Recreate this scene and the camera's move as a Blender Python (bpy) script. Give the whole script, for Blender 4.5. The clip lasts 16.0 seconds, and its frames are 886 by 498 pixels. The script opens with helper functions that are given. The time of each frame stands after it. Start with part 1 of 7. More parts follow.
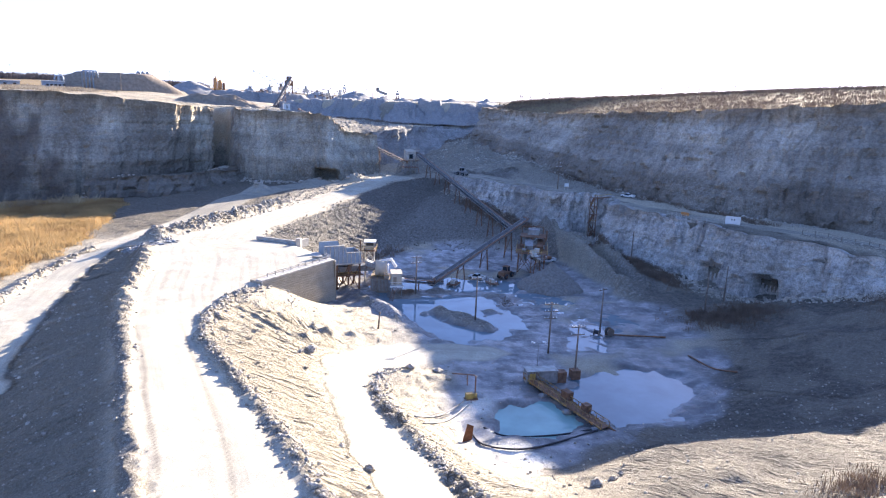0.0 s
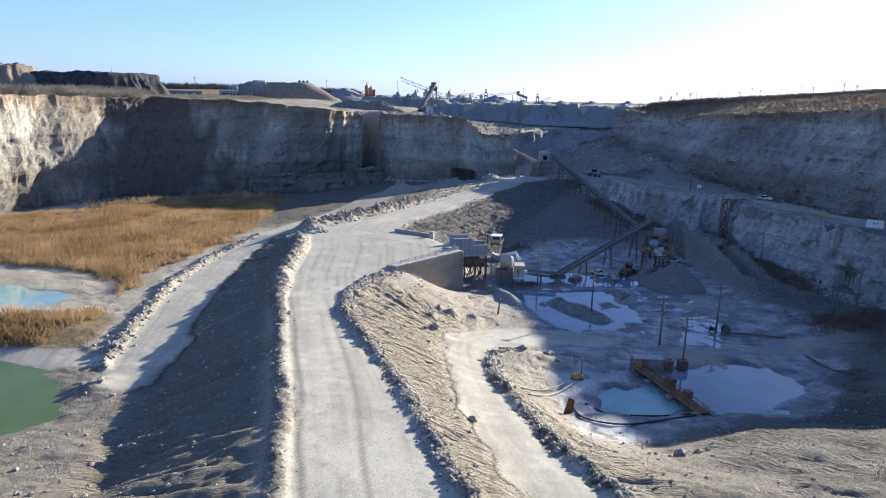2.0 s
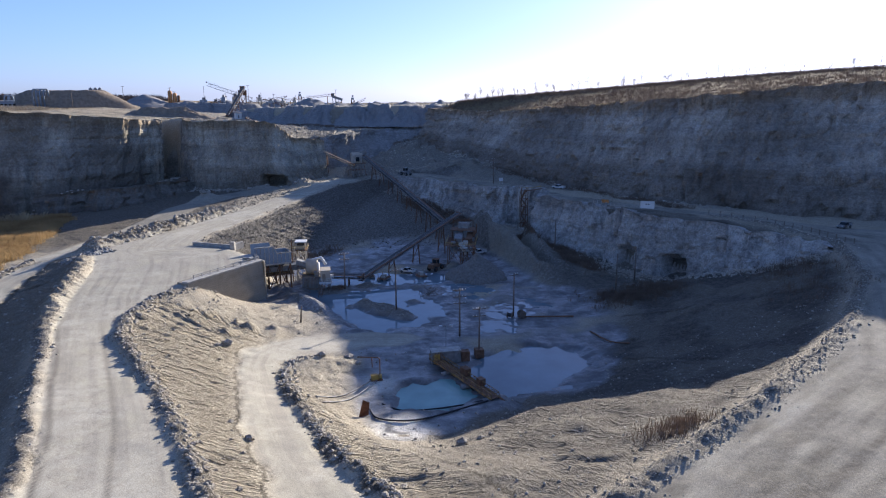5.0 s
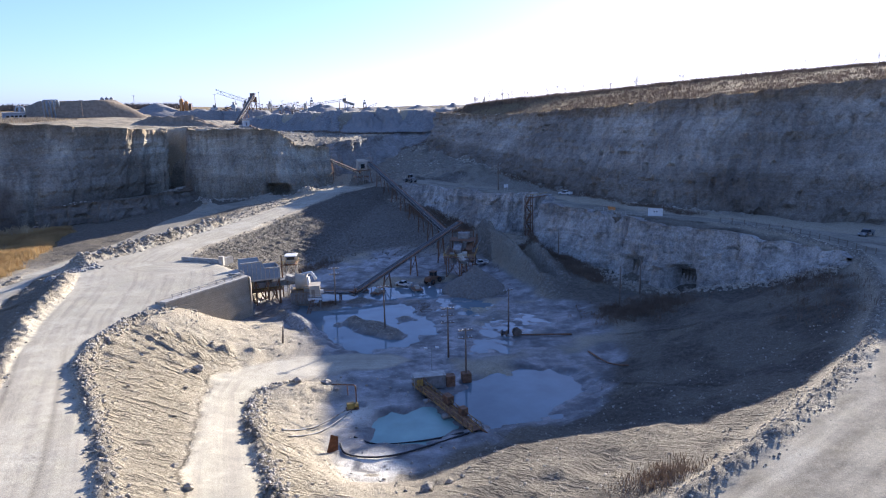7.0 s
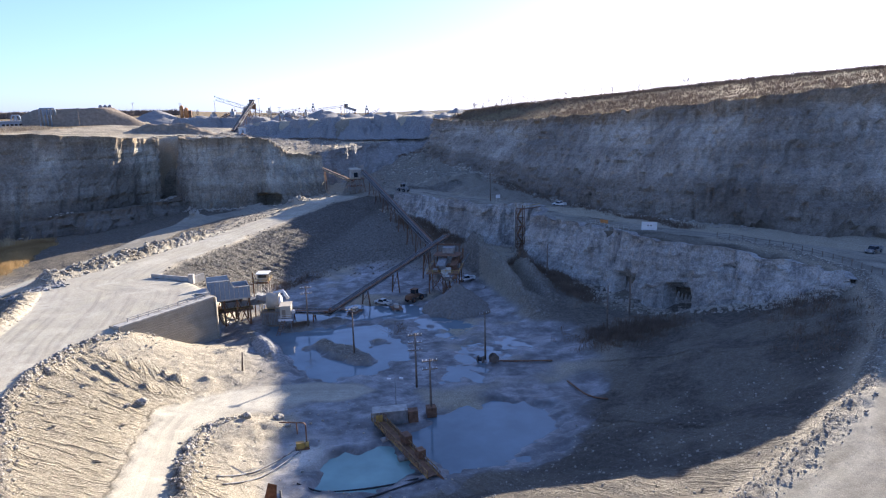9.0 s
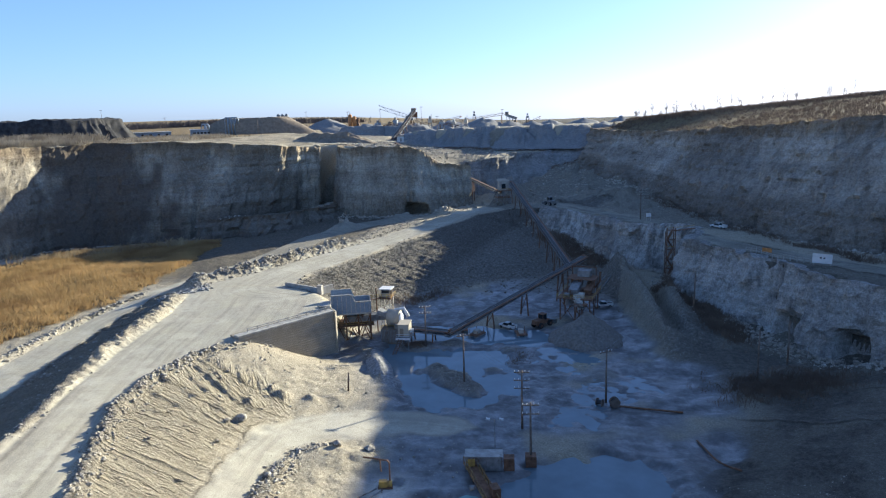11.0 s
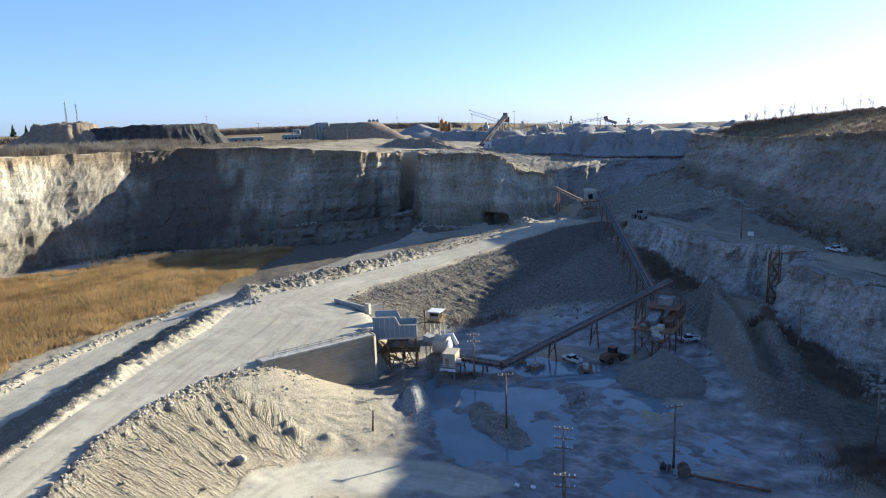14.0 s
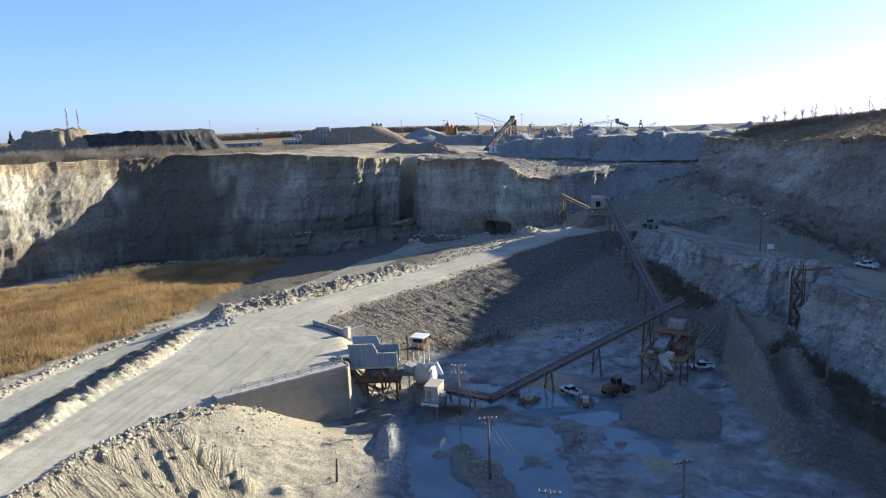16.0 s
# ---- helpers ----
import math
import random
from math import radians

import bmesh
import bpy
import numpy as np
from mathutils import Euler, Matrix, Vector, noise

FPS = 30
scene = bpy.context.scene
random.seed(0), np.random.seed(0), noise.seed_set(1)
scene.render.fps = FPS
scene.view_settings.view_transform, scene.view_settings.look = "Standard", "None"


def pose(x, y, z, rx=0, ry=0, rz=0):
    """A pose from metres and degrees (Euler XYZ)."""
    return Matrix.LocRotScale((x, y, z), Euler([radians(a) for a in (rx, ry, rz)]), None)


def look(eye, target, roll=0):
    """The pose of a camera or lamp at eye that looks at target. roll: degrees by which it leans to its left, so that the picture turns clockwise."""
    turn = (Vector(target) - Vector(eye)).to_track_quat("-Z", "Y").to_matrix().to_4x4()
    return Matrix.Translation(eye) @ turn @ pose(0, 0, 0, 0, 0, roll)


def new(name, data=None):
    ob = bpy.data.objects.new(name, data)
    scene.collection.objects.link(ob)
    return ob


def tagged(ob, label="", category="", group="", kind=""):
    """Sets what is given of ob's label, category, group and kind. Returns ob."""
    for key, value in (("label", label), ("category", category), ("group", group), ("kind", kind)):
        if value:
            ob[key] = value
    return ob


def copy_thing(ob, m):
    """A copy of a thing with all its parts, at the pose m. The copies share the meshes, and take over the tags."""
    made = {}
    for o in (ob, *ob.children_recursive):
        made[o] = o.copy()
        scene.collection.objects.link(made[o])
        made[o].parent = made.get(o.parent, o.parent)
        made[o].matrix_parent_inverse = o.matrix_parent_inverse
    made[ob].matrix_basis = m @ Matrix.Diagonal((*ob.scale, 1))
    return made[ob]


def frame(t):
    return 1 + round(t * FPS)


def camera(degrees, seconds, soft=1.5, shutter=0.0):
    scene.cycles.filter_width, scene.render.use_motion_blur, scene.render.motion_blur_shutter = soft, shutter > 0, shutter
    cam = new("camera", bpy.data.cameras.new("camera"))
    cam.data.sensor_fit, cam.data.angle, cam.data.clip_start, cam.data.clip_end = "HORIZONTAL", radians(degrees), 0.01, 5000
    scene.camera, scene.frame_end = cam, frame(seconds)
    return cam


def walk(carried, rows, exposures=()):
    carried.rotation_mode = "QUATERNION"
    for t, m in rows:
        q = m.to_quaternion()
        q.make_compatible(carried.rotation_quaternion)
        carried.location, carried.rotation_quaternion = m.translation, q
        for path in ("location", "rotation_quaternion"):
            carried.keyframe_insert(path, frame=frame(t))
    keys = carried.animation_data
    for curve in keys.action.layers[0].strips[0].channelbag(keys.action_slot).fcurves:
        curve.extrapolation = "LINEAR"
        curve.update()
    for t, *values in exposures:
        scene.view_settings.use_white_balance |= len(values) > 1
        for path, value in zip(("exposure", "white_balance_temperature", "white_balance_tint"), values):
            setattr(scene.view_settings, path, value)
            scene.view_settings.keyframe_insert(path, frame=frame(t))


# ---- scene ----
cam = camera(66.0, 16.0, soft=1.15)
PATH = [
    (0, (0.298, 1.272, 55.629), (0.245, 3.22, 55.179), 2.4),
    (0.5, (2.172, -2.312, 55.731), (1.939, -0.378, 55.275), 2.2),
    (1, (3.856, -5.879, 55.88), (3.514, -3.961, 55.426), 1.9),
    (1.5, (5.363, -9.092, 56.033), (4.93, -7.193, 55.579), 1.7),
    (2, (6.848, -11.699, 56.074), (6.387, -9.807, 55.62), 1.4),
    (2.5, (8.362, -13.255, 56.08), (8.009, -11.339, 55.629), 1.0),
    (3, (9.898, -13.705, 56.038), (9.614, -11.777, 55.588), 0.6),
    (3.5, (11.475, -13.247, 55.977), (11.221, -11.315, 55.527), 0.3),
    (4, (13.052, -12.094, 55.94), (12.906, -10.15, 55.492), 0.2),
    (4.5, (14.648, -10.528, 55.942), (14.588, -8.58, 55.496), 0.1),
    (5, (16.404, -8.528, 56.003), (16.409, -6.578, 55.559), -0.1),
    (7.5, (27.105, 3.928, 57.217), (27.031, 5.879, 56.782), -1.3),
    (8, (29.442, 6.721, 57.393), (29.374, 8.673, 56.962), -1.4),
    (10.5, (41.58, 22.208, 59.716), (41.154, 24.119, 59.308), -1.9),
    (11, (43.695, 25.591, 59.84), (43.104, 27.46, 59.441), -1.9),
    (11.5, (45.307, 29.166, 59.802), (44.657, 31.016, 59.407), -1.9),
    (12, (46.461, 32.919, 59.692), (45.788, 34.761, 59.301), -2.0),
    (12.5, (47.369, 36.758, 59.546), (46.62, 38.571, 59.159), -2.0),
    (13, (48.154, 40.576, 59.333), (47.334, 42.359, 58.952), -2.1),
    (13.5, (48.697, 44.492, 59.176), (47.828, 46.254, 58.799), -2.1),
    (14, (48.892, 48.65, 59.106), (48.015, 50.407, 58.732), -2.1),
    (14.5, (48.759, 53.043, 59.079), (47.898, 54.81, 58.707), -2.2),
    (15, (48.46, 57.61, 59.109), (47.6, 59.378, 58.739), -2.3),
    (15.5, (48.051, 62.217, 59.164), (47.175, 63.977, 58.796), -2.5),
    (16, (47.582, 66.808, 59.219), (46.666, 68.548, 58.855), -2.5),
]
EXPOSURES = [(0, 2.55, 5350, 30), (0.5, 2.2, 5200, 29), (1.5, 1.6, 5050, 24), (2.5, 1.47, 5060, 25), (3.5, 1.14, 5080, 28), (5, 1.2, 5120, 28), (7.5, 1.8, 5200, 29), (8, 1.85, 5250, 29), (10.5, 1.75, 5300, 21), (11, 1.52, 5200, 17), (16, 1.55, 5250, 18)]
walk(cam, [(t, look(eye, target, roll)) for t, eye, target, roll in PATH], EXPOSURES)

# ---- light: low winter sun from ahead and to the right ----
SUN_AZ, SUN_EL = radians(31.0), radians(16.0)   # azimuth from +y towards +x
world = bpy.data.worlds.new("sky")
scene.world = world
world.use_nodes = True
wn = world.node_tree
sky = wn.nodes.new("ShaderNodeTexSky")
sky.sky_type = "NISHITA"
sky.sun_disc = False
sky.sun_elevation, sky.sun_rotation = SUN_EL, SUN_AZ
sky.altitude, sky.air_density, sky.dust_density, sky.ozone_density = 0, 0.75, 0.5, 5.0
wn.nodes["Background"].inputs["Strength"].default_value = 0.112
haze = wn.nodes.new("ShaderNodeGamma")   # thin winter haze evens the sky out
haze.inputs["Gamma"].default_value = 0.68
tone = wn.nodes.new("ShaderNodeHueSaturation")
tone.inputs["Saturation"].default_value = 0.97
wn.links.new(sky.outputs["Color"], haze.inputs["Color"])
wn.links.new(haze.outputs["Color"], tone.inputs["Color"])
wn.links.new(tone.outputs["Color"], wn.nodes["Background"].inputs["Color"])
sun_to = Vector((math.cos(SUN_EL) * math.sin(SUN_AZ), math.cos(SUN_EL) * math.cos(SUN_AZ), math.sin(SUN_EL)))
sun = new("sun", bpy.data.lights.new("sun", "SUN"))
sun.data.energy, sun.data.angle, sun.data.color = 5.0, radians(0.53), (1.0, 0.87, 0.54)
sun.matrix_world = look((0, 0, 200), Vector((0, 0, 200)) - sun_to)

# ---- materials ----
def mat(name, rough=0.9, metal=0.0, spec=0.3):
    m = bpy.data.materials.new(name)
    m.use_nodes = True
    b = m.node_tree.nodes["Principled BSDF"]
    b.inputs["Roughness"].default_value = rough
    b.inputs["Metallic"].default_value = metal
    b.inputs["Specular IOR Level"].default_value = spec
    return m, m.node_tree, b


def node(nt, kind, **inputs):
    n = nt.nodes.new("ShaderNode" + kind)
    for k, v in inputs.items():
        n.inputs[k.replace("_", " ")].default_value = v
    return n


def tex_noise(nt, vec, scale, detail=4.0, rough=0.55, stretch=None):
    if stretch:
        mp = node(nt, "Mapping")
        mp.inputs["Scale"].default_value = stretch
        nt.links.new(vec, mp.inputs["Vector"])
        vec = mp.outputs["Vector"]
    n = node(nt, "TexNoise", Scale=scale, Detail=detail, Roughness=rough)
    nt.links.new(vec, n.inputs["Vector"])
    return n.outputs["Fac"]


def ramp(nt, fac, stops):
    r = nt.nodes.new("ShaderNodeValToRGB")
    e = r.color_ramp.elements
    while len(e) < len(stops):
        e.new(0.5)
    for el, (p, c) in zip(e, stops):
        el.position, el.color = p, (*c, 1) if len(c) == 3 else c
    nt.links.new(fac, r.inputs["Fac"])
    return r.outputs["Color"]


def mix(nt, fac, a, b, how="MIX"):
    n = nt.nodes.new("ShaderNodeMix")
    n.data_type, n.blend_type = "RGBA", how
    for k, v in ((0, fac), (6, a), (7, b)):
        if isinstance(v, bpy.types.NodeSocket):
            nt.links.new(v, n.inputs[k])
        elif isinstance(v, (int, float)):
            n.inputs[k].default_value = v
        else:
            n.inputs[k].default_value = (*v, 1)
    return n.outputs[2]


def bump(nt, b, height, strength, distance):
    n = node(nt, "Bump", Strength=strength, Distance=distance)
    nt.links.new(height, n.inputs["Height"])
    nt.links.new(n.outputs["Normal"], b.inputs["Normal"])


def place(nt):
    return nt.nodes.new("ShaderNodeNewGeometry").outputs["Position"]


def attr(nt, name):
    a = nt.nodes.new("ShaderNodeAttribute")
    a.attribute_name = name
    return a.outputs["Fac"]


def math_node(nt, op, a, b=0.0):
    n = nt.nodes.new("ShaderNodeMath")
    n.operation = op
    for i, v in enumerate((a, b)):
        if isinstance(v, bpy.types.NodeSocket):
            nt.links.new(v, n.inputs[i])
        else:
            n.inputs[i].default_value = v
    return n.outputs[0]


def plain(name, colour, rough=0.7, metal=0.0, vary=0.25, scale=2.0, rust=None, amount=0.5):
    """Painted or bare surface with soft blotches, and rust or dirt where given."""
    m, nt, b = mat(name, rough, metal)
    p = place(nt)
    f = tex_noise(nt, p, scale, 5)
    lo, hi = [c * (1 - vary) for c in colour], [min(1, c * (1 + vary)) for c in colour]
    col = ramp(nt, f, [(0.3, lo), (0.7, hi)])
    if rust:
        g = tex_noise(nt, p, scale * 0.6, 6, 0.7, (1, 1, 0.35))
        k = ramp(nt, g, [(amount - 0.04, (0, 0, 0)), (amount + 0.1, (1, 1, 1))])
        col = mix(nt, k, col, rust)
    nt.links.new(col, b.inputs["Base Color"])
    bump(nt, b, tex_noise(nt, p, scale * 8, 3), 0.25, 0.03)
    return m


def ground_material():
    """Crushed limestone: one sheet whose plan masks say road, mud, reed bed, gravel and dry grass."""
    m, nt, b = mat("quarry_ground", 0.95, 0, 0.15)
    p = place(nt)
    big, mid, fine = tex_noise(nt, p, 0.035, 5), tex_noise(nt, p, 0.25, 6, 0.62), tex_noise(nt, p, 2.6, 6, 0.75)
    base = ramp(nt, mid, [(0.25, (0.29, 0.245, 0.16)), (0.5, (0.39, 0.335, 0.23)), (0.75, (0.48, 0.42, 0.305))])
    base = mix(nt, ramp(nt, big, [(0.4, (0, 0, 0)), (0.65, (0.6, 0.6, 0.6))]), base, (0.31, 0.275, 0.21))
    base = mix(nt, 0.55, base, ramp(nt, fine, [(0.32, (0.13, 0.11, 0.075)), (0.5, (0.35, 0.30, 0.215)), (0.68, (0.60, 0.53, 0.41))]))
    track = ramp(nt, mid, [(0.3, (0.325, 0.293, 0.21)), (0.7, (0.425, 0.39, 0.288))])
    track = mix(nt, 0.3, track, ramp(nt, fine, [(0.3, (0.29, 0.26, 0.205)), (0.7, (0.54, 0.495, 0.405))]))
    track = mix(nt, ramp(nt, big, [(0.42, (0, 0, 0)), (0.62, (0.55, 0.55, 0.55))]), track, (0.37, 0.335, 0.265))
    swirl = tex_noise(nt, p, 0.11, 6, 0.7)
    track = mix(nt, ramp(nt, swirl, [(0.48, (0, 0, 0)), (0.64, (0.8, 0.8, 0.8))]), track, (0.40, 0.365, 0.265))
    wheel = attr(nt, "ruts")
    lane = nt.nodes.new("ShaderNodeCombineXYZ")
    nt.links.new(attr(nt, "fall_u"), lane.inputs[0])
    nt.links.new(attr(nt, "fall_v"), lane.inputs[1])
    tyre = ramp(nt, tex_noise(nt, lane.outputs[0], 1.0, 4, 0.6, (0.013, 0.55, 1)), [(0.46, (0, 0, 0)), (0.62, (0.75, 0.75, 0.75))])
    track = mix(nt, tyre, track, (0.29, 0.26, 0.205))
    scuff = tex_noise(nt, p, 0.05, 7, 0.68)
    track = mix(nt, ramp(nt, scuff, [(0.5, (0, 0, 0)), (0.6, (0.7, 0.7, 0.7))]), track, (0.47, 0.43, 0.335))
    track = mix(nt, ramp(nt, tex_noise(nt, p, 0.45, 6, 0.75), [(0.54, (0, 0, 0)), (0.66, (0.6, 0.6, 0.6))]), track, (0.27, 0.24, 0.185))
    track = mix(nt, wheel, track, (0.19, 0.165, 0.125))
    col = mix(nt, attr(nt, "road"), base, track)
    # rubble tones lowered to hold the shadows between the blocks
    rubble = ramp(nt, tex_noise(nt, p, 1.3, 6, 0.78), [(0.3, (0.068, 0.061, 0.049)), (0.5, (0.148, 0.132, 0.106)), (0.72, (0.36, 0.324, 0.264))])
    # dark soil tone, lowered further for ground that lies in dimmer light
    loam_shade = ramp(nt, tex_noise(nt, p, 0.9, 7, 0.75), [(0.3, (0.045, 0.039, 0.029)), (0.5, (0.10, 0.086, 0.065)), (0.72, (0.22, 0.19, 0.147))])
    col = mix(nt, attr(nt, "earth"), col, loam_shade)
    col = mix(nt, attr(nt, "rubble"), col, rubble)
    grit = tex_noise(nt, p, 7.0, 3, 0.8)
    col = mix(nt, 0.55, col, ramp(nt, grit, [(0.32, (0.45, 0.44, 0.42)), (0.5, (1, 1, 1)), (0.68, (1.5, 1.5, 1.5))]), "MULTIPLY")
    silt = ramp(nt, tex_noise(nt, p, 0.22, 8, 0.72), [(0.3, (0.065, 0.062, 0.058)), (0.5, (0.12, 0.116, 0.11)), (0.68, (0.25, 0.243, 0.232))])
    col = mix(nt, attr(nt, "mud"), col, silt)
    col = mix(nt, attr(nt, "pale"), col, ramp(nt, fine, [(0.3, (0.50, 0.47, 0.40)), (0.7, (0.78, 0.74, 0.65))]))
    soil = ramp(nt, tex_noise(nt, p, 0.8, 6, 0.7), [(0.3, (0.11, 0.078, 0.04)), (0.7, (0.30, 0.22, 0.11))])
    col = mix(nt, attr(nt, "grass"), col, soil)
    nt.links.new(col, b.inputs["Base Color"])
    soak = math_node(nt, "MULTIPLY", attr(nt, "mud"), ramp(nt, tex_noise(nt, p, 0.16, 6, 0.66), [(0.4, (0.35, 0.35, 0.35)), (0.56, (1, 1, 1))]))
    dry = math_node(nt, "MULTIPLY", soak, -0.66)
    nt.links.new(math_node(nt, "ADD", dry, 0.95), b.inputs["Roughness"])
    nt.links.new(math_node(nt, "ADD", math_node(nt, "MULTIPLY", soak, 0.4), 0.15), b.inputs["Specular IOR Level"])
    uv = nt.nodes.new("ShaderNodeCombineXYZ")
    nt.links.new(attr(nt, "fall_u"), uv.inputs[0])
    nt.links.new(attr(nt, "fall_v"), uv.inputs[1])
    rill = math_node(nt, "ABSOLUTE", math_node(nt, "SUBTRACT", tex_noise(nt, uv.outputs[0], 1.0, 5, 0.62, (0.85, 0.17, 1)), 0.5))
    rill = math_node(nt, "MULTIPLY", rill, math_node(nt, "MULTIPLY", attr(nt, "rills"), 7.0))
    h = math_node(nt, "ADD", mix(nt, 0.5, mid, fine), rill)
    amount = math_node(nt, "SUBTRACT", 1.0, math_node(nt, "MULTIPLY", math_node(nt, "MAXIMUM", attr(nt, "road"), attr(nt, "mud")), 0.8))
    bp = node(nt, "Bump", Distance=0.7)
    nt.links.new(h, bp.inputs["Height"])
    nt.links.new(math_node(nt, "MULTIPLY", amount, 1.0), bp.inputs["Strength"])
    nt.links.new(bp.outputs["Normal"], b.inputs["Normal"])
    return m


def rock_material(name, tint, dark, stain, band=0.22, topsoil=True):
    """Bedded limestone face: flat beds, upright weather streaks, pale scaled patches."""
    m, nt, b = mat(name, 0.95, 0, 0.15)
    p = place(nt)
    beds = tex_noise(nt, p, 1.0, 5, 0.6, (0.015, 0.015, band))
    streak = tex_noise(nt, p, 1.0, 5, 0.65, (0.30, 0.30, 0.022))
    patch = tex_noise(nt, p, 0.06, 4)
    fine = tex_noise(nt, p, 0.9, 6, 0.7)
    lo = [c * 0.55 for c in tint]
    col = ramp(nt, beds, [(0.3, lo), (0.55, tint), (0.75, [min(1, c * 1.2) for c in tint])])
    blot = tex_noise(nt, p, 1.0, 4, 0.6, (0.045, 0.045, 0.03))
    col = mix(nt, 0.9, col, ramp(nt, blot, [(0.38, (0.52, 0.47, 0.41)), (0.5, (0.9, 0.88, 0.85)), (0.62, (1.2, 1.19, 1.17))]), "MULTIPLY")
    col = mix(nt, ramp(nt, streak, [(0.44, (0, 0, 0)), (0.62, (0.95, 0.95, 0.95))]), col, dark)
    col = mix(nt, ramp(nt, mix(nt, 0.45, patch, fine), [(0.46, (0, 0, 0)), (0.68, (0.6, 0.6, 0.6))]), col, stain)
    col = mix(nt, 0.35, col, ramp(nt, fine, [(0.3, [c * 0.45 for c in tint]), (0.7, [min(1, c * 1.35) for c in tint])]))
    # tone by height: darker towards the foot, brown soil along the rim
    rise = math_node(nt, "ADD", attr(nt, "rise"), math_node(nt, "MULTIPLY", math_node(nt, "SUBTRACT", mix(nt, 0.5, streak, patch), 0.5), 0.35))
    rise_tones = ramp(nt, rise, [(0.0, (0.46, 0.44, 0.42)), (0.34, (0.62, 0.60, 0.58)), (0.42, (1.0, 1.0, 1.0)), (0.62, (0.86, 0.85, 0.84)), (0.68, (1.12, 1.12, 1.12)), (0.86, (1.05, 1.02, 0.98)), (0.94, (0.80, 0.66, 0.50)), (1.0, (0.74, 0.60, 0.44))])
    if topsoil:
        col = mix(nt, 0.85, col, rise_tones, "MULTIPLY")
    thin = tex_noise(nt, p, 1.0, 4, 0.7, (0.06, 0.06, 1.7))
    chip = tex_noise(nt, p, 2.4, 5, 0.8)
    col = mix(nt, 0.8, col, ramp(nt, mix(nt, 0.78, thin, chip), [(0.36, (0.42, 0.41, 0.40)), (0.5, (1.0, 1.0, 1.0)), (0.66, (1.45, 1.45, 1.45))]), "MULTIPLY")
    wet = mix(nt, fine, (0.045, 0.036, 0.028), (0.15, 0.122, 0.095))
    col = mix(nt, attr(nt, "seep"), col, wet)
    nt.links.new(col, b.inputs["Base Color"])
    bump(nt, b, mix(nt, 0.5, mix(nt, 0.4, fine, chip), mix(nt, 0.5, streak, mix(nt, 0.5, beds, thin))), 1.0, 1.6)
    return m


def water_material(name, colour, rough=0.04):
    m, nt, b = mat(name, rough, 0, 0.34)
    p = place(nt)
    f = tex_noise(nt, p, 0.12, 4)
    col = ramp(nt, f, [(0.35, [c * 0.75 for c in colour]), (0.65, colour)])
    nt.links.new(col, b.inputs["Base Color"])
    b.inputs["IOR"].default_value = 1.33
    bump(nt, b, tex_noise(nt, p, 1.6, 3), 0.06, 0.02)
    return m


GROUND = ground_material()
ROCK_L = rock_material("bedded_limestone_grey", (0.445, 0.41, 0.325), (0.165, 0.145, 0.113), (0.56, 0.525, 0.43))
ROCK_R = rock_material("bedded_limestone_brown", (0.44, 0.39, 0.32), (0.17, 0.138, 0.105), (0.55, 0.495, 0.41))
ROCK_B = rock_material("broken_grey_limestone", (0.36, 0.35, 0.325), (0.18, 0.17, 0.155), (0.48, 0.465, 0.43), 0.3, False)
ROCK_LOW = rock_material("pale_scaled_limestone", (0.46, 0.435, 0.39), (0.10, 0.09, 0.078), (0.54, 0.515, 0.465), 0.35, False)
WATER = water_material("silty_pond_water", (0.17, 0.215, 0.235))
WATER_GREEN = water_material("green_pond_water", (0.10, 0.135, 0.035))
WATER_MILK = water_material("milky_turquoise_water", (0.25, 0.38, 0.34))

# ---- terrain: a plan of road edges, crests and toes, with slopes graded between them ----
def gnoise(x, y, seed=0):
    """Smooth lattice noise, -1 to 1."""
    xi, yi = np.floor(x).astype(np.int64), np.floor(y).astype(np.int64)
    u, v = x - xi, y - yi
    u, v = u * u * u * (u * (u * 6 - 15) + 10), v * v * v * (v * (v * 6 - 15) + 10)

    def cell(a, b):
        h = (a * 374761393 + b * 668265263 + seed * 974711 + 12345) & 0x7FFFFFFF
        h = ((h ^ (h >> 13)) * 1274126177) & 0x7FFFFFFF
        return ((h ^ (h >> 16)) & 0xFFFF) / 32767.5 - 1.0

    lo = cell(xi, yi) * (1 - u) + cell(xi + 1, yi) * u
    hi = cell(xi, yi + 1) * (1 - u) + cell(xi + 1, yi + 1) * u
    return lo * (1 - v) + hi * v


def fbm(x, y, seed=0, octaves=4, gain=0.5):
    total, amp = np.zeros_like(x), 1.0
    for i in range(octaves):
        total += amp * gnoise(x * 2 ** i, y * 2 ** i, seed + i)
        amp *= gain
    return total


def smooth(a, b, x):
    k = np.clip((x - a) / (b - a), 0, 1)
    return k * k * (3 - 2 * k)


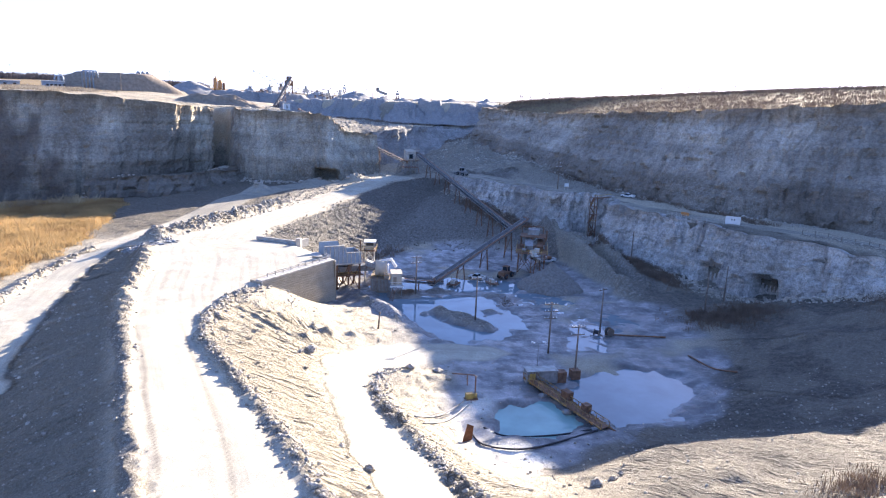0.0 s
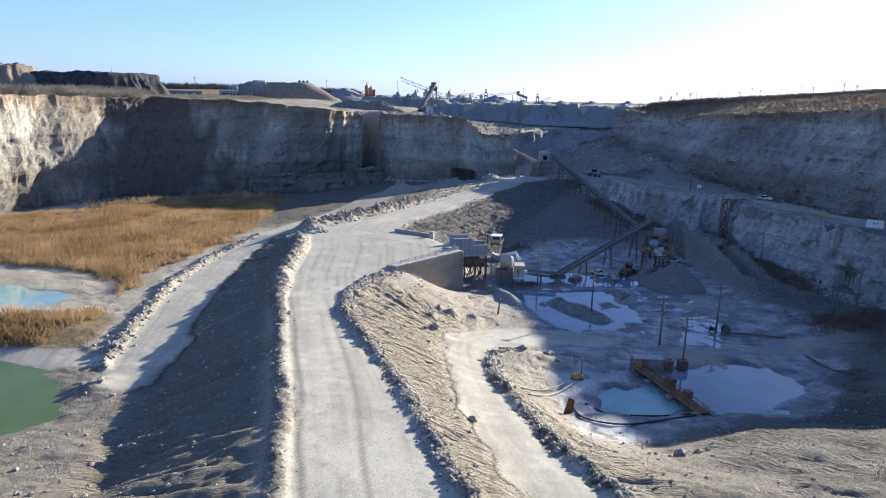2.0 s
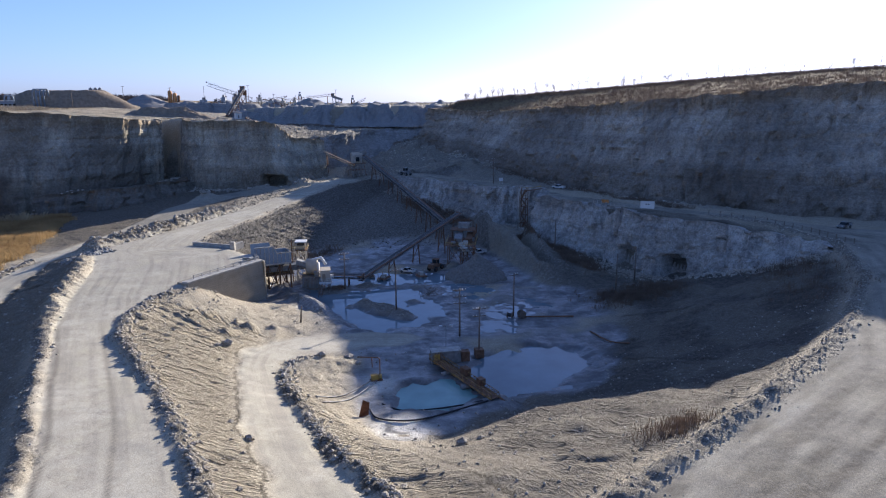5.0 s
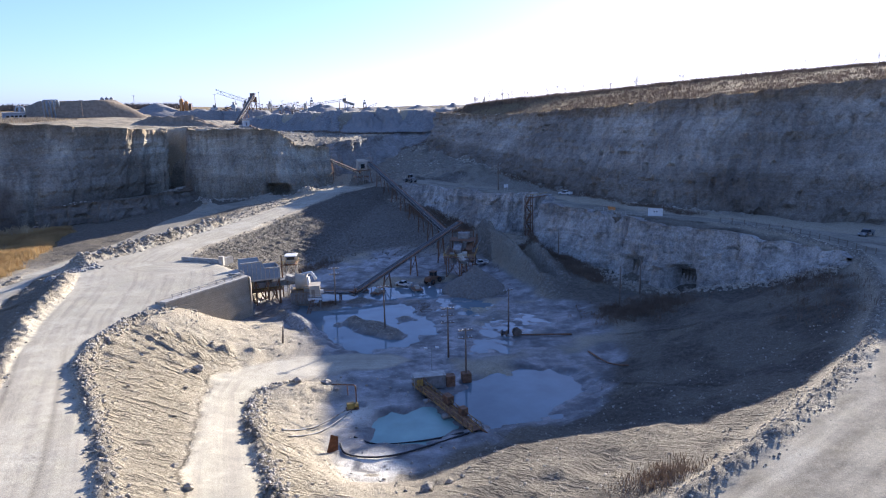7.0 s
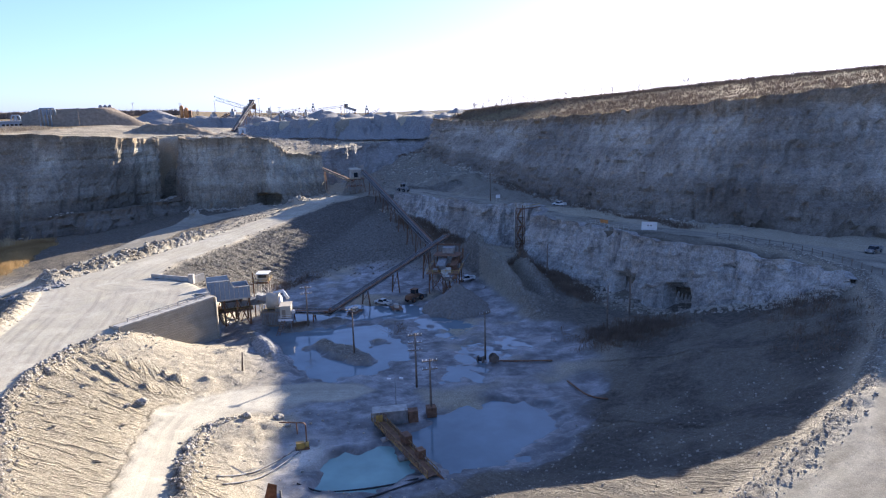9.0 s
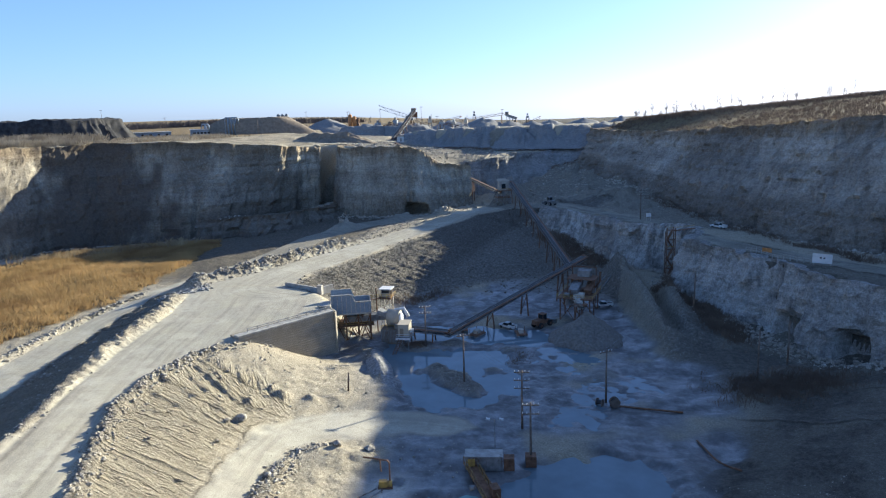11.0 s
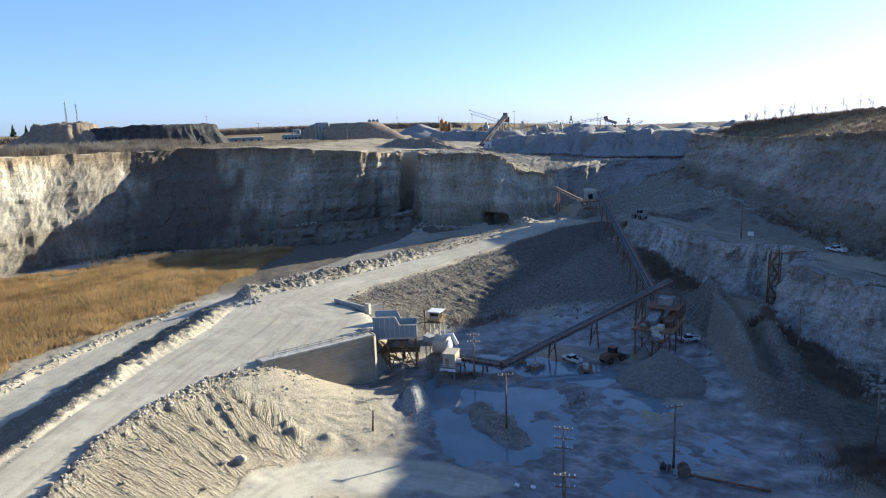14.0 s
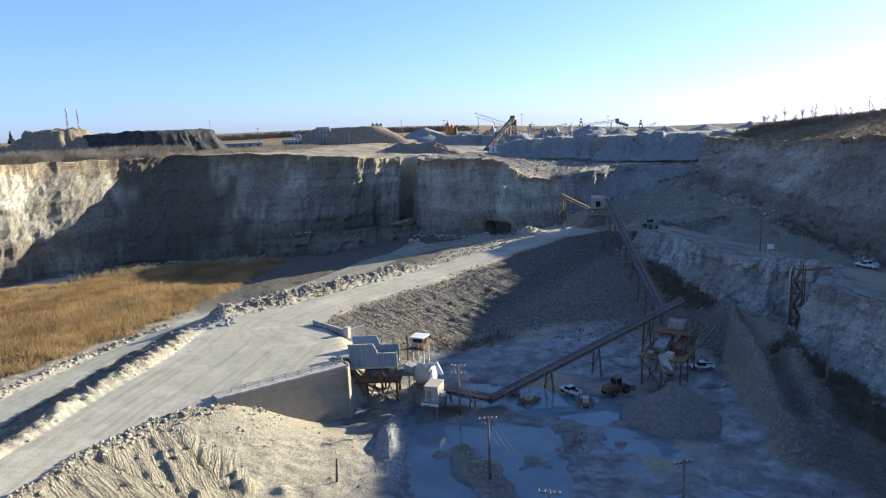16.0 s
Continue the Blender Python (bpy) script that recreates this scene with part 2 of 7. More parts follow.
def along(line, X, Y):
    """Distance to a plan line, length along it, side (+ left of its run) and its height there."""
    best, run = np.full(X.shape, 1e9), 0.0
    S, side, Z = np.zeros(X.shape), np.ones(X.shape), np.zeros(X.shape)
    for p, q in zip(line[:-1], line[1:]):
        dx, dy = q[0] - p[0], q[1] - p[1]
        n = math.hypot(dx, dy)
        k = np.clip(((X - p[0]) * dx + (Y - p[1]) * dy) / (n * n), 0, 1)
        d = np.hypot(X - p[0] - k * dx, Y - p[1] - k * dy)
        near = d < best
        best = np.where(near, d, best)
        S = np.where(near, run + k * n, S)
        side = np.where(near, np.sign(dx * (Y - p[1]) - dy * (X - p[0])), side)
        if len(p) > 2:
            Z = np.where(near, p[2] + k * (q[2] - p[2]), Z)
        run += n
    return best, S, side, Z


def inside(poly, X, Y):
    """Depth inside a closed plan outline: positive within, negative without."""
    hit = np.zeros(X.shape, bool)
    for p, q in zip(poly, poly[1:] + poly[:1]):
        if p[1] != q[1]:
            hit ^= ((p[1] > Y) != (q[1] > Y)) & (X < (q[0] - p[0]) * (Y - p[1]) / (q[1] - p[1]) + p[0])
    d = along(poly + poly[:1], X, Y)[0]
    return np.where(hit, d, -d)


HAUL_L = [(-4, 6, 19), (-14, 28, 17.5), (-23, 46, 16), (-33, 67, 14.5), (-45, 90, 13), (-60, 119, 10.9), (-69, 140, 10), (-78, 169, 9.7), (-90, 196, 9.5)]
HAUL_R = [(14, 10, 19), (3, 32, 17.5), (-7, 50, 16), (-16, 66, 14.8), (-25, 82, 13.4), (-36, 98, 12.2), (-46, 113, 11.2), (-51, 128, 10.5), (-51, 142, 10.2), (-46, 154, 10.3), (-36.5, 173, 10.6)]
YARD = [(-36.5, 174, 10.6), (-40, 183, 10.4), (-46, 192, 10.2), (-62, 201, 9.8)]
CLIMB_L = [(-90, 196, 9.5), (-82.5, 217, 9.2), (-74.5, 247, 9), (-65.5, 273, 9.6), (-57, 302, 10.4), (-49, 330, 11.6), (-40, 350, 12.6)]
CLIMB_R = [(-62, 202, 9.7), (-63.5, 222, 9.2), (-58.5, 247, 9), (-52, 273, 9.6), (-44.5, 305, 10.4), (-37, 328, 11.6), (-24, 342, 13), (-4, 338, 16)]
LOW_L = [(6, 40, 14.5), (0, 57, 13), (-7, 71, 11), (-13, 87, 8.5), (-19, 104, 6), (-23.5, 117, 4.3), (-24.5, 126, 3), (-22.5, 133.5, 2.2), (-16.5, 140, 1.4), (-8, 143.3, 0.8), (2, 145.3, 0.4), (18, 146.5, 0.2)]
LOW_R = [(14, 44, 14.5), (9, 58, 13), (2.5, 69, 11), (-4, 84, 8.5), (-10, 98, 6), (-14.5, 110, 4.3), (-15.8, 121.5, 2.9), (-11.5, 128.5, 1.8), (-4.5, 133.5, 1), (2, 136.7, 0.5), (10, 138.5, 0.2), (22, 139, 0.1)]
RING_IN = [(26, 46, 15), (35.7, 52.6, 15.4), (46.2, 62.2, 15.6), (57.1, 71.8, 15.9), (72, 86, 16.5), (86, 100, 17.2), (108, 130, 18.3), (119, 160, 18.8), (113, 184, 19), (101, 200, 19)]
RING_OUT = [(46, 30, 15), (58, 38, 15.4), (70, 48, 15.7), (84, 60, 16.2), (100, 76, 17), (116, 96, 18), (132, 124, 18.5), (142, 158, 18.8), (140, 178, 19)]
BENCH_EDGE = [(-2, 323, 17), (11, 305, 17.6), (24, 287, 18.2), (34, 275, 18.6), (43, 268, 19), (50, 271, 19), (56, 266, 19), (57, 254, 19), (53, 241, 19), (58.5, 235, 19), (65, 226, 19), (71, 216, 19), (77, 207, 19), (88, 196, 19), (100, 184, 19), (110, 168, 18.6), (115, 158, 18.4)]
BENCH_FOOT = [(-5, 320, 10.5), (8.5, 302, 8.5), (21, 284, 6.2), (31, 271, 4.5), (41, 263, 4), (47, 266, 4), (51.5, 262, 4), (52.5, 253, 4), (49, 238, 3), (55.5, 231, 3), (61.5, 222, 2.5), (68, 211, 2.2), (73.5, 200.5, 1.8), (86, 189, 1.8), (98, 178, 6.5), (106, 166, 12), (112, 155, 17.5)]
UPPER_FOOT = [(8, 424, 36), (2, 402, 28.5), (17.9, 380.6, 25.2), (34, 357.2, 22.3), (44.4, 332.8, 19.7), (58.2, 296.5, 18.3), (71.9, 272.5, 17.7), (85.8, 251.3, 17.6), (101, 231.9, 17.7), (118.5, 222.8, 17), (140.3, 212, 16.1), (162.3, 200.8, 16.2), (205.4, 183.2, 16.4), (261.9, 136.4, 20.1)]
UPPER_RIM = [(20, 430, 47.6), (10, 410, 47), (25.9, 397, 46.4), (40.4, 384, 45.7), (53.5, 356, 47.1), (67.2, 317.8, 49.1), (81.8, 295.6, 50.9), (96.8, 272.2, 52.8), (112.4, 254.5, 54.7), (131.8, 248, 56.5), (157, 241.1, 59), (180.1, 228.6, 60.7), (226.8, 208, 61.8), (281.2, 150.6, 62.6)]
HILL = [(18, 434, 50.2), (58, 408, 54.2), (121, 390, 59.4), (174, 364, 64.3), (236, 334, 68.6), (290, 290, 70)]
LEFT_FOOT = [(-262, 40, 4.5), (-254, 120, 3.5), (-240, 190, 2.5), (-236, 222, 2), (-235, 245, 1.5), (-234, 271, 0), (-225, 296, -2), (-201, 311, -2.5), (-170, 319, -1.5), (-154, 341, 3), (-142, 366, 8), (-133, 378, 10), (-121, 356, 9), (-101, 347, 7), (-76, 341, 8.5), (-62, 341, 9.5), (-53, 347, 11.5), (-44, 354, 14)]
LEFT_RIM = [(-272, 36, 50), (-264, 120, 50), (-251, 190, 49.8), (-246, 226, 49.7), (-248, 256, 48.8), (-247, 286, 48.2), (-233, 312, 48.2), (-208, 327, 48.2), (-173, 338, 46), (-151, 355, 43.5), (-145, 374, 42), (-136, 388, 42), (-121, 364, 42), (-103, 354, 42), (-80, 352, 42.5), (-71, 354, 40.8), (-63, 357, 33.5), (-47, 363, 31.5)]
BACK = [(-84, 398, 38), (-84, 424, 37), (-96, 440, 37)]
LEDGE_FOOT = [(-172, 308, 1), (-158, 310, 1.5), (-142, 314, 2.5), (-128, 322, 4), (-117, 334, 6), (-115, 348, 6.6), (-118, 358, 7)]
LEDGE_RIM = [(-176, 315, 9), (-160, 317, 10.5), (-145, 321, 11), (-133, 328, 11.5), (-123, 338, 12), (-121, 350, 12), (-124, 361, 12)]
SHORE = [(-98, 104, 4.3), (-122, 105, 4.7), (-160, 98, 4.7), (-200, 92, 4.7)]
PLANT = [(-250, 420, 48), (-165, 440, 44), (-128, 468, 40), (-98, 470, 43)]
PIT_TOE = [(-33, 176, 0), (-35, 195, 0.2), (-33, 212, 0.2), (-26, 230, 0.3), (-12, 243, 0.5), (2, 254, 1), (10, 266, 2), (17, 278, 4.5)]
EAST_TOE = [(22, 266, 3), (26, 250, 1.4), (31, 238, 1.1), (36, 222, 0.7), (41, 206, 0.6), (48, 190, 0.6), (56, 176, 0.8), (60, 160, 0.8), (57, 141, 0.5), (52, 128, 0.4), (46, 119, 0.3), (38, 112, 0.3), (26, 108, 0.4), (18, 97, 0.6), (13, 91, 1.0), (6.5, 94, 0.9), (2, 104, 0.6), (0, 118, 0.5), (6, 128, 0.3)]
FLOOR = [(-20, 162, -0.1), (-10, 190, -0.2), (5, 215, -0.1), (20, 232, 0.2), (32, 215, 0.1), (38, 190, 0), (44, 168, 0), (38, 148, 0), (24, 146, 0), (18, 160, -0.1)]
SPUR = [(18, 86, 4), (31, 92.5, 6.2), (44, 97, 7), (52, 96, 8.2), (60, 96.5, 9), (70, 102.5, 10), (82, 113, 12)]
SPUR_TOE = [(30, 100, 2.2), (44, 105, 2.6), (54, 106, 3.4), (64, 110, 5), (74, 119, 7.2), (84, 126, 9)]
FILL_TOE = [(-28.5, 170.5, 0.5), (-23, 167.5, 0.8), (-20.4, 162.5, 1.2), (-17.1, 152, 1.5), (-20.4, 146, 1.9), (-24, 134, 3.2), (-25, 124, 4.2)]
SIDE_R = [(-50, 50, 7.5), (-58, 62, 5), (-66, 78, 3.4), (-73, 96, 3), (-82, 116, 3.8), (-90, 140, 4.8), (-96, 163, 5.6), (-100, 184, 6.6), (-98, 196, 8.8)]
SPALL_FOOT = [(-49, 367, 16), (-36, 376, 16.5), (-24, 392, 20), (-10, 410, 26.5), (6, 414, 31), (20, 414, 33)]
SPALL_RIM = [(-52, 377, 32), (-39, 387, 34), (-28, 406, 34.5), (-14, 427, 35), (4, 430, 36.5), (22, 432, 40)]
SCARP_FOOT = [(-128, 482, 39.5), (-108, 462, 38), (-84, 440, 36.5), (-54, 430, 35.5), (-14, 430, 36.5), (12, 436, 38.5), (40, 444, 42)]
SCARP_RIM = [(-136, 498, 46.5), (-116, 477, 47), (-88, 454, 47.2), (-54, 444, 48), (-12, 444, 48.2), (16, 450, 48.6), (46, 458, 50)]
WALL_FOOT = [(-42.4, 154.4, 10.1), (-39.9, 159.3, 6.6), (-37.4, 164.1, 3.2), (-35.1, 168.5, 0.6), (-31.9, 174.4, 0.1)]
RIDGE_A = [(31, 258, 9), (34, 249, 8.8), (38.2, 233, 7.8), (42.7, 217, 6.2), (46, 203, 4.6), (49.5, 188, 2.6)]
RIDGE_B = [(47.5, 232, 7), (48.4, 224, 6.2), (50.6, 209, 5), (54, 196, 3)]
TRENCH = [(38, 252, 4.5), (44, 228, 3.2), (47.6, 212, 2.2), (50, 198, 1.2)]
YARD_TOWER = [(-44, 352, 12.5), (-34, 362, 12.4), (-24, 368, 13), (-14, 352, 14.5)]
SIDE_L = [(-84, 93, 2.8), (-93, 115, 3.8), (-101, 138, 4.8), (-106, 165, 5.5), (-108, 187, 6), (-106, 215, 5.8), (-104, 250, 5.4), (-112, 300, 6.4), (-104, 322, 7.2), (-82, 330, 8.4)]
CLIMB_TOE = [(-96, 210, 7.4), (-92, 240, 6.8), (-86, 270, 7), (-80, 295, 8), (-70, 320, 9)]
MARSH = [(-112, 140, 4.6), (-117, 185, 4.6), (-122, 232, 4.6), (-150, 285, 3), (-190, 275, 1.2), (-218, 245, 1.2), (-222, 180, 2.5), (-200, 120, 4), (-130, 118, 4.5), (-108, 100, 3.6)]
HOLLOW = [(-47, 62, 9.6), (-54, 60, 8.3), (-64, 57, 6.2), (-80, 52, 4.6), (-100, 47, 4.4), (-130, 44, 4.2)]
GREEN_BED = [(-112, 84, 1.4), (-96, 78, 1.2), (-82, 70, 1.2), (-100, 64, 1.4), (-140, 80, 1.6), (-170, 75, 2)]
OUTER = [(-420, -60, 48), (-420, 560, 49), (-100, 560, 47), (60, 560, 49), (300, 560, 56), (300, 200, 62), (300, -60, 40), (0, -60, 26), (-150, -60, 26), (-420, -60, 48)]


def set_back(line, towards, dist):
    """A plan line moved level, away from the open side, into the rock."""
    out = []
    for p, q in zip(line, towards):
        n = math.hypot(q[0] - p[0], q[1] - p[1])
        out.append((p[0] + (q[0] - p[0]) / n * dist, p[1] + (q[1] - p[1]) / n * dist, p[2]))
    return out


def both(foot, rim, inset, back):
    far_rim = [(2 * r[0] - f[0], 2 * r[1] - f[1], r[2]) for f, r in zip(foot, rim)]
    return [foot, set_back(foot, rim, inset), set_back(rim, far_rim, back), set_back(rim, far_rim, back + 3)]


LINES = both(LEFT_FOOT, LEFT_RIM, 10, 5) + both(UPPER_FOOT, UPPER_RIM, 7, 4) + both(BENCH_FOOT, BENCH_EDGE, 3, 3.0) + both(SPALL_FOOT, SPALL_RIM, 6, 5) + [set_back(SCARP_FOOT, SCARP_RIM, 8), set_back(SCARP_RIM, [(2 * r[0] - f[0], 2 * r[1] - f[1], r[2]) for f, r in zip(SCARP_FOOT, SCARP_RIM)], 6)] + both(LEDGE_FOOT, LEDGE_RIM, 2.5, 2.5) + [HAUL_L, HAUL_R, YARD, CLIMB_L, CLIMB_R, LOW_L, LOW_R, RING_IN, RING_OUT, HILL,
         BACK, SHORE, PLANT, PIT_TOE, EAST_TOE, FLOOR, SPUR, SPUR_TOE, FILL_TOE, WALL_FOOT, RIDGE_A, RIDGE_B, TRENCH, YARD_TOWER, SIDE_R, SIDE_L, CLIMB_TOE, MARSH, HOLLOW, GREEN_BED, OUTER]

X0, X1, Y0, Y1 = -420.0, 300.0, -60.0, 560.0


def graded():
    """Heights on a 2 m grid: fixed on the plan's lines, evenly graded between."""
    z = None
    for step in (32, 16, 8, 4, 2):
        nx, ny = int((X1 - X0) / step) + 1, int((Y1 - Y0) / step) + 1
        total, count = np.zeros((ny, nx)), np.zeros((ny, nx))
        for line in LINES:
            for p, q in zip(line[:-1], line[1:]):
                n = max(2, int(math.dist(p[:2], q[:2]) / step * 2.5) + 1)
                k = np.linspace(0, 1, n)
                ix = np.clip(np.rint((p[0] + k * (q[0] - p[0]) - X0) / step).astype(int), 0, nx - 1)
                iy = np.clip(np.rint((p[1] + k * (q[1] - p[1]) - Y0) / step).astype(int), 0, ny - 1)
                np.add.at(total, (iy, ix), p[2] + k * (q[2] - p[2]))
                np.add.at(count, (iy, ix), 1)
        known = count > 0
        fixed = total / np.maximum(count, 1)
        if z is None:
            z = np.full((ny, nx), 30.0)
        else:
            gy, gx = np.meshgrid(np.linspace(0, z.shape[0] - 1, ny), np.linspace(0, z.shape[1] - 1, nx), indexing="ij")
            z = sample(z, gx, gy)
        for _ in range(260):
            z = np.where(known, fixed, z)
            e = np.pad(z, 1, mode="edge")
            z = 0.25 * (e[:-2, 1:-1] + e[2:, 1:-1] + e[1:-1, :-2] + e[1:-1, 2:])
        z = np.where(known, 0.75 * fixed + 0.25 * z, z)
    return z


def sample(z, gx, gy):
    gx, gy = np.clip(gx, 0, z.shape[1] - 1.001), np.clip(gy, 0, z.shape[0] - 1.001)
    ix, iy = gx.astype(int), gy.astype(int)
    u, v = gx - ix, gy - iy
    return (z[iy, ix] * (1 - u) + z[iy, ix + 1] * u) * (1 - v) + (z[iy + 1, ix] * (1 - u) + z[iy + 1, ix + 1] * u) * v


GRADE = graded()

POND_1 = [(-22, 180), (-17, 165), (-9, 153), (-3, 148.7), (5, 147.5), (12.5, 153), (16, 161.5), (13.5, 170), (9.5, 177), (11, 184), (14, 190), (18, 198), (15, 203), (2, 203), (-12, 203), (-20, 198), (-26, 190)]
POND_2 = [(21.5, 124.5), (25, 128), (34, 134.5), (42, 137.5), (48.5, 133.5), (48, 127), (38, 117.5), (27, 112), (22.5, 116)]
POND_3 = [(5.8, 108.5), (8.6, 116.5), (14, 120.5), (20, 115), (23, 109), (16.6, 105), (8, 104.8)]
PUDDLES = [(18, 136), (24, 144), (31, 149), (34, 144), (40, 159), (50, 162.5), (47, 172), (40, 184), (33, 187), (25, 193), (16, 192), (14, 180), (17, 168), (17, 158)]
GREEN_POND = [(-200, 70), (-125, 82), (-103, 86), (-88, 80), (-77, 74), (-71, 67), (-80, 61), (-110, 58), (-200, 60)]
TURQ_POND = [(-220, 122), (-140, 123), (-126, 126), (-120.5, 122), (-125, 116), (-134, 113.5), (-220, 111)]


def edge_dist(left, right, X, Y):
    """Depth inside a road, given by its two edges."""
    return inside([p[:2] for p in left] + [p[:2] for p in reversed(right)], X, Y)


def relief(X, Y):
    """Height and plan masks at any places."""
    Z = sample(GRADE, (X - X0) / 2, (Y - Y0) / 2)
    far = np.maximum.reduce([X0 - X, X - X1, Y0 - Y, Y - Y1, np.zeros_like(X)])
    away = np.hypot(X - 40, Y - 60)
    Z = Z + (49 - Z) * smooth(0, 300, far) - 0.022 * np.maximum(0, away - 620) * smooth(-0.55, -0.05, X / np.maximum(away, 1))
    yard = smooth(478, 500, Y) * (1 - smooth(720, 840, Y)) * smooth(-222, -205, X) * (1 - smooth(10, 50, X))
    Z = Z + yard * (41.5 - Z)
    warp_x, warp_y = X + 1.2 * fbm(X / 6, Y / 6, 11, 2), Y + 1.2 * fbm(X / 6, Y / 6, 17, 2)
    haul = np.maximum(edge_dist(HAUL_L, HAUL_R + YARD, warp_x, warp_y), edge_dist(CLIMB_L, CLIMB_R[:-1], warp_x, warp_y))
    low = edge_dist(LOW_L, LOW_R, warp_x, warp_y)
    ring = np.maximum(edge_dist(RING_IN, RING_OUT, warp_x, warp_y), -along([(-30, 350), (-4, 334), (18, 305), (40, 276), (62, 240), (80, 222), (104, 204), (128, 180)], X, Y)[0] + 4.2)
    side = np.maximum(np.minimum(edge_dist(SIDE_R[3:], SIDE_L[:5], X, Y), Y - 97), -along([(-104, 200), (-99, 240), (-98, 290), (-86, 320), (-62, 331)], X, Y)[0] + 7)
    side = np.maximum.reduce([side, 5 - along([(-80, 104), (-79, 93), (-77, 87)], X, Y)[0], 3.2 - along([(-84, 95), (-98, 91.5), (-150, 86)], warp_x, warp_y)[0]])
    lanes = np.maximum.reduce([haul, low, ring, side])
    road = smooth(-1.2, 1.0, np.maximum.reduce([haul, ring, side, low - 9 * smooth(6, 20, X) * (Y > 110)]))
    rough_k = 1 - smooth(-2.0, 0.5, lanes)
    wild = smooth(0, 60, far)
    # the bench stands square behind its rock face
    db, _, sdb, zb = along(BENCH_EDGE, X, Y)
    df, _, _, zf = along(BENCH_FOOT, X, Y)
    Z = np.where((sdb > 0) & (db > 1.2) & (db < 6), np.maximum(Z, zb - 0.25), Z)
    Z = np.where((sdb < 0) & (df < 6.0), np.minimum(Z, zf + 0.3 + 0.25 * np.maximum(0, df - 2)), Z)
    Z = np.where((sdb > 0) & (db <= 1.2), np.minimum(Z, zf + 1.0), Z)
    # gullies that run down the long fills
    d, s, sd, _ = along(HAUL_R, X, Y)
    low_d, low_s, low_sd, _ = along(LOW_L, X, Y)
    fill = ((sd < 0) * smooth(2, 12, s) * smooth(10, 15, along(WALL_FOOT, X, Y)[0]) * smooth(0.5, 4, d) * smooth(0, 4, low_d) * (1 - smooth(24, 32, d))) * (Y > 30) * (Y < 178) * (low < 0)
    ss = s + 0.5 * d
    # a smooth sand fan lies against the retaining wall
    wx, wy = 0.461, 0.887
    ws, wd = (X + 45.5) * wx + (Y - 154) * wy, (X + 45.5) * wy - (Y - 154) * wx
    foot_z = np.interp(ws, [-3, 0, 5.5, 11, 16, 22, 27], [10.2, 10.0, 7.6, 4.2, 1.4, 0.2, 0.1])
    beyond = sample(GRADE, (X + (12 - wd) * wy - X0) / 2, (Y - (12 - wd) * wx - Y0) / 2)
    fan = (wd > 0.3) * (wd < 12) * smooth(-4, 0, ws) * (1 - smooth(24, 27, ws))
    Z = Z + fan * (foot_z + (beyond - foot_z) * np.clip(wd, 0, 12) / 12 - Z)
    fill = fill * (1 - smooth(-7, -2, ws))
    gully = np.abs(gnoise(ss / 1.9, d / 36, 3)) * 0.7 + np.abs(gnoise(ss / 0.95, d / 16, 5)) * 0.35 + 0.1 * fbm(X / 1.1, Y / 1.1, 6, 2)
    Z = Z + fill * (gully - 0.42) * (0.85 + 0.2 * smooth(100, 150, Y)) * smooth(0.5, 6, along(FILL_TOE, X, Y)[0])
    d2, s2, sd2, _ = along(HAUL_L, X, Y)
    fill2 = (sd2 > 0) * smooth(2, 12, s2) * smooth(2, 6, d2) * (1 - smooth(22, 30, d2)) * (Y < 190) * (side < 0)
    Z = Z + fill2 * (np.abs(gnoise((s2 - 0.3 * d2) / 2.6, d2 / 14, 8)) - 0.4) * 0.9
    d3, s3, sd3, _ = along(CLIMB_R, X, Y)
    fill3 = (sd3 < 0) * smooth(1, 5, d3) * (1 - smooth(26, 34, d3)) * (Y > 196) * (X < 30)
    Z = Z + fill3 * (np.abs(gnoise(s3 / 3.0, d3 / 14, 21)) * 0.6 + np.abs(gnoise(s3 / 1.3, d3 / 9, 22)) * 0.4 - 0.4) * 0.9
    d4, s4, sd4, _ = along(RING_IN, X, Y)
    fill4 = (sd4 > 0) * smooth(2, 8, d4) * (1 - smooth(45, 60, d4)) * smooth(14, 32, X + 5 * fbm(X / 7, Y / 7, 33, 3))
    fold = np.abs(gnoise(d4 / 6 + 1.4 * fbm(X / 22, Y / 22, 35, 2), s4 / 30, 37))
    Z = Z + fill4 * (fbm(X / 9, Y / 9, 31, 4) * 0.5 - 0.28 * (1 - smooth(0, 0.35, fold)))
    side_r, lane_r = along([(44, 38), (60, 54), (90, 78), (118, 126), (130, 160), (104, 204), (80, 222), (62, 240), (40, 276), (18, 305), (-4, 334)], X, Y)[:2]
    # safety berms of pushed-up rock beside the roads
    crest = lambda dd, off, w: np.exp(-((dd - off) / w) ** 2)
    lump = 0.7 + 0.28 * fbm(X / 1.5, Y / 1.5, 41, 3)
    bump_r = (sd < 0) * crest(d, 1.5, 1.2) * (1 - smooth(146, 152, Y)) * 1.35
    bump_l = (sd2 > 0) * crest(d2, 1.6 + 1.4 * smooth(98, 145, Y), 1.5 + 1.3 * smooth(98, 145, Y)) * (0.9 + 1.7 * smooth(100, 140, Y)) * (1 - smooth(182, 190, Y))
    dl, sl, sdl, _ = along(LOW_R, X, Y)
    bump_low = (sdl < 0) * crest(dl, 1.6, 1.3) * 1.3 * (1 - smooth(110, 121, Y))
    bump_ring = (sd4 > 0) * crest(d4, 1.8, 1.5) * 1.2 * (1 - smooth(196, 204, Y))
    dc, sc, sdc, _ = along(CLIMB_L, X, Y)
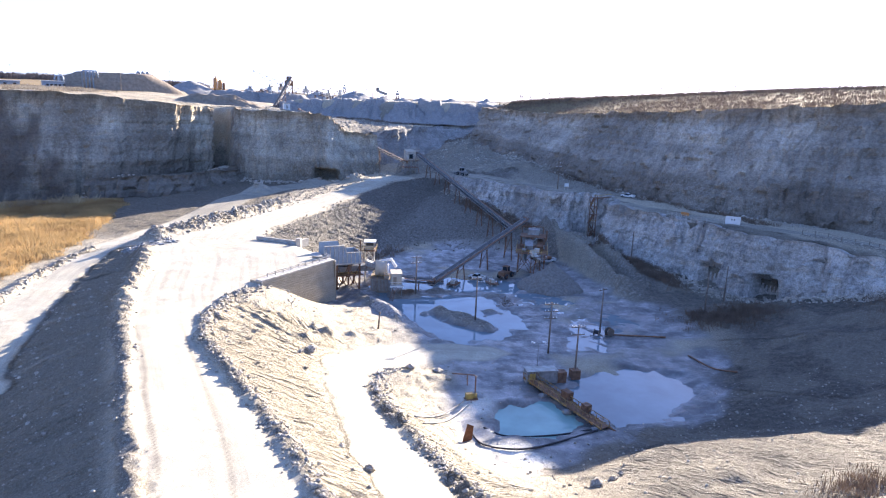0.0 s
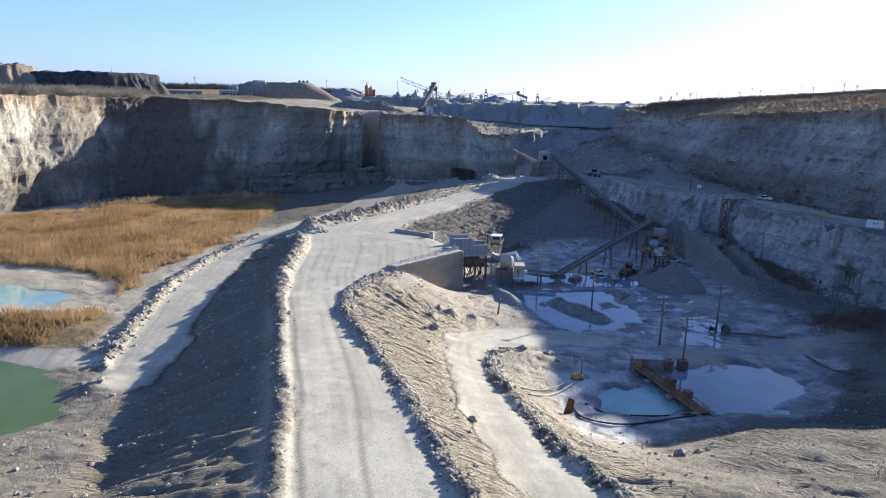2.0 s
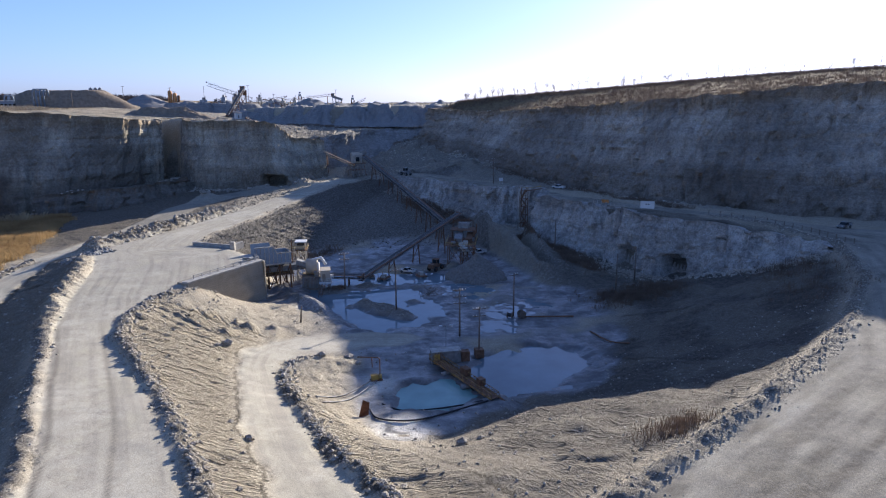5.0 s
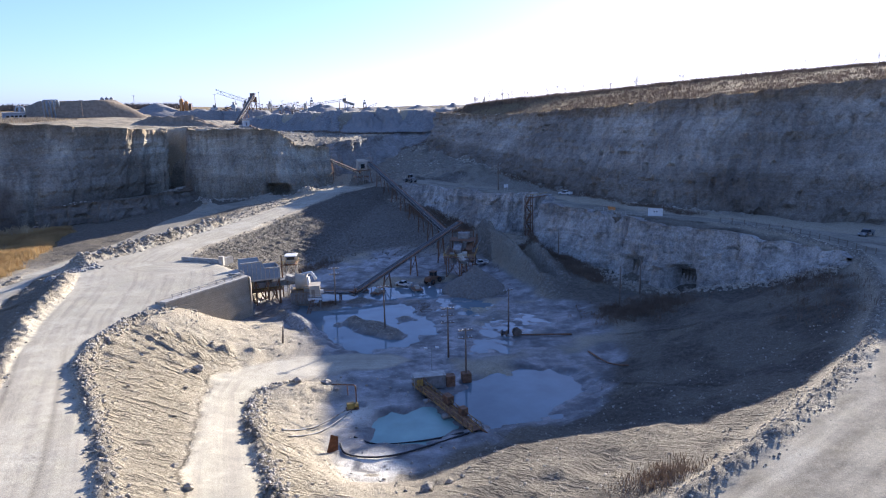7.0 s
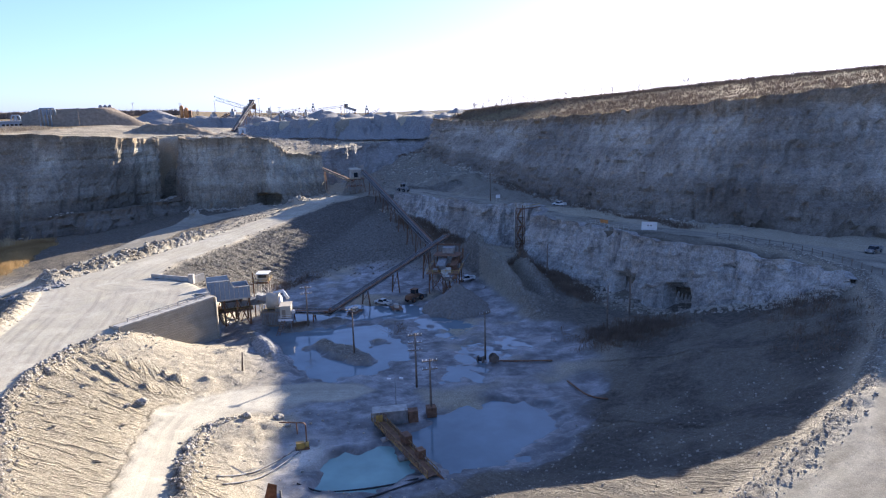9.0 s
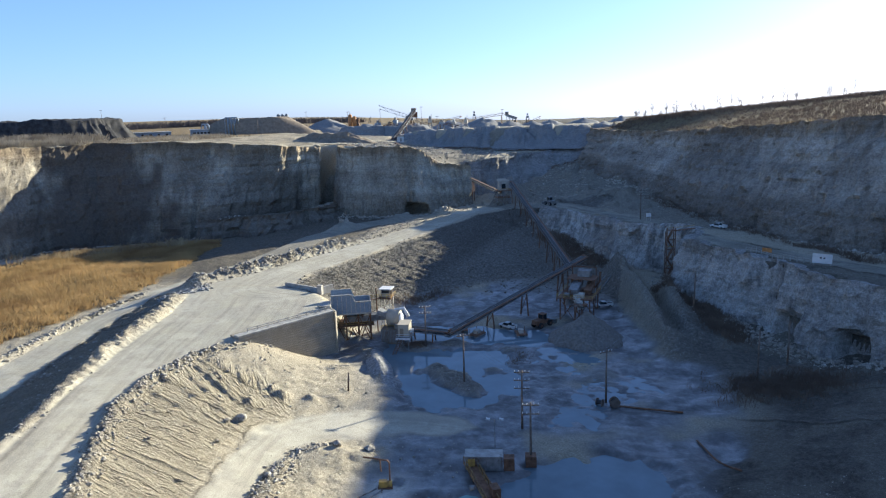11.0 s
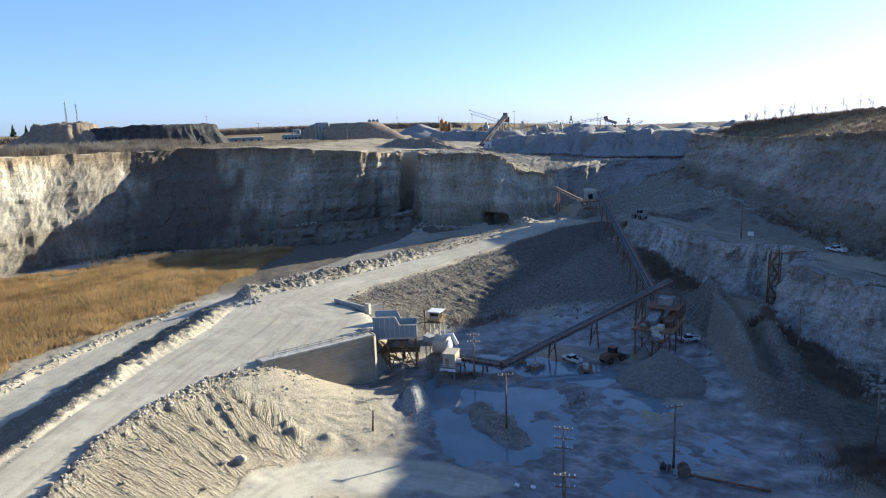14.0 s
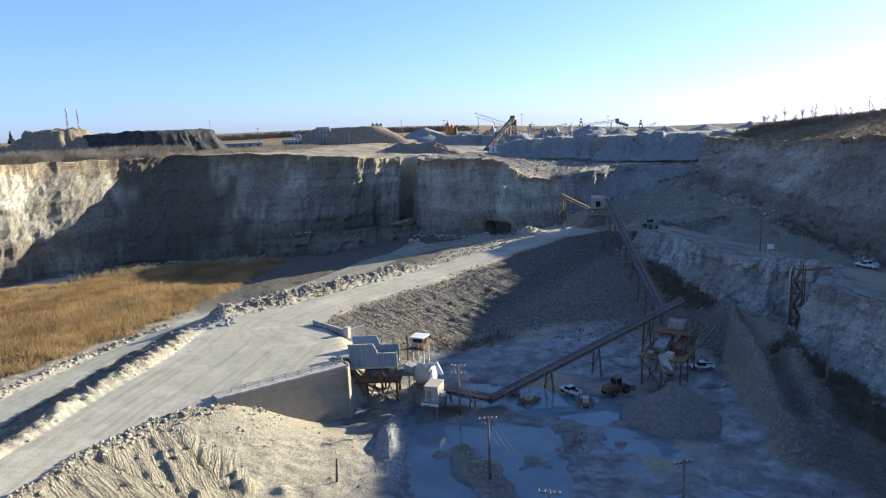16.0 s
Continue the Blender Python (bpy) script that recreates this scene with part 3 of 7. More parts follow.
    bump_climb = (sdc > 0) * crest(dc, 3.6, 3.2) * 4.4 * (1 - smooth(262, 276, Y)) * smooth(194, 200, Y)
    ds, s_s, sds, _ = along(SIDE_L, X, Y)
    bump_side = (sds > 0) * crest(ds, 1.6, 1.3) * 1.3 * (Y < 195)
    levee = crest(along([(-31, 184), (-20.5, 170.5), (-13, 160)], X, Y)[0], 0, 2.3) * 1.6
    spoil = np.maximum(crest(along(RIDGE_A, X, Y)[0], 0, 5.0), crest(along(RIDGE_B, X, Y)[0], 0, 4.0))
    knobs = 0.65 + 0.45 * fbm(X / 5, Y / 5, 43, 4)
    Z = Z + knobs * (3.2 * crest(along(RIDGE_A, X, Y)[0], 0, 3.2) + 3.0 * crest(along(RIDGE_B, X, Y)[0], 0, 2.4)) - 2.6 * crest(along(TRENCH, X, Y)[0], 0, 1.8) * smooth(1.5, 3.5, Z)
    berms = np.maximum.reduce([levee, bump_r, bump_l, bump_low, bump_ring, bump_climb, bump_side])
    Z = Z + berms * lump
    # loose heaps on the bench, at the cliff foot and round the stack of blocks
    for hx, hy, r, h in ((-95, 311, 6, 4.0), (-74, 331, 7, 3.0), (-54, 339, 5, 3.0), (0, 166.5, 4.0, 1.6), (-4.5, 170, 2.8, 1.1), (7.5, 159.5, 2.2, 0.8),
                         (4.6, 162.0, 2.4, 1.2), (-15, 184, 4.5, 0.7), (-6, 189, 3.0, 0.7), (8.5, 172, 3.0, 0.5), (9.5, 184, 3.0, 0.5), (20.5, 145, 3.2, 0.9), (-3, 126, 3.4, 1.0), (-9, 123.5, 3.4, 1.1), (-80, 83.5, 3.6, 1.6), (26, 340, 12, 3), (-14, 180, 2.6, -0.5), (-30.5, 134, 1.9, 1.2), (-27.5, 139, 2.0, 1.3), (-22.5, 142, 1.8, 1.1), (-18.5, 145.5, 1.6, 0.8)):
        q = ((X - hx) ** 2 + (Y - hy) ** 2) / (r * r)
        Z = Z + h * np.exp(-q) * (0.8 + 0.35 * fbm(X / 2.5, Y / 2.5, 47, 3))
    # ponds
    pond = np.maximum.reduce([inside(p, X + 2.6 * fbm(X / 6, Y / 6, 53, 4), Y + 2.6 * fbm(X / 6, Y / 6, 59, 4)) for p in (POND_1, POND_2, POND_3)])
    XX, YY = X, Y
    X, Y = X + 1.6 * fbm(X / 3, Y / 3, 55, 3), Y + 1.6 * fbm(X / 3, Y / 3, 57, 3)
    isle = np.exp(-(along([(-5, 170), (0, 166.5), (7.5, 159.5)], X, Y)[0] / 2.6) ** 2) + np.exp(-((X - 4.6) ** 2 + (Y - 162) ** 2) / 6) + np.exp(-((X + 15) ** 2 + (Y - 184) ** 2) / 22) + np.exp(-((X + 6) ** 2 + (Y - 189.5) ** 2) / 9) + 0.8 * np.exp(-((X - 8.5) ** 2 + (Y - 172) ** 2) / 8) + np.exp(-(along([(-12, 186), (-4, 187), (6, 188), (20, 189)], X, Y)[0] / 2.6) ** 2)
    X, Y = XX, YY
    Z = Z - smooth(-2.2, 1.2, pond) * 1.0 * (1 - np.clip(isle * 1.6, 0, 1))
    wet = smooth(-3, 4, inside(PUDDLES, X, Y))
    q1, q2 = X * 0.79 - Y * 0.61, X * 0.61 + Y * 0.79
    weave = np.clip(1 - 4 * np.abs(gnoise(q1 / 9 + 0.7 * fbm(X / 7, Y / 7, 63, 2), q2 / 1.25, 64)), 0, 1) + 0.8 * np.clip(1 - 5 * np.abs(gnoise(q1 / 4 + 0.5 * fbm(X / 5, Y / 5, 65, 2), q2 / 2.6, 66)), 0, 1)
    film = -0.262 + 0.11 * smooth(147, 153, Y) - 0.06 * np.exp(-((X - 25) / 6) ** 2 - ((Y - 143) / 4) ** 2) + 0.2 * np.minimum(weave, 1.3) + 0.16 * fbm(X / 9, Y / 9, 68, 3) + 0.05 * fbm(X / 1.4, Y / 1.4, 70, 2)
    Z = Z + wet * (1 - smooth(-1, 2, pond)) * (film - Z) * (Z < 1.2)
    low_flat = (1 - smooth(0.5, 1.6, Z)) * (1 - wet)
    pit = low_flat * (X > -40) * (X < 70) * (Y > 95) * (Y < 270)
    Z = Z + pit * (fbm(X / 6 + Y / 11, Y / 4 - X / 9, 61, 4) * 0.24) * (1 - smooth(-2, 1, pond)) * (1 - road)
    green = np.maximum(inside(GREEN_POND, X, Y), inside(TURQ_POND, X, Y))
    Z = Z - smooth(-1.5, 3, green) * np.where(Y > 100, 0.8, 0.0)
    # roughness everywhere off the roads
    grass = np.zeros_like(X)
    dr, sr, sdr, _ = along(UPPER_RIM, X, Y)
    up_r = (sdr > 0) * smooth(0.5, 4, dr) * (X > -30) * (Z > 43)
    dlr, slr, sdlr, _ = along(LEFT_RIM, X, Y)
    up_l = (sdlr > 0) * smooth(0.5, 3, dlr) * (X < -150) * (Z > 40)
    marsh = smooth(-2, 3, inside([(-109, 124), (-113, 138), (-118, 185), (-124, 232), (-150, 296), (-190, 292), (-218, 262), (-228, 200), (-245, 150), (-156, 142), (-146, 144), (-123, 138)], X + 3 * fbm(X / 9, Y / 9, 67), Y)) * (Z < 12)
    marsh2 = smooth(-1, 2, inside([(-200, 84), (-124, 107), (-102, 117), (-94, 101), (-96, 97), (-110, 93), (-200, 72)], X + 2 * fbm(X / 5, Y / 5, 69), Y)) * (Z < 8)
    grass = np.clip(np.maximum.reduce([up_r * smooth(2, 6, dr), up_l * smooth(4, 14, dlr) * (1 - 0.85 * smooth(-240, -215, X)), marsh, marsh2, wild * smooth(1200, 2200, away)]), 0, 1)
    Z = Z + rough_k * (1 - pit) * (1 - 0.8 * smooth(0, 0.4, fan)) * (fbm(X / 11, Y / 11, 71, 4) * 0.35 + fbm(X / 1.6, Y / 1.6, 79, 3) * 0.13) * (1 - 0.5 * grass)
    Z = Z + road * (fbm(X / 8, Y / 8, 83, 3) * 0.07 + fbm(X / 1.2, Y / 1.2, 89, 2) * 0.015)
    Z = Z + wild * fbm(X / 160, Y / 160, 97, 3) * 1.5
    # wheel tracks
    ruts = (haul > 0.5) * (1 - smooth(105, 135, Y)) * np.maximum(np.exp(-(np.abs(d2 - 1.1 - 0.4 * gnoise(s2 / 9, s2 * 0, 5)) / 0.32) ** 2) * 1.0, np.exp(-(np.abs(d2 - 9.0 - 1.2 * gnoise(s2 / 40, s2 * 0 + 3, 5)) / 0.34) ** 2) * 0.8)
    # the fill4 share darkens the eastern slope for its grazing light
    rubble = np.clip(np.maximum.reduce([smooth(0.3, 0.9, berms) * (0.8 - 0.6 * smooth(110, 140, Y) * (X < -56)), fill3 * 1.0, fill4 * 0.3]), 0, 1) * (1 - 0.5 * smooth(120, 135, Y) * (X < -60) * (Y < 190))
    mound = (X > -132) * (X < -46) * smooth(366, 376, Y) * (1 - smooth(440, 460, Y)) * (Z > 24)
    Z = Z + mound * (np.abs(fbm(X / 9, Y / 9, 141, 4)) - 0.3) * 0.7 * smooth(378, 388, Y)
    spill = (X > -36) * (X < 60) * smooth(340, 356, Y) * (1 - smooth(405, 425, Y)) * (Z < 36)
    Z = Z + spill * (np.abs(fbm(X / 10, Y / 10, 143, 4)) - 0.3) * 2.0
    ramp_d = (X > -20) * (X < 70) * (Y > 262) * (Y < 345) * (Z > 12) * (1 - road)
    Z = Z + ramp_d * (np.abs(fbm(X / 8, Y / 8, 145, 4)) - 0.3) * 1.6
    # soil tone; also stands for shade on east slope, embankment and west valley
    earth = np.clip(np.maximum.reduce([np.maximum(fill4, 0.75 * (sd4 > 0) * smooth(3, 8, d4) * smooth(8, 20, X) * (Y < 110) * (low < -2)) * (0.7 + 0.3 * smooth(-0.4, 0.4, fbm(X / 7, Y / 7, 147, 3))), 0.45 * fill2, 0.9 * (1 - smooth(-84, -70, X)) * smooth(205, 225, Y) * (Z < 12), 0.85 * smooth(42, 48, -X) * (1 - smooth(88, 104, Y)) * smooth(0, 3, 15 - Z) * (d2 > 2) * 0.6]), 0, 1) * (1 - road)
    scree = (sd3 < 0) * smooth(1, 4, d3) * (X < 34) * smooth(196, 204, Y) * (Y < 345) * (Z < 17) * (1 - pit)
    earth = np.maximum(earth, (0.55 + 0.25 * fbm(lane_r / 9, side_r / 1.6, 153, 3)) * smooth(-1.2, 1.0, ring))
    earth = np.maximum(earth, 0.5 * up_l * smooth(-240, -215, X) * smooth(-0.3, 0.4, fbm(X / 8, Y / 8, 155, 3)))
    # far side track darkened in colour, as it lies in shade
    earth = np.maximum(earth, 0.4 * smooth(-1.2, 1.0, side) * smooth(235, 262, Y))
    earth = np.maximum(earth, 0.95 * smooth(0, 0.3, wild))
    rubble = np.clip(rubble + scree + 0.8 * mound + 0.7 * spill + 0.6 * ramp_d + 0.7 * spoil + 0.9 * np.clip(isle, 0, 1) * (Z > -0.3), 0, 1)
    mud = np.clip((pit + wet) * (1 - 0.8 * np.clip(isle, 0, 1) * (Z > 0)) * (1 - road) * smooth(-0.4, 0.5, fbm(X / 14, Y / 14, 101, 3) + 0.75), 0, 1)
    pale = np.clip(np.maximum(1.2 * np.exp(-(((X - 10) / 5.0) ** 2 + ((Y - 97) / 5.0) ** 2) ** 2), np.exp(-(((X - 4) / 3.0) ** 2 + ((Y - 116) / 5) ** 2))) * smooth(-0.7, 0.1, fbm(X / 2.5, Y / 2.5, 151, 3)), 0, 1) * (Z < 3)
    shore = np.exp(-(along([(-229, 226), (-222, 256), (-208, 284), (-180, 302)], X, Y)[0] / 5) ** 4) * (Z < 9)
    pale = np.maximum(pale, 0.45 * shore)
    mud = mud * (1 - pale)
    fall_u = np.where(fill > 0.05, ss, np.where(fill2 > 0.05, s2 + 500, np.where(fill3 > 0.05, s3 + 900, np.where(fill4 > 0.05, s4 + 1400, X + 2000))))
    fall_v = np.where(fill > 0.05, d, np.where(fill2 > 0.05, d2, np.where(fill3 > 0.05, d3, np.where(fill4 > 0.05, d4, Y))))
    lane_d, lane_s = side_r, lane_r
    lane2_d, lane2_s = along([(-78, 94), (-92, 130), (-102, 170), (-104, 200), (-99, 240), (-98, 290)], X, Y)[:2]
    fall_u = np.where(haul > -1, s2 + 3000, np.where(low > -1, low_s + 4000, np.where(ring > -1, lane_s + 5000, np.where(side > -1, lane2_s + 6000, fall_u))))
    fall_v = np.where(haul > -1, d2, np.where(low > -1, low_d, np.where(ring > -1, lane_d, np.where(side > -1, lane2_d, fall_v))))
    climbing = (haul > -1) & (Y > 186)
    fall_u, fall_v = np.where(climbing, s3 + 7000, fall_u), np.where(climbing, d3, fall_v)
    rills = np.clip(np.maximum.reduce([fill, fill2 * 0.8, fill3 * 0.9, fill4 * 0.5]), 0, 1)
    return Z, dict(fall_u=fall_u, fall_v=fall_v, rills=rills, road=road, ruts=ruts * road, rubble=rubble * (1 - road), mud=mud, grass=grass, earth=earth, pale=pale), dict(haul=haul, low=low, ring=ring, side=side, marsh=np.maximum(marsh, marsh2), up_r=up_r, up_l=up_l, pit=pit)


def spread(start, stop, step):
    return np.arange(start, stop, step)


def grow(start, stop, first, rate=1.35):
    out, step, v = [], first, start
    while abs(v - start) < abs(stop - start):
        step *= rate
        v += math.copysign(step, stop - start)
        out.append(v)
    return np.array(out)


gx = np.concatenate([grow(-420, -5200, 2.6)[::-1], spread(-420, -270, 3.0), spread(-270, -120, 1.5), spread(-120, -62, 0.8), spread(-62, 20, 0.42), spread(20, 130, 0.75), spread(130, 270, 2.5), [270], grow(270, 5200, 2.6)])
gy = np.concatenate([grow(-60, -5200, 3)[::-1], spread(-60, 30, 2.5), spread(30, 180, 0.42), spread(180, 262, 0.75), spread(262, 470, 1.3), spread(470, 560, 3.0), [560], grow(560, 5200, 3)])
GX, GY = np.meshgrid(gx, gy)
GZ, MASKS, LANES = relief(GX, GY)


def height(x, y):
    """Ground height at one place."""
    i, j = np.searchsorted(gx, x) - 1, np.searchsorted(gy, y) - 1
    u, v = (x - gx[i]) / (gx[i + 1] - gx[i]), (y - gy[j]) / (gy[j + 1] - gy[j])
    return float((GZ[j, i] * (1 - u) + GZ[j, i + 1] * u) * (1 - v) + (GZ[j + 1, i] * (1 - u) + GZ[j + 1, i + 1] * u) * v)


def sheet(name, pick, material, label, category):
    """One piece of the ground: the cells that pick marks."""
    ny, nx = GX.shape
    idx = np.arange(ny * nx).reshape(ny, nx)
    quads = np.stack([idx[:-1, :-1], idx[:-1, 1:], idx[1:, 1:], idx[1:, :-1]], -1)[pick]
    used, inv = np.unique(quads, return_inverse=True)
    me = bpy.data.meshes.new(name)
    me.vertices.add(len(used))
    me.vertices.foreach_set("co", np.stack([GX.ravel()[used], GY.ravel()[used], GZ.ravel()[used]], -1).ravel().astype(np.float32))
    me.loops.add(inv.size)
    me.loops.foreach_set("vertex_index", inv.ravel().astype(np.int32))
    me.polygons.add(len(quads))
    me.polygons.foreach_set("loop_start", np.arange(0, inv.size, 4, dtype=np.int32))
    me.polygons.foreach_set("use_smooth", np.ones(len(quads), bool))
    for key, value in MASKS.items():
        a = me.attributes.new(key, "FLOAT", "POINT")
        a.data.foreach_set("value", value.ravel()[used].astype(np.float32))
    me.materials.append(material)
    me.update()
    me.validate()
    return tagged(new(name, me), label, category, kind="structure")


def cell(v):
    return 0.25 * (v[:-1, :-1] + v[1:, :-1] + v[:-1, 1:] + v[1:, 1:])


is_haul = cell(LANES["haul"]) > 0
is_low = (cell(LANES["low"]) > 0) & ~is_haul
is_ring = (cell(LANES["ring"]) > 0) & ~is_haul & ~is_low
is_side = (cell(LANES["side"]) > 0) & ~is_haul & ~is_low & ~is_ring
sheet("haul_road", is_haul, GROUND, "pale dusty crushed-limestone haul road with wheel tracks", "road")
sheet("lower_road", is_low, GROUND, "pale gravel ramp curving down to the pit floor", "road")
sheet("bench_road", is_ring, GROUND, "grey gravel road along the rock bench", "road")
sheet("side_road", is_side, GROUND, "grey gravel track beside the reed bed", "road")
sheet("ground", ~(is_haul | is_low | is_ring | is_side), GROUND, "tan limestone rubble slopes and quarry floor", "ground")


def pool(name, outline, z, material, label):
    bm = bmesh.new()
    bm.faces.new([bm.verts.new((x, y, z)) for x, y in outline])
    me = bpy.data.meshes.new(name)
    bm.to_mesh(me)
    bm.free()
    me.materials.append(material)
    return tagged(new(name, me), label, "pond", kind="structure")


pool("water", [(-34, 146), (52, 146), (52, 234), (-34, 234)], -0.32, WATER, "still grey-blue settling pond reflecting the sky")
pool("water", [(25.4, 110.4), (54, 110.4), (54, 145.9), (14.6, 145.9), (14.6, 128.4)], -0.32, WATER, "still blue pond with silty edges")
pool("water", [(2, 102.5), (29.9, 102.5), (25.2, 110.3), (14.4, 128.3), (2, 128.3)], -0.32, WATER_MILK, "milky turquoise pond beside the pump")
pool("water", [(-210, 52), (-60, 52), (-60, 95), (-210, 95)], 2.3, WATER_GREEN, "dull green still pond below the embankment")
pool("water", [(-230, 110.5), (-119.6, 110.5), (-119.6, 130), (-230, 130)], 4.15, WATER_MILK, "shallow turquoise pool among the reeds")


# ---- rock faces: strips swept along the plan, broken into beds, ribs and clefts ----

def cliff(name, foot, rim, material, seed, step=1.6, rise=1.5, rough=1.0, label="", portals=(), cone=0.0, bulge=0.0, stains=(), blocky=0.9, seepage=0.4):
    """A rock wall between its foot and its rim, both plan lines run the same way, rock to the right of the run when seen from above."""
    n = int(sum(math.dist(p, q) for p, q in zip(foot[:-1], foot[1:])) / step)

    def at(line, k):
        k *= len(line) - 1
        i = min(int(k), len(line) - 2)
        return np.array(line[i]) + (k - i) * (np.array(line[i + 1]) - np.array(line[i]))

    low, top = np.array([at(foot, i / n) for i in range(n + 1)]), np.array([at(rim, i / n) for i in range(n + 1)])
    rows = max(6, int(np.max(top[:, 2] - low[:, 2]) / rise))
    run = np.gradient(low[:, :2], axis=0)
    run = np.stack([np.convolve(np.pad(run[:, i], 4, mode="edge"), np.ones(9) / 9, mode="valid") for i in (0, 1)], 1)
    out = np.stack([run[:, 1], -run[:, 0]], 1)
    out /= np.linalg.norm(out, axis=1, keepdims=True)
    mid = (top[:, :2] - low[:, :2])
    sign = -np.sign(np.sum(out * mid, axis=1).mean())
    out *= sign
    k = np.linspace(0, 1, rows + 1)
    K, S = np.meshgrid(k, np.arange(n + 1) * step, indexing="ij")
    zz = low[None, :, 2] - 2.5 + K * (top[None, :, 2] + 0.25 - low[None, :, 2] + 2.5)
    bed = gnoise(zz / 3.3, S / 60, seed) * 0.55 + gnoise(zz / 1.3, S / 25, seed + 1) * 0.3
    ribs = fbm(S / 14, zz / 60, seed + 2, 4) * 1.5 + np.abs(gnoise(S / 4.2, zz / 22, seed + 7)) * 0.9
    cleft = -3.0 * smooth(0.62, 0.9, gnoise(S / 9.0, zz / 80, seed + 9))
    crag = fbm(S / 2.4, zz / 2.4, seed + 11, 3) * 0.45
    lobes = np.abs(gnoise(S / 16, S * 0, seed + 31)) + 0.4 * np.abs(gnoise(S / 5, S * 0, seed + 33))
    zz = zz - cone * K * 0.55 * lobes
    ribs = ribs + bulge * gnoise(S / 26, zz / 90, seed + 41) / rough
    # joints cut the beds into upright blocks that stand proud or have fallen out
    col = np.floor(S / 4.6 + 0.8 * gnoise(S / 11, zz / 14, seed + 51))
    row = np.floor(zz / 6.5 + 1.1 * gnoise(S / 13, zz / 30, seed + 53) + 0.37 * col)
    small = np.floor(S / 2.1 + 0.6 * gnoise(S / 5, zz / 6, seed + 57))
    blocks = gnoise(col, row, seed + 55) * 0.9 + gnoise(small, np.floor(zz / 2.6 + 0.41 * small), seed + 59) * 0.45
    crag = crag + blocky * blocks
    push = 6.0 * (cone > 0) * (0.5 - lobes) * (1 - 0.6 * K) * cone / 4 + rough * (bed + ribs + cleft + crag) + 0.9 * (1 - K) + 0.9
    for ox, oy, width, z0, z1, depth in portals:
        near = np.hypot(low[:, 0] - ox, low[:, 1] - oy)[None, :] + 0 * K
        hole = (1 - smooth(width / 2 - 0.8, width / 2 + 0.8, near + 0.5 * gnoise(zz / 2, S / 2, seed + 21))) * (1 - smooth(z1 - 0.8, z1 + 0.8, zz)) * (zz > z0)
        push = push * (1 - hole) - depth * hole
    lean = smooth(0, 1, K) * 0.55 + K * 0.45
    px = low[None, :, 0] * (1 - lean) + top[None, :, 0] * lean + out[None, :, 0] * push
    py = low[None, :, 1] * (1 - lean) + top[None, :, 1] * lean + out[None, :, 1] * push
    zz = zz + (K > 0.97) * fbm(S / 5, S * 0, seed + 15, 3) * 0.5
    # a cap runs back over the edge and into the ground
    cap = np.stack([px[-1] - out[:, 0] * 7, py[-1] - out[:, 1] * 7, zz[-1] - 1.4], -1)
    grid = np.concatenate([np.stack([px, py, zz], -1), cap[None]], 0)
    ny, nx = grid.shape[:2]
    idx = np.arange(ny * nx).reshape(ny, nx)
    quads = np.stack([idx[:-1, :-1], idx[:-1, 1:], idx[1:, 1:], idx[1:, :-1]], -1).reshape(-1, 4)
    me = bpy.data.meshes.new(name)
    me.from_pydata(grid.reshape(-1, 3).tolist(), [], quads.tolist())
    me.polygons.foreach_set("use_smooth", np.zeros(len(quads), bool))
    a = me.attributes.new("rise", "FLOAT", "POINT")
    a.data.foreach_set("value", np.concatenate([K, K[-1:]], 0).ravel().astype(np.float32))
    seep = seepage * smooth(0.05, 0.6, fbm(S / 34, zz / 70, seed + 61, 4))
    for ox, oy, reach, amount in stains:
        near = np.hypot(px - ox, py - oy) / reach + 0.35 * fbm(S / 9, zz / 16, seed + 63, 4)
        seep = np.maximum(seep, amount * (1 - smooth(0.55, 1.05, near)))
    a = me.attributes.new("seep", "FLOAT", "POINT")
    a.data.foreach_set("value", np.concatenate([seep, seep[-1:]], 0).ravel().astype(np.float32))
    me.materials.append(material)
    me.update()
    return tagged(new(name, me), label, "rock wall", kind="structure")


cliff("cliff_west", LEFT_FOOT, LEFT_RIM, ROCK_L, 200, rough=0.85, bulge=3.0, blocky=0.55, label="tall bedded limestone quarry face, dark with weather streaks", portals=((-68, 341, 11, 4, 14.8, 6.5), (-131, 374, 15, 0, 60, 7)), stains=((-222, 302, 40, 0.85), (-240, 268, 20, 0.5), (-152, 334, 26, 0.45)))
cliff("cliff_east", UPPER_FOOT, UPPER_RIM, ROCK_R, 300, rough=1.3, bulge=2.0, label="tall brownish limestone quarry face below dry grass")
cliff("cliff_bench", BENCH_FOOT, BENCH_EDGE, ROCK_LOW, 400, 1.0, 1.0, 1.0, seepage=0.12, label="pale scaled limestone face below the bench road", portals=((73, 201, 7, 0, 7.5, 4.5), (86, 189, 6, 0, 7.5, 4.5)))
cliff("cliff_spall", SPALL_FOOT, SPALL_RIM, ROCK_B, 500, 1.4, 1.2, 0.9, cone=0.6, label="broken rubbly rock step behind the transfer tower")
cliff("cliff_ledge", LEDGE_FOOT, LEDGE_RIM, ROCK_L, 700, 1.2, 1.0, 1.9, label="low broken rock ledge at the foot of the tall face", stains=((-150, 305, 60, 0.7), (-120, 335, 40, 0.7)))


# ---- tools for things ----
def thing(name, label, category, x, y, z, rz=0.0, group=""):
    e = new(name)
    e.empty_display_size = 0.5
    e.matrix_world = pose(x, y, z, 0, 0, rz)
    return tagged(e, label, category, group)


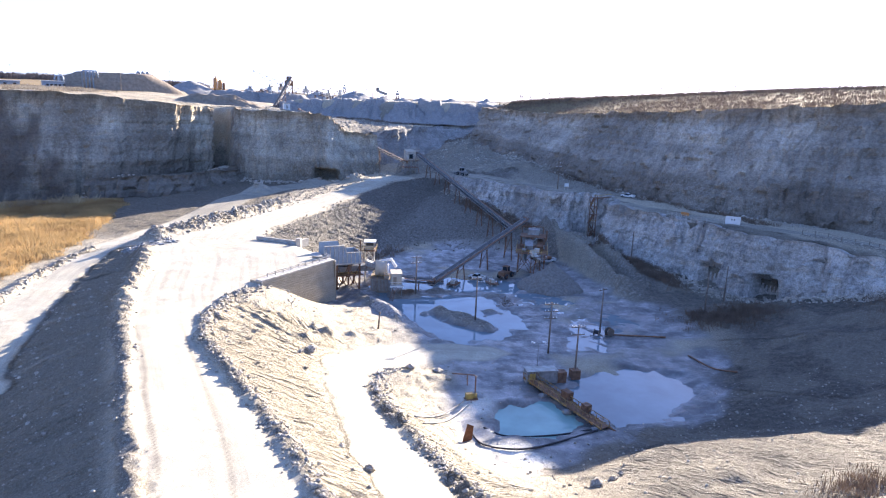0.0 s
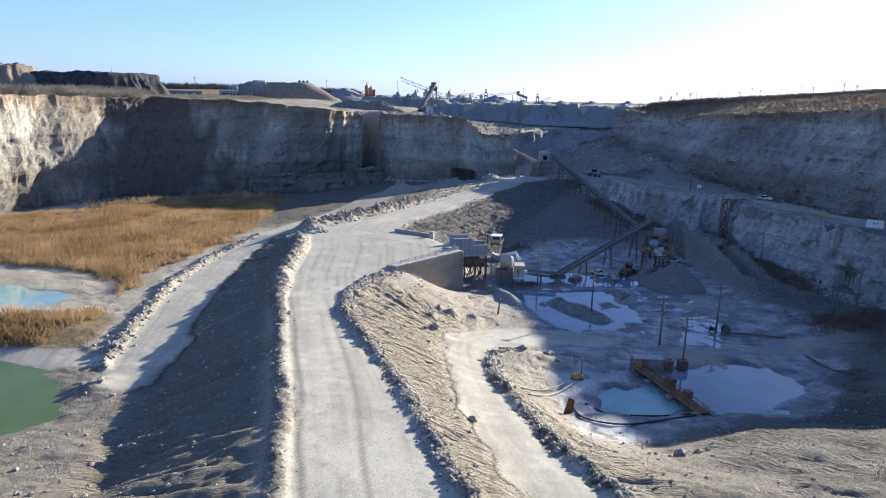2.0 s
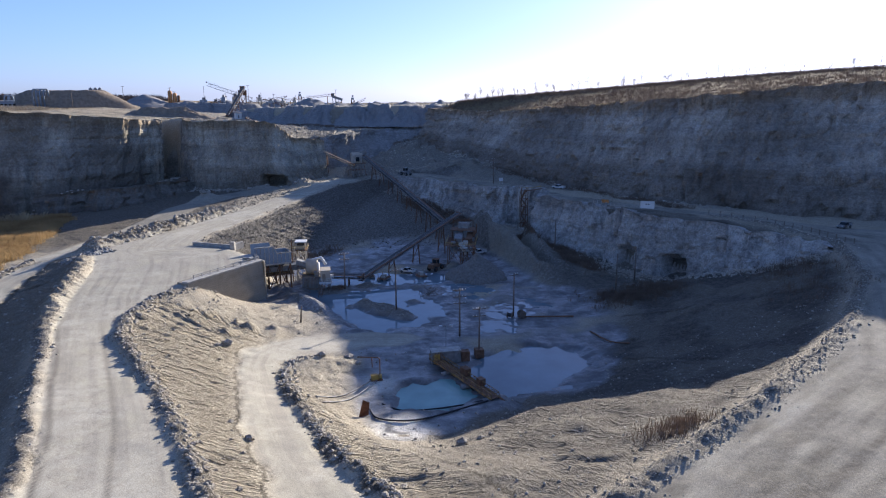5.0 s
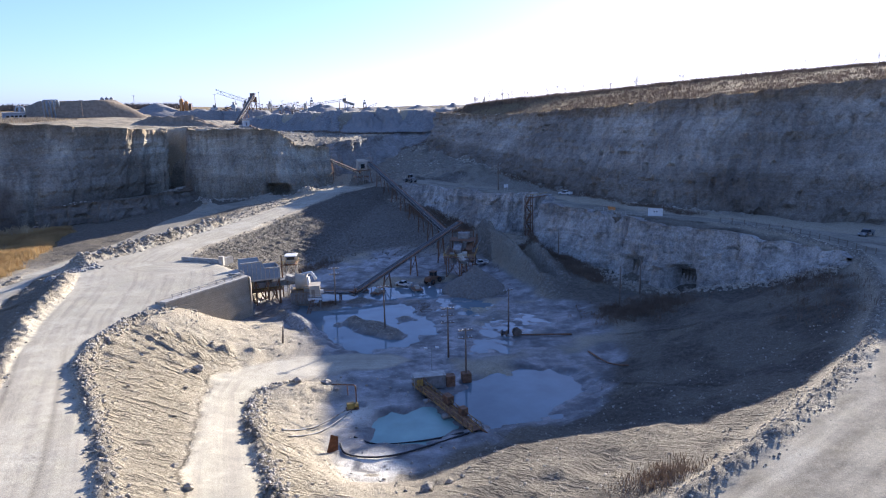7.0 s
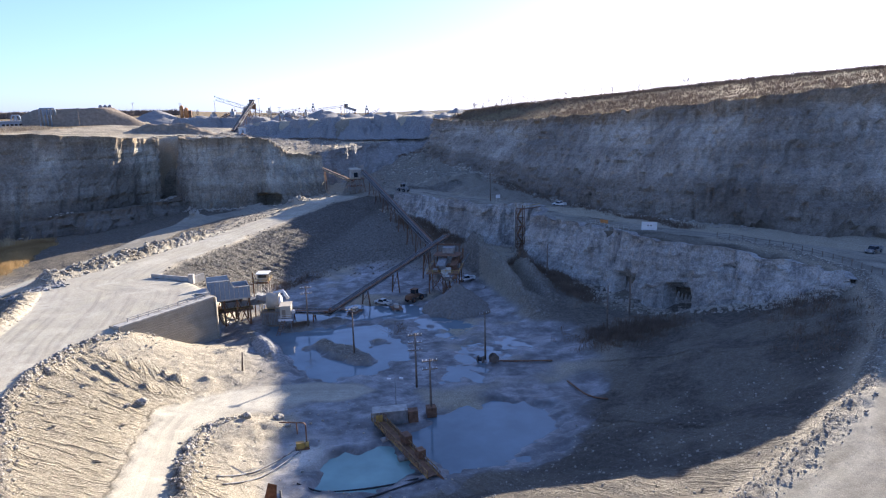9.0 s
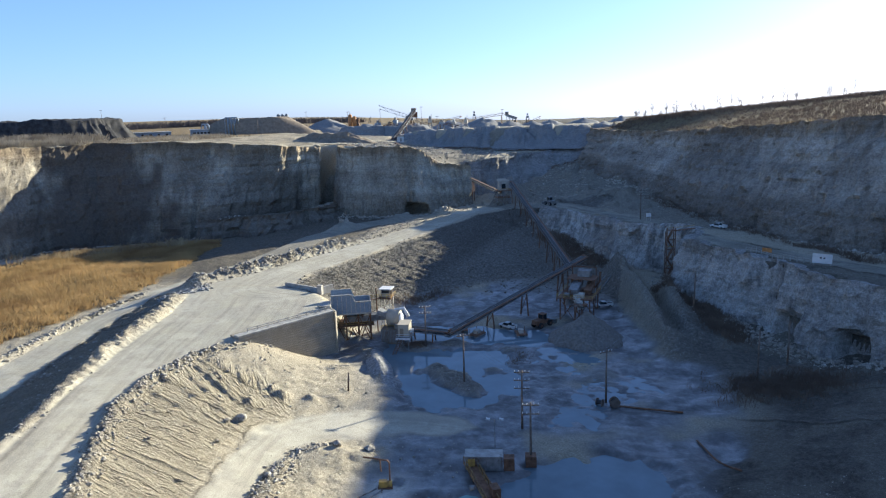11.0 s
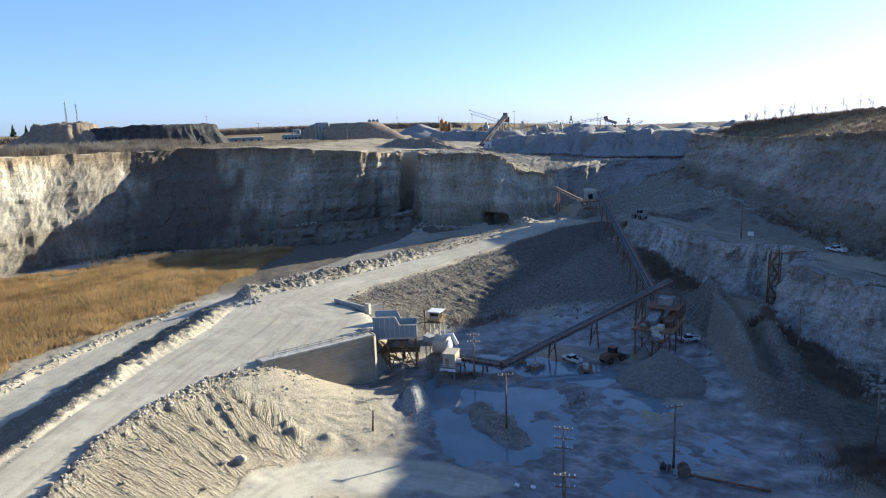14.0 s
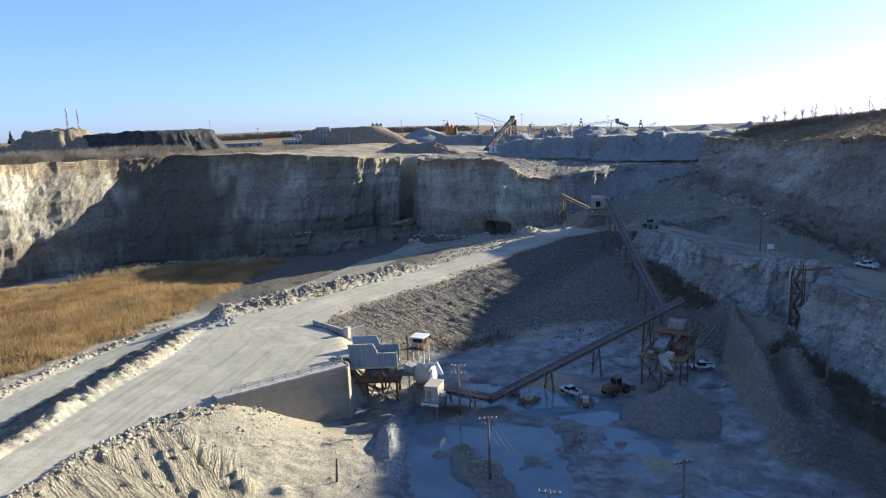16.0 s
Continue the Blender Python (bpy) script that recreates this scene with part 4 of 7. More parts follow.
def part(name, bm, material, parent, label="", smooth_faces=False):
    me = bpy.data.meshes.new(name)
    bmesh.ops.recalc_face_normals(bm, faces=bm.faces)
    bm.to_mesh(me)
    bm.free()
    if smooth_faces:
        me.polygons.foreach_set("use_smooth", np.ones(len(me.polygons), bool))
    me.materials.append(material)
    ob = new(name, me)
    ob.parent = parent
    return tagged(ob, label)


def box(bm, x0, y0, z0, x1, y1, z1):
    v = [bm.verts.new((x, y, z)) for z in (z0, z1) for x, y in ((x0, y0), (x1, y0), (x1, y1), (x0, y1))]
    for f in ((3, 2, 1, 0), (4, 5, 6, 7), (0, 1, 5, 4), (1, 2, 6, 5), (2, 3, 7, 6), (3, 0, 4, 7)):
        bm.faces.new([v[i] for i in f])
    return bm


def a_box(*c):
    return box(bmesh.new(), *c)


def beam(bm, p, q, w, h=None):
    """A straight bar from p to q, w across and h deep."""
    p, q, h = Vector(p), Vector(q), h or w
    d = (q - p).normalized()
    side = d.cross(Vector((0, 0, 1)))
    side = Vector((1, 0, 0)) if side.length < 1e-3 else side.normalized()
    up = side.cross(d)
    rings = [[bm.verts.new(c + side * a * w / 2 + up * b * h / 2) for a, b in ((-1, -1), (1, -1), (1, 1), (-1, 1))] for c in (p, q)]
    for i in range(4):
        bm.faces.new((rings[0][i], rings[0][(i + 1) % 4], rings[1][(i + 1) % 4], rings[1][i]))
    bm.faces.new(rings[0][::-1])
    bm.faces.new(rings[1])
    return bm


def a_beam(p, q, w, h=None):
    return beam(bmesh.new(), p, q, w, h)


def tube(bm, pts, r, sides=8, r_end=None):
    """A round bar through points, tapering to r_end."""
    pts = [Vector(p) for p in pts]
    rings = []
    for i, p in enumerate(pts):
        d = (pts[min(i + 1, len(pts) - 1)] - pts[max(i - 1, 0)]).normalized()
        a = d.cross(Vector((0, 0, 1)))
        a = Vector((1, 0, 0)) if a.length < 1e-3 else a.normalized()
        b = a.cross(d)
        rr = r + ((r_end if r_end is not None else r) - r) * i / max(1, len(pts) - 1)
        rings.append([bm.verts.new(p + (a * math.cos(k * 2 * math.pi / sides) + b * math.sin(k * 2 * math.pi / sides)) * rr) for k in range(sides)])
    for lo, hi in zip(rings[:-1], rings[1:]):
        for i in range(sides):
            bm.faces.new((lo[i], lo[(i + 1) % sides], hi[(i + 1) % sides], hi[i]))
    bm.faces.new(rings[0][::-1])
    bm.faces.new(rings[-1])
    return bm


def a_tube(pts, r, sides=8, r_end=None):
    return tube(bmesh.new(), pts, r, sides, r_end)


STEEL = plain("weathered_grey_steel", (0.24, 0.24, 0.23), 0.6, 0.3, 0.3, 1.2, (0.13, 0.075, 0.04), 0.56)
DUSTY = plain("dust_coated_steel", (0.42, 0.39, 0.33), 0.85, 0.0, 0.25, 1.0, (0.22, 0.13, 0.08), 0.62)
RUST = plain("rusted_steel", (0.17, 0.095, 0.055), 0.85, 0.1, 0.4, 1.5)
DARK = plain("dark_rubber_belt", (0.035, 0.035, 0.037), 0.8, 0, 0.3)
CREAM = plain("faded_cream_paint", (0.40, 0.345, 0.26), 0.7, 0, 0.12, 0.8, (0.3, 0.22, 0.14), 0.66)
WHITE = plain("chalky_white_paint", (0.60, 0.59, 0.56), 0.6, 0, 0.1, 0.8, (0.4, 0.36, 0.3), 0.68)
YELLOW = plain("worn_yellow_paint", (0.38, 0.25, 0.06), 0.6, 0, 0.25, 1.5, (0.2, 0.13, 0.07), 0.58)
ORANGE = plain("faded_orange_paint", (0.46, 0.20, 0.06), 0.65, 0, 0.2, 1.5)
TIMBER = plain("weathered_pole_timber", (0.16, 0.125, 0.095), 0.9, 0, 0.35, 1.2)
CONCRETE = plain("stained_concrete", (0.36, 0.34, 0.30), 0.9, 0, 0.25, 0.7, (0.18, 0.165, 0.14), 0.6)
PALE_WOOD = plain("dusty_grey_wood", (0.38, 0.35, 0.30), 0.9, 0, 0.2, 1.0)
BLUE_GREY = plain("blue_grey_cladding", (0.24, 0.28, 0.32), 0.7, 0, 0.15)
GLASS = plain("dark_window_glass", (0.02, 0.025, 0.03), 0.08, 0, 0.1)
RUBBER = plain("black_tyre_rubber", (0.025, 0.025, 0.025), 0.85)
STONE = rock_material("loose_limestone", (0.47, 0.425, 0.345), (0.27, 0.24, 0.19), (0.62, 0.575, 0.49), 0.8, False)
# darker copy of STONE; shadows among the rough blocks put into its colour
SCREE_SHADED = rock_material("shadow_toned_scree", (0.235, 0.212, 0.172), (0.12, 0.107, 0.086), (0.36, 0.33, 0.27), 0.8, False)
GRAVEL = plain("grey_crushed_stone", (0.23, 0.22, 0.205), 0.95, 0, 0.5, 1.6)
HEAPSTONE = plain("dusty_brown_gravel", (0.165, 0.148, 0.125), 0.95, 0, 0.3, 1.6)
SAND = plain("brown_screenings", (0.22, 0.175, 0.125), 0.95, 0, 0.25, 0.5)
COAL = plain("dark_overburden", (0.05, 0.048, 0.047), 0.95, 0, 0.5, 0.35, (0.10, 0.088, 0.075), 0.6)
BRIDGE = plain("rust_brown_bridge_paint", (0.26, 0.165, 0.06), 0.75, 0, 0.3, 1.2, (0.13, 0.08, 0.05), 0.5)
REED = plain("dry_golden_reed", (0.40, 0.278, 0.125), 0.9, 0, 0.3, 0.06, (0.27, 0.172, 0.075), 0.54)
BUSH = plain("dry_brown_brush", (0.17, 0.125, 0.088), 0.95, 0, 0.35, 0.3)
WEED = plain("pale_grey_dry_weed", (0.31, 0.27, 0.205), 0.95, 0, 0.35, 0.12, (0.17, 0.14, 0.105), 0.5)
STRAW = plain("pale_dry_grass", (0.40, 0.32, 0.19), 0.95, 0, 0.35, 0.12, (0.24, 0.17, 0.09), 0.5)
BARK = plain("bare_grey_bark", (0.15, 0.12, 0.10), 0.95, 0, 0.25)
FIR = plain("dark_conifer_needles", (0.035, 0.055, 0.03), 0.95, 0, 0.4)


def let_light_through(m, share):
    """Thin dry blades pass some of the light that falls on their far side."""
    nt = m.node_tree
    b, out = nt.nodes["Principled BSDF"], nt.nodes["Material Output"]
    back, both_ways = node(nt, "BsdfTranslucent"), node(nt, "MixShader", Fac=share)
    nt.links.new(b.inputs["Base Color"].links[0].from_socket, back.inputs["Color"])
    nt.links.new(b.outputs[0], both_ways.inputs[1])
    nt.links.new(back.outputs[0], both_ways.inputs[2])
    nt.links.new(both_ways.outputs[0], out.inputs["Surface"])


let_light_through(REED, 0.35)
let_light_through(STRAW, 0.25)
let_light_through(WEED, 0.25)
let_light_through(BUSH, 0.1)
BELT = plain("dusty_rubber_belt", (0.075, 0.072, 0.066), 0.9, 0, 0.4, 1.0)
# ---- primary crusher: retaining wall, dump hopper, crusher, cabin ----
def retaining_wall():
    """Faced earth wall: many shallow courses of wire-mesh panels, each a little behind the one below."""
    a, b = Vector((-46.2, 154.0, 0)), Vector((-34.6, 175.8, 0))
    d = (b - a).normalized()
    n = Vector((d.y, -d.x, 0))
    wall = thing("retaining_wall", "tan wire-mesh faced retaining wall beside the hopper yard", "wall", a.x, a.y, 0, math.degrees(math.atan2(d.y, d.x)))
    length = (b - a).length
    courses = 19
    for i in range(courses):
        z0 = -0.4 + i * 0.595
        back = 0.035 * i
        bm = a_box(-1.5, -2.3 + back, z0, length, 2.0, z0 + 0.5)
        box(bm, -1.5, -2.17 + back, z0 + 0.5, length - 0.05, 2.0, z0 + 0.595)
        k = -1.0
        while k < length - 0.1:
            beam(bm, (k, -2.33 + back, z0 + 0.02), (k + 0.42, -2.33 + back, z0 + 0.48), 0.05, 0.05)
            k += 0.45
        part("panel", bm, MESHWALL, wall)
    # the return at the corner, round and short
    bm = bmesh.new()
    pts = [(length, -2.25), (length + 0.9, -1.5), (length + 1.5, 0.1), (length + 1.7, 1.6), (length + 1.5, 3.4), (length + 0.9, 6.5)]
    for (x0, y0), (x1, y1) in zip(pts[:-1], pts[1:]):
        beam(bm, (x0, y0, 5.2), (x1, y1, 5.2), 0.3, 11.2)
    part("corner_panel", bm, MESHWALL, wall)
    part("coping", a_box(-1.5, -1.75, 10.92, length + 0.2, 0.3, 11.25), CONCRETE, wall, "dusty concrete coping")
    bm = bmesh.new()
    for h in (11.65, 12.1):
        beam(bm, (1.5, -0.5, h), (length, -0.5, h), 0.09, 0.14)
        beam(bm, (length, -0.5, h), (length + 1.3, 2.5, h), 0.09, 0.14)
    part("guard_rail", bm, PALE_WOOD, wall, "grey timber guard rail")
    for i in range(9):
        part("rail_post", a_beam((1.5 + i * 2.7, -0.5, 11.2), (1.5 + i * 2.7, -0.5, 12.25), 0.16), PALE_WOOD, wall)
    return wall


def mesh_wall_material():
    m, nt, b = mat("tan_mesh_panels", 0.95, 0, 0.15)
    p = place(nt)
    col = ramp(nt, tex_noise(nt, p, 0.5, 5), [(0.3, (0.27, 0.235, 0.175)), (0.7, (0.39, 0.345, 0.265))])
    w = nt.nodes.new("ShaderNodeTexWave")
    w.bands_direction = "Z"
    w.inputs["Scale"].default_value = 1.7
    w.inputs["Distortion"].default_value = 1.5
    nt.links.new(p, w.inputs["Vector"])
    col = mix(nt, 0.45, col, mix(nt, w.outputs["Fac"], (0.17, 0.145, 0.105), (0.45, 0.40, 0.315)))
    nt.links.new(col, b.inputs["Base Color"])
    return m


MESHWALL = mesh_wall_material()
retaining_wall()

wing = thing("wing_wall", "low dark concrete wing wall at the edge of the hopper yard", "wall", -61.5, 200.8, height(-61.5, 200.8) - 0.3)
part("long_panel", a_beam((0, 0, 0.5), (13.5, -4.6, 0.55), 0.5, 1.9), CONCRETE, wing)
part("cross_panel", a_beam((13.5, -4.6, 0.5), (15.6, -0.2, 0.5), 0.5, 2.2), CONCRETE, wing)
part("end_block", a_box(13.2, -5.4, -0.3, 14.6, -4.2, 2.4), PALE_WOOD, wing, "pale end block")


def frame_legs(owner, xs, ys, z0, z1, w, material, braces=True):
    for x in xs:
        for y in ys:
            part("leg", a_beam((x, y, z0), (x, y, z1), w), material, owner)
    if braces:
        for y in ys:
            for xa, xb in zip(xs[:-1], xs[1:]):
                part("brace", a_beam((xa, y, z0 + 0.3), (xb, y, z1 - 0.3), w * 0.45), material, owner)
                part("brace", a_beam((xa, y, z1 - 0.3), (xb, y, z0 + 0.3), w * 0.45), material, owner)


hop = thing("dump_hopper", "grey ribbed steel dump hopper on tall rusty legs", "hopper", -36.9, 181.4, 0, 26)
outline = [(0, 8.0), (0, 13.0), (5.4, 13.0), (6.2, 10.9), (10.4, 10.9), (10.4, 8.0)]
for y in (0.0, 6.2):
    bm = bmesh.new()
    lo = [bm.verts.new((x, y, z)) for x, z in outline]
    hi = [bm.verts.new((x, y + 0.25, z)) for x, z in outline]
    bm.faces.new(lo)
    bm.faces.new(hi)
    for i in range(len(outline)):
        bm.faces.new((lo[i], lo[(i + 1) % 6], hi[(i + 1) % 6], hi[i]))
    part("side_plate", bm, BLUE_GREY, hop, "grey-blue ribbed side plate")
part("back_plate", a_box(-0.02, 0, 8.0, 0.25, 6.4, 9.6), STEEL, hop)
part("end_plate", a_box(10.2, 0.3, 8.0, 10.4, 6.2, 10.9), STEEL, hop)
bm = bmesh.new()
v = [bm.verts.new(c) for c in ((0.3, 0.3, 9.6), (10.2, 0.3, 9.6), (10.2, 6.2, 9.6), (0.3, 6.2, 9.6), (3.5, 2.3, 6.6), (8.6, 2.3, 6.6), (8.6, 4.2, 6.6), (3.5, 4.2, 6.6))]
for f in ((0, 1, 5, 4), (1, 2, 6, 5), (2, 3, 7, 6), (3, 0, 4, 7), (4, 5, 6, 7)):
    bm.faces.new([v[i] for i in f])
part("chute", bm, STEEL, hop, "sloping steel chute")
for i in range(9):
    x = 0.4 + i * 1.18
    top = 12.9 if x < 5.5 else 10.8
    part("rib", a_box(x, -0.22, 8.05, x + 0.14, 0.0, top), DUSTY, hop)
part("top_rail", a_beam((-0.1, -0.1, 13.05), (5.5, -0.1, 13.05), 0.28), DUSTY, hop)
part("top_rail", a_beam((5.4, -0.1, 13.0), (6.3, -0.1, 10.95), 0.28), DUSTY, hop)
part("top_rail", a_beam((6.2, -0.1, 10.95), (10.5, -0.1, 10.95), 0.28), DUSTY, hop)
part("lower_band", a_box(-0.1, -0.12, 7.6, 10.5, 6.5, 8.0), DUSTY, hop)
frame_legs(hop, (0.4, 3.6, 6.9, 10.1), (0.3, 6.0), -0.6, 7.6, 0.45, RUST)
part("deck", a_box(-0.3, -0.6, 4.4, 11.0, 6.6, 4.6), RUST, hop, "rusty grating deck")
for z in (5.1, 5.6):
    part("deck_rail", a_beam((-0.3, -0.6, z), (11.0, -0.6, z), 0.06), YELLOW, hop)
part("apron_feeder", a_box(3.0, 1.8, 4.9, 15.5, 4.7, 6.5), STEEL, hop, "steel apron feeder under the chute")
part("tail_guard", a_box(-4.0, 1.0, 9.7, -0.2, 6.0, 10.2), CONCRETE, hop)

cru = thing("crusher", "dusty primary crusher with a round flywheel housing", "crusher", -24.6, 184.8, 0, 6)
part("foundation", a_box(0, 0, -0.6, 5.6, 6.2, 3.6), SAND, cru, "dark stained concrete plinth")
for i in range(14):
    part("skirt_rib", a_box(0.05 + i * 0.4, -0.12, 0.2, 0.25 + i * 0.4, -0.003, 3.5), STEEL, cru, "dark corrugated skirt sheet")
part("housing", a_tube([(1.2, 3.6, 5.9), (4.4, 3.6, 5.9)], 2.3, 20), CREAM, cru, "cream dust-covered drum housing", True)
part("flywheel", a_tube([(4.5, 3.2, 5.6), (5.0, 3.2, 5.6)], 1.7, 20), WHITE, cru, "pale flywheel guard", True)
part("motor", a_box(3.6, 0.5, 3.6, 5.2, 1.9, 4.9), STEEL, cru)
part("feed_chute", a_beam((-1.6, 3.4, 7.6), (1.6, 3.6, 6.4), 2.6, 1.4), STEEL, cru)
part("exhaust_duct", a_tube([(3.0, 3.8, 7.9), (5.6, 3.4, 8.6), (7.0, 2.6, 6.6)], 0.45, 10), WHITE, cru, "", True)
for x in (0.1, 1.9, 3.7, 5.5):
    part("rail_post", a_beam((x, 0.1, 3.6), (x, 0.1, 4.7), 0.07), YELLOW, cru)
part("handrail", a_beam((0.1, 0.1, 4.7), (5.5, 0.1, 4.7), 0.07), YELLOW, cru)

hut = thing("lookout_hut", "small roofed operator hut on a lattice steel tower", "hut", -27.4, 192.6, 0, 4)
frame_legs(hut, (0, 2.6), (0, 2.6), -0.5, 10.0, 0.28, DUSTY, False)
for z0 in (0.0, 3.3, 6.6):
    for y in (0, 2.6):
        part("brace", a_beam((0, y, z0), (2.6, y, z0 + 3.3), 0.14), DUSTY, hut)
        part("brace", a_beam((2.6, y, z0), (0, y, z0 + 3.3), 0.14), DUSTY, hut)
part("floor_plate", a_box(-0.5, -0.5, 10.0, 3.0, 3.0, 10.2), RUST, hut)
part("wall_panel", a_box(0.1, 0.0, 10.2, 2.5, 0.12, 11.3), CREAM, hut, "faded tan wall panel")
part("wall_panel", a_box(0.1, 2.4, 10.2, 2.5, 2.52, 12.3), CREAM, hut)
part("wall_panel", a_box(0.0, 0.0, 10.2, 0.12, 2.5, 12.3), CREAM, hut)
part("window", a_box(0.2, 0.04, 11.3, 2.6, 0.08, 12.2), GLASS, hut, "dark window")
for x in (0.1, 2.5):
    part("corner_post", a_beam((x, 0.05, 10.2), (x, 0.05, 12.35), 0.14), CREAM, hut)
part("roof", a_box(-0.4, -0.5, 12.35, 3.0, 3.0, 12.6), WHITE, hut, "white flat roof")
for z in (10.75, 11.25):
    part("handrail", a_beam((-0.9, -0.95, z), (3.3, -0.95, z), 0.08), YELLOW, hut, "yellow handrail")
    part("handrail", a_beam((3.3, -0.95, z), (3.3, 3.0, z), 0.08), YELLOW, hut, "yellow handrail")
    part("handrail", a_beam((-5.6, -0.95, z - 1.2), (-0.9, -0.95, z), 0.08), YELLOW, hut, "yellow handrail")
for x, z in ((-5.6, 8.8), (-4.0, 9.2), (-2.4, 9.6), (-0.9, 10.0), (0.5, 10.0), (1.9, 10.0), (3.3, 10.0)):
    part("rail_post", a_beam((x, -0.95, z), (x, -0.95, z + 1.25), 0.08), YELLOW, hut, "yellow rail post")
part("walkway", a_box(-0.9, -1.0, 9.85, 3.35, -0.5, 10.0), RUST, hut)
part("catwalk", a_beam((-5.6, -0.5, 8.75), (-0.9, -0.5, 9.92), 1.0, 0.12), RUST, hut, "sloping steel catwalk")
part("catwalk_leg", a_beam((-5.2, -0.5, -0.4), (-5.2, -0.5, 8.8), 0.2), DUSTY, hut)
part("platform", a_box(-0.4, -0.4, 5.2, 3.0, 3.0, 5.32), RUST, hut, "rusty grating platform")
for z in (5.9, 6.4):
    part("handrail", a_beam((-0.4, -0.4, z), (3.0, -0.4, z), 0.07), YELLOW, hut, "yellow handrail")
part("mast", a_tube([(-1.4, 0.2, 0.0), (-1.4, 0.2, 12.8)], 0.16), RUST, hut)

cab = thing("control_cabin", "tan control cabin with a pale roof on steel legs", "cabin", -18.4, 181.4, 0, 10)
part("body", a_box(0, 0, 3.2, 2.8, 4.2, 6.3), CREAM, cab, "tan box body")
part("roof", a_box(-0.12, -0.15, 6.3, 2.92, 4.35, 6.45), CREAM, cab, "pale flat roof")
part("door", a_box(0.5, -0.06, 3.3, 1.4, 0.0, 5.4), SAND, cab, "brown door")
part("window", a_box(1.6, -0.05, 4.2, 2.5, 0.0, 5.4), CREAM, cab)
part("deck", a_box(-0.4, -1.3, 3.0, 3.2, 4.5, 3.18), STEEL, cab)
part("deck_skirt", a_box(-0.45, -1.4, 2.75, 3.25, -1.3, 3.35), WHITE, cab, "white edge board")
for z in (3.75, 4.25):
    part("handrail", a_beam((-0.4, -1.3, z), (3.2, -1.3, z), 0.06), WHITE, cab)
part("air_unit", a_box(2.82, 1.4, 3.9, 3.7, 2.4, 4.7), WHITE, cab, "white air conditioner")
frame_legs(cab, (0.1, 2.8), (-1.0, 4.2), -0.5, 3.0, 0.22, STEEL)
part("ladder_rail", a_beam((0.4, -1.4, 3.0), (-0.8, -4.6, 0.0), 0.1), RUST, cab)
part("ladder_rail", a_beam((1.3, -1.4, 3.0), (0.1, -4.6, 0.0), 0.1), RUST, cab)
for i in range(9):
    k = (i + 0.5) / 9
    part("tread", a_box(0.4 - 1.2 * k, -1.45 - 3.2 * k, 3.0 - 3.0 * k, 1.3 - 1.2 * k, -1.2 - 3.2 * k, 3.05 - 3.0 * k), RUST, cab)


def conveyor(name, label, p, q, width, legs, depth=1.1, material=STEEL, cover=False, group=""):
    """A belt conveyor in a truss, on trestles that reach the ground."""
    p, q = Vector(p), Vector(q)
    base = Vector((p.x, p.y, height(p.x, p.y)))
    ob = thing(name, label, "conveyor", *base, 0, group)
    p, q = p - base, q - base
    d = q - p
    flat = Vector((d.x, d.y, 0)).normalized()
    side = Vector((flat.y, -flat.x, 0))
    up = Vector((0, 0, 1))
    n = max(3, round(d.length / 3.2))
    for sgn in (-1, 1):
        off = side * sgn * width / 2
        bm = bmesh.new()
        beam(bm, p + off, q + off, 0.16)
        beam(bm, p + off - up * depth, q + off - up * depth, 0.16)
        for i in range(n):
            a, b = p.lerp(q, i / n) + off, p.lerp(q, (i + 1) / n) + off
            beam(bm, a, a - up * depth, 0.09)
            beam(bm, (a, a - up * depth)[i % 2], (b - up * depth, b)[i % 2], 0.08)
        part("side_truss", bm, material, ob)
    part("belt", a_beam(p + up * 0.12, q + up * 0.12, width * 0.8, 0.08), BELT, ob, "black rubber belt")
    part("return_belt", a_beam(p - up * (depth - 0.1), q - up * (depth - 0.1), width * 0.7, 0.06), DARK, ob)
    part("head_drum", a_tube([q - side * width * 0.45, q + side * width * 0.45], 0.45, 12), RUST, ob)
    part("tail_drum", a_tube([p - side * width * 0.45, p + side * width * 0.45], 0.4, 12), RUST, ob)
    part("walkway", a_beam(p + side * (width / 2 + 0.45), q + side * (width / 2 + 0.45), 0.8, 0.06), RUST, ob)
    bm = bmesh.new()
    beam(bm, p + side * (width / 2 + 0.85) + up, q + side * (width / 2 + 0.85) + up, 0.05)
    for i in range(n + 1):
        a = p.lerp(q, i / n) + side * (width / 2 + 0.85)
        beam(bm, a, a + up, 0.05)
    part("handrail", bm, material, ob)
    if cover:
        part("cover", a_beam(p + up * 0.5, q + up * 0.5, width * 0.95, 0.5), DUSTY, ob, "pale dust cover")
    for k in legs:
        c = p.lerp(q, k) - up * depth
        w = base + c
        foot_z = height(w.x, w.y) - base.z - 0.4
        for sgn in (-1, 1):
            top = c + side * sgn * width / 2
            part("trestle_leg", a_beam(top, Vector((c.x + side.x * sgn * (width / 2 + 0.7), c.y + side.y * sgn * (width / 2 + 0.7), foot_z)), 0.3), RUST, ob)
        part("trestle_brace", a_beam(c + side * width * 0.6 - up * 0.5, Vector((c.x - side.x * width, c.y - side.y * width, foot_z + 0.8)), 0.14), RUST, ob)
    return ob


conveyor("belt_conveyor", "long dark inclined belt conveyor crossing the pond", (-8.0, 189.5, 2.2), (22.6, 240.8, 13.0), 1.6, (0.28, 0.52, 0.8))
conveyor("belt_conveyor", "low dusty transfer conveyor beside the cabin", (-21.5, 189.0, 3.6), (-7.0, 189.2, 3.0), 1.8, (0.3, 0.7))
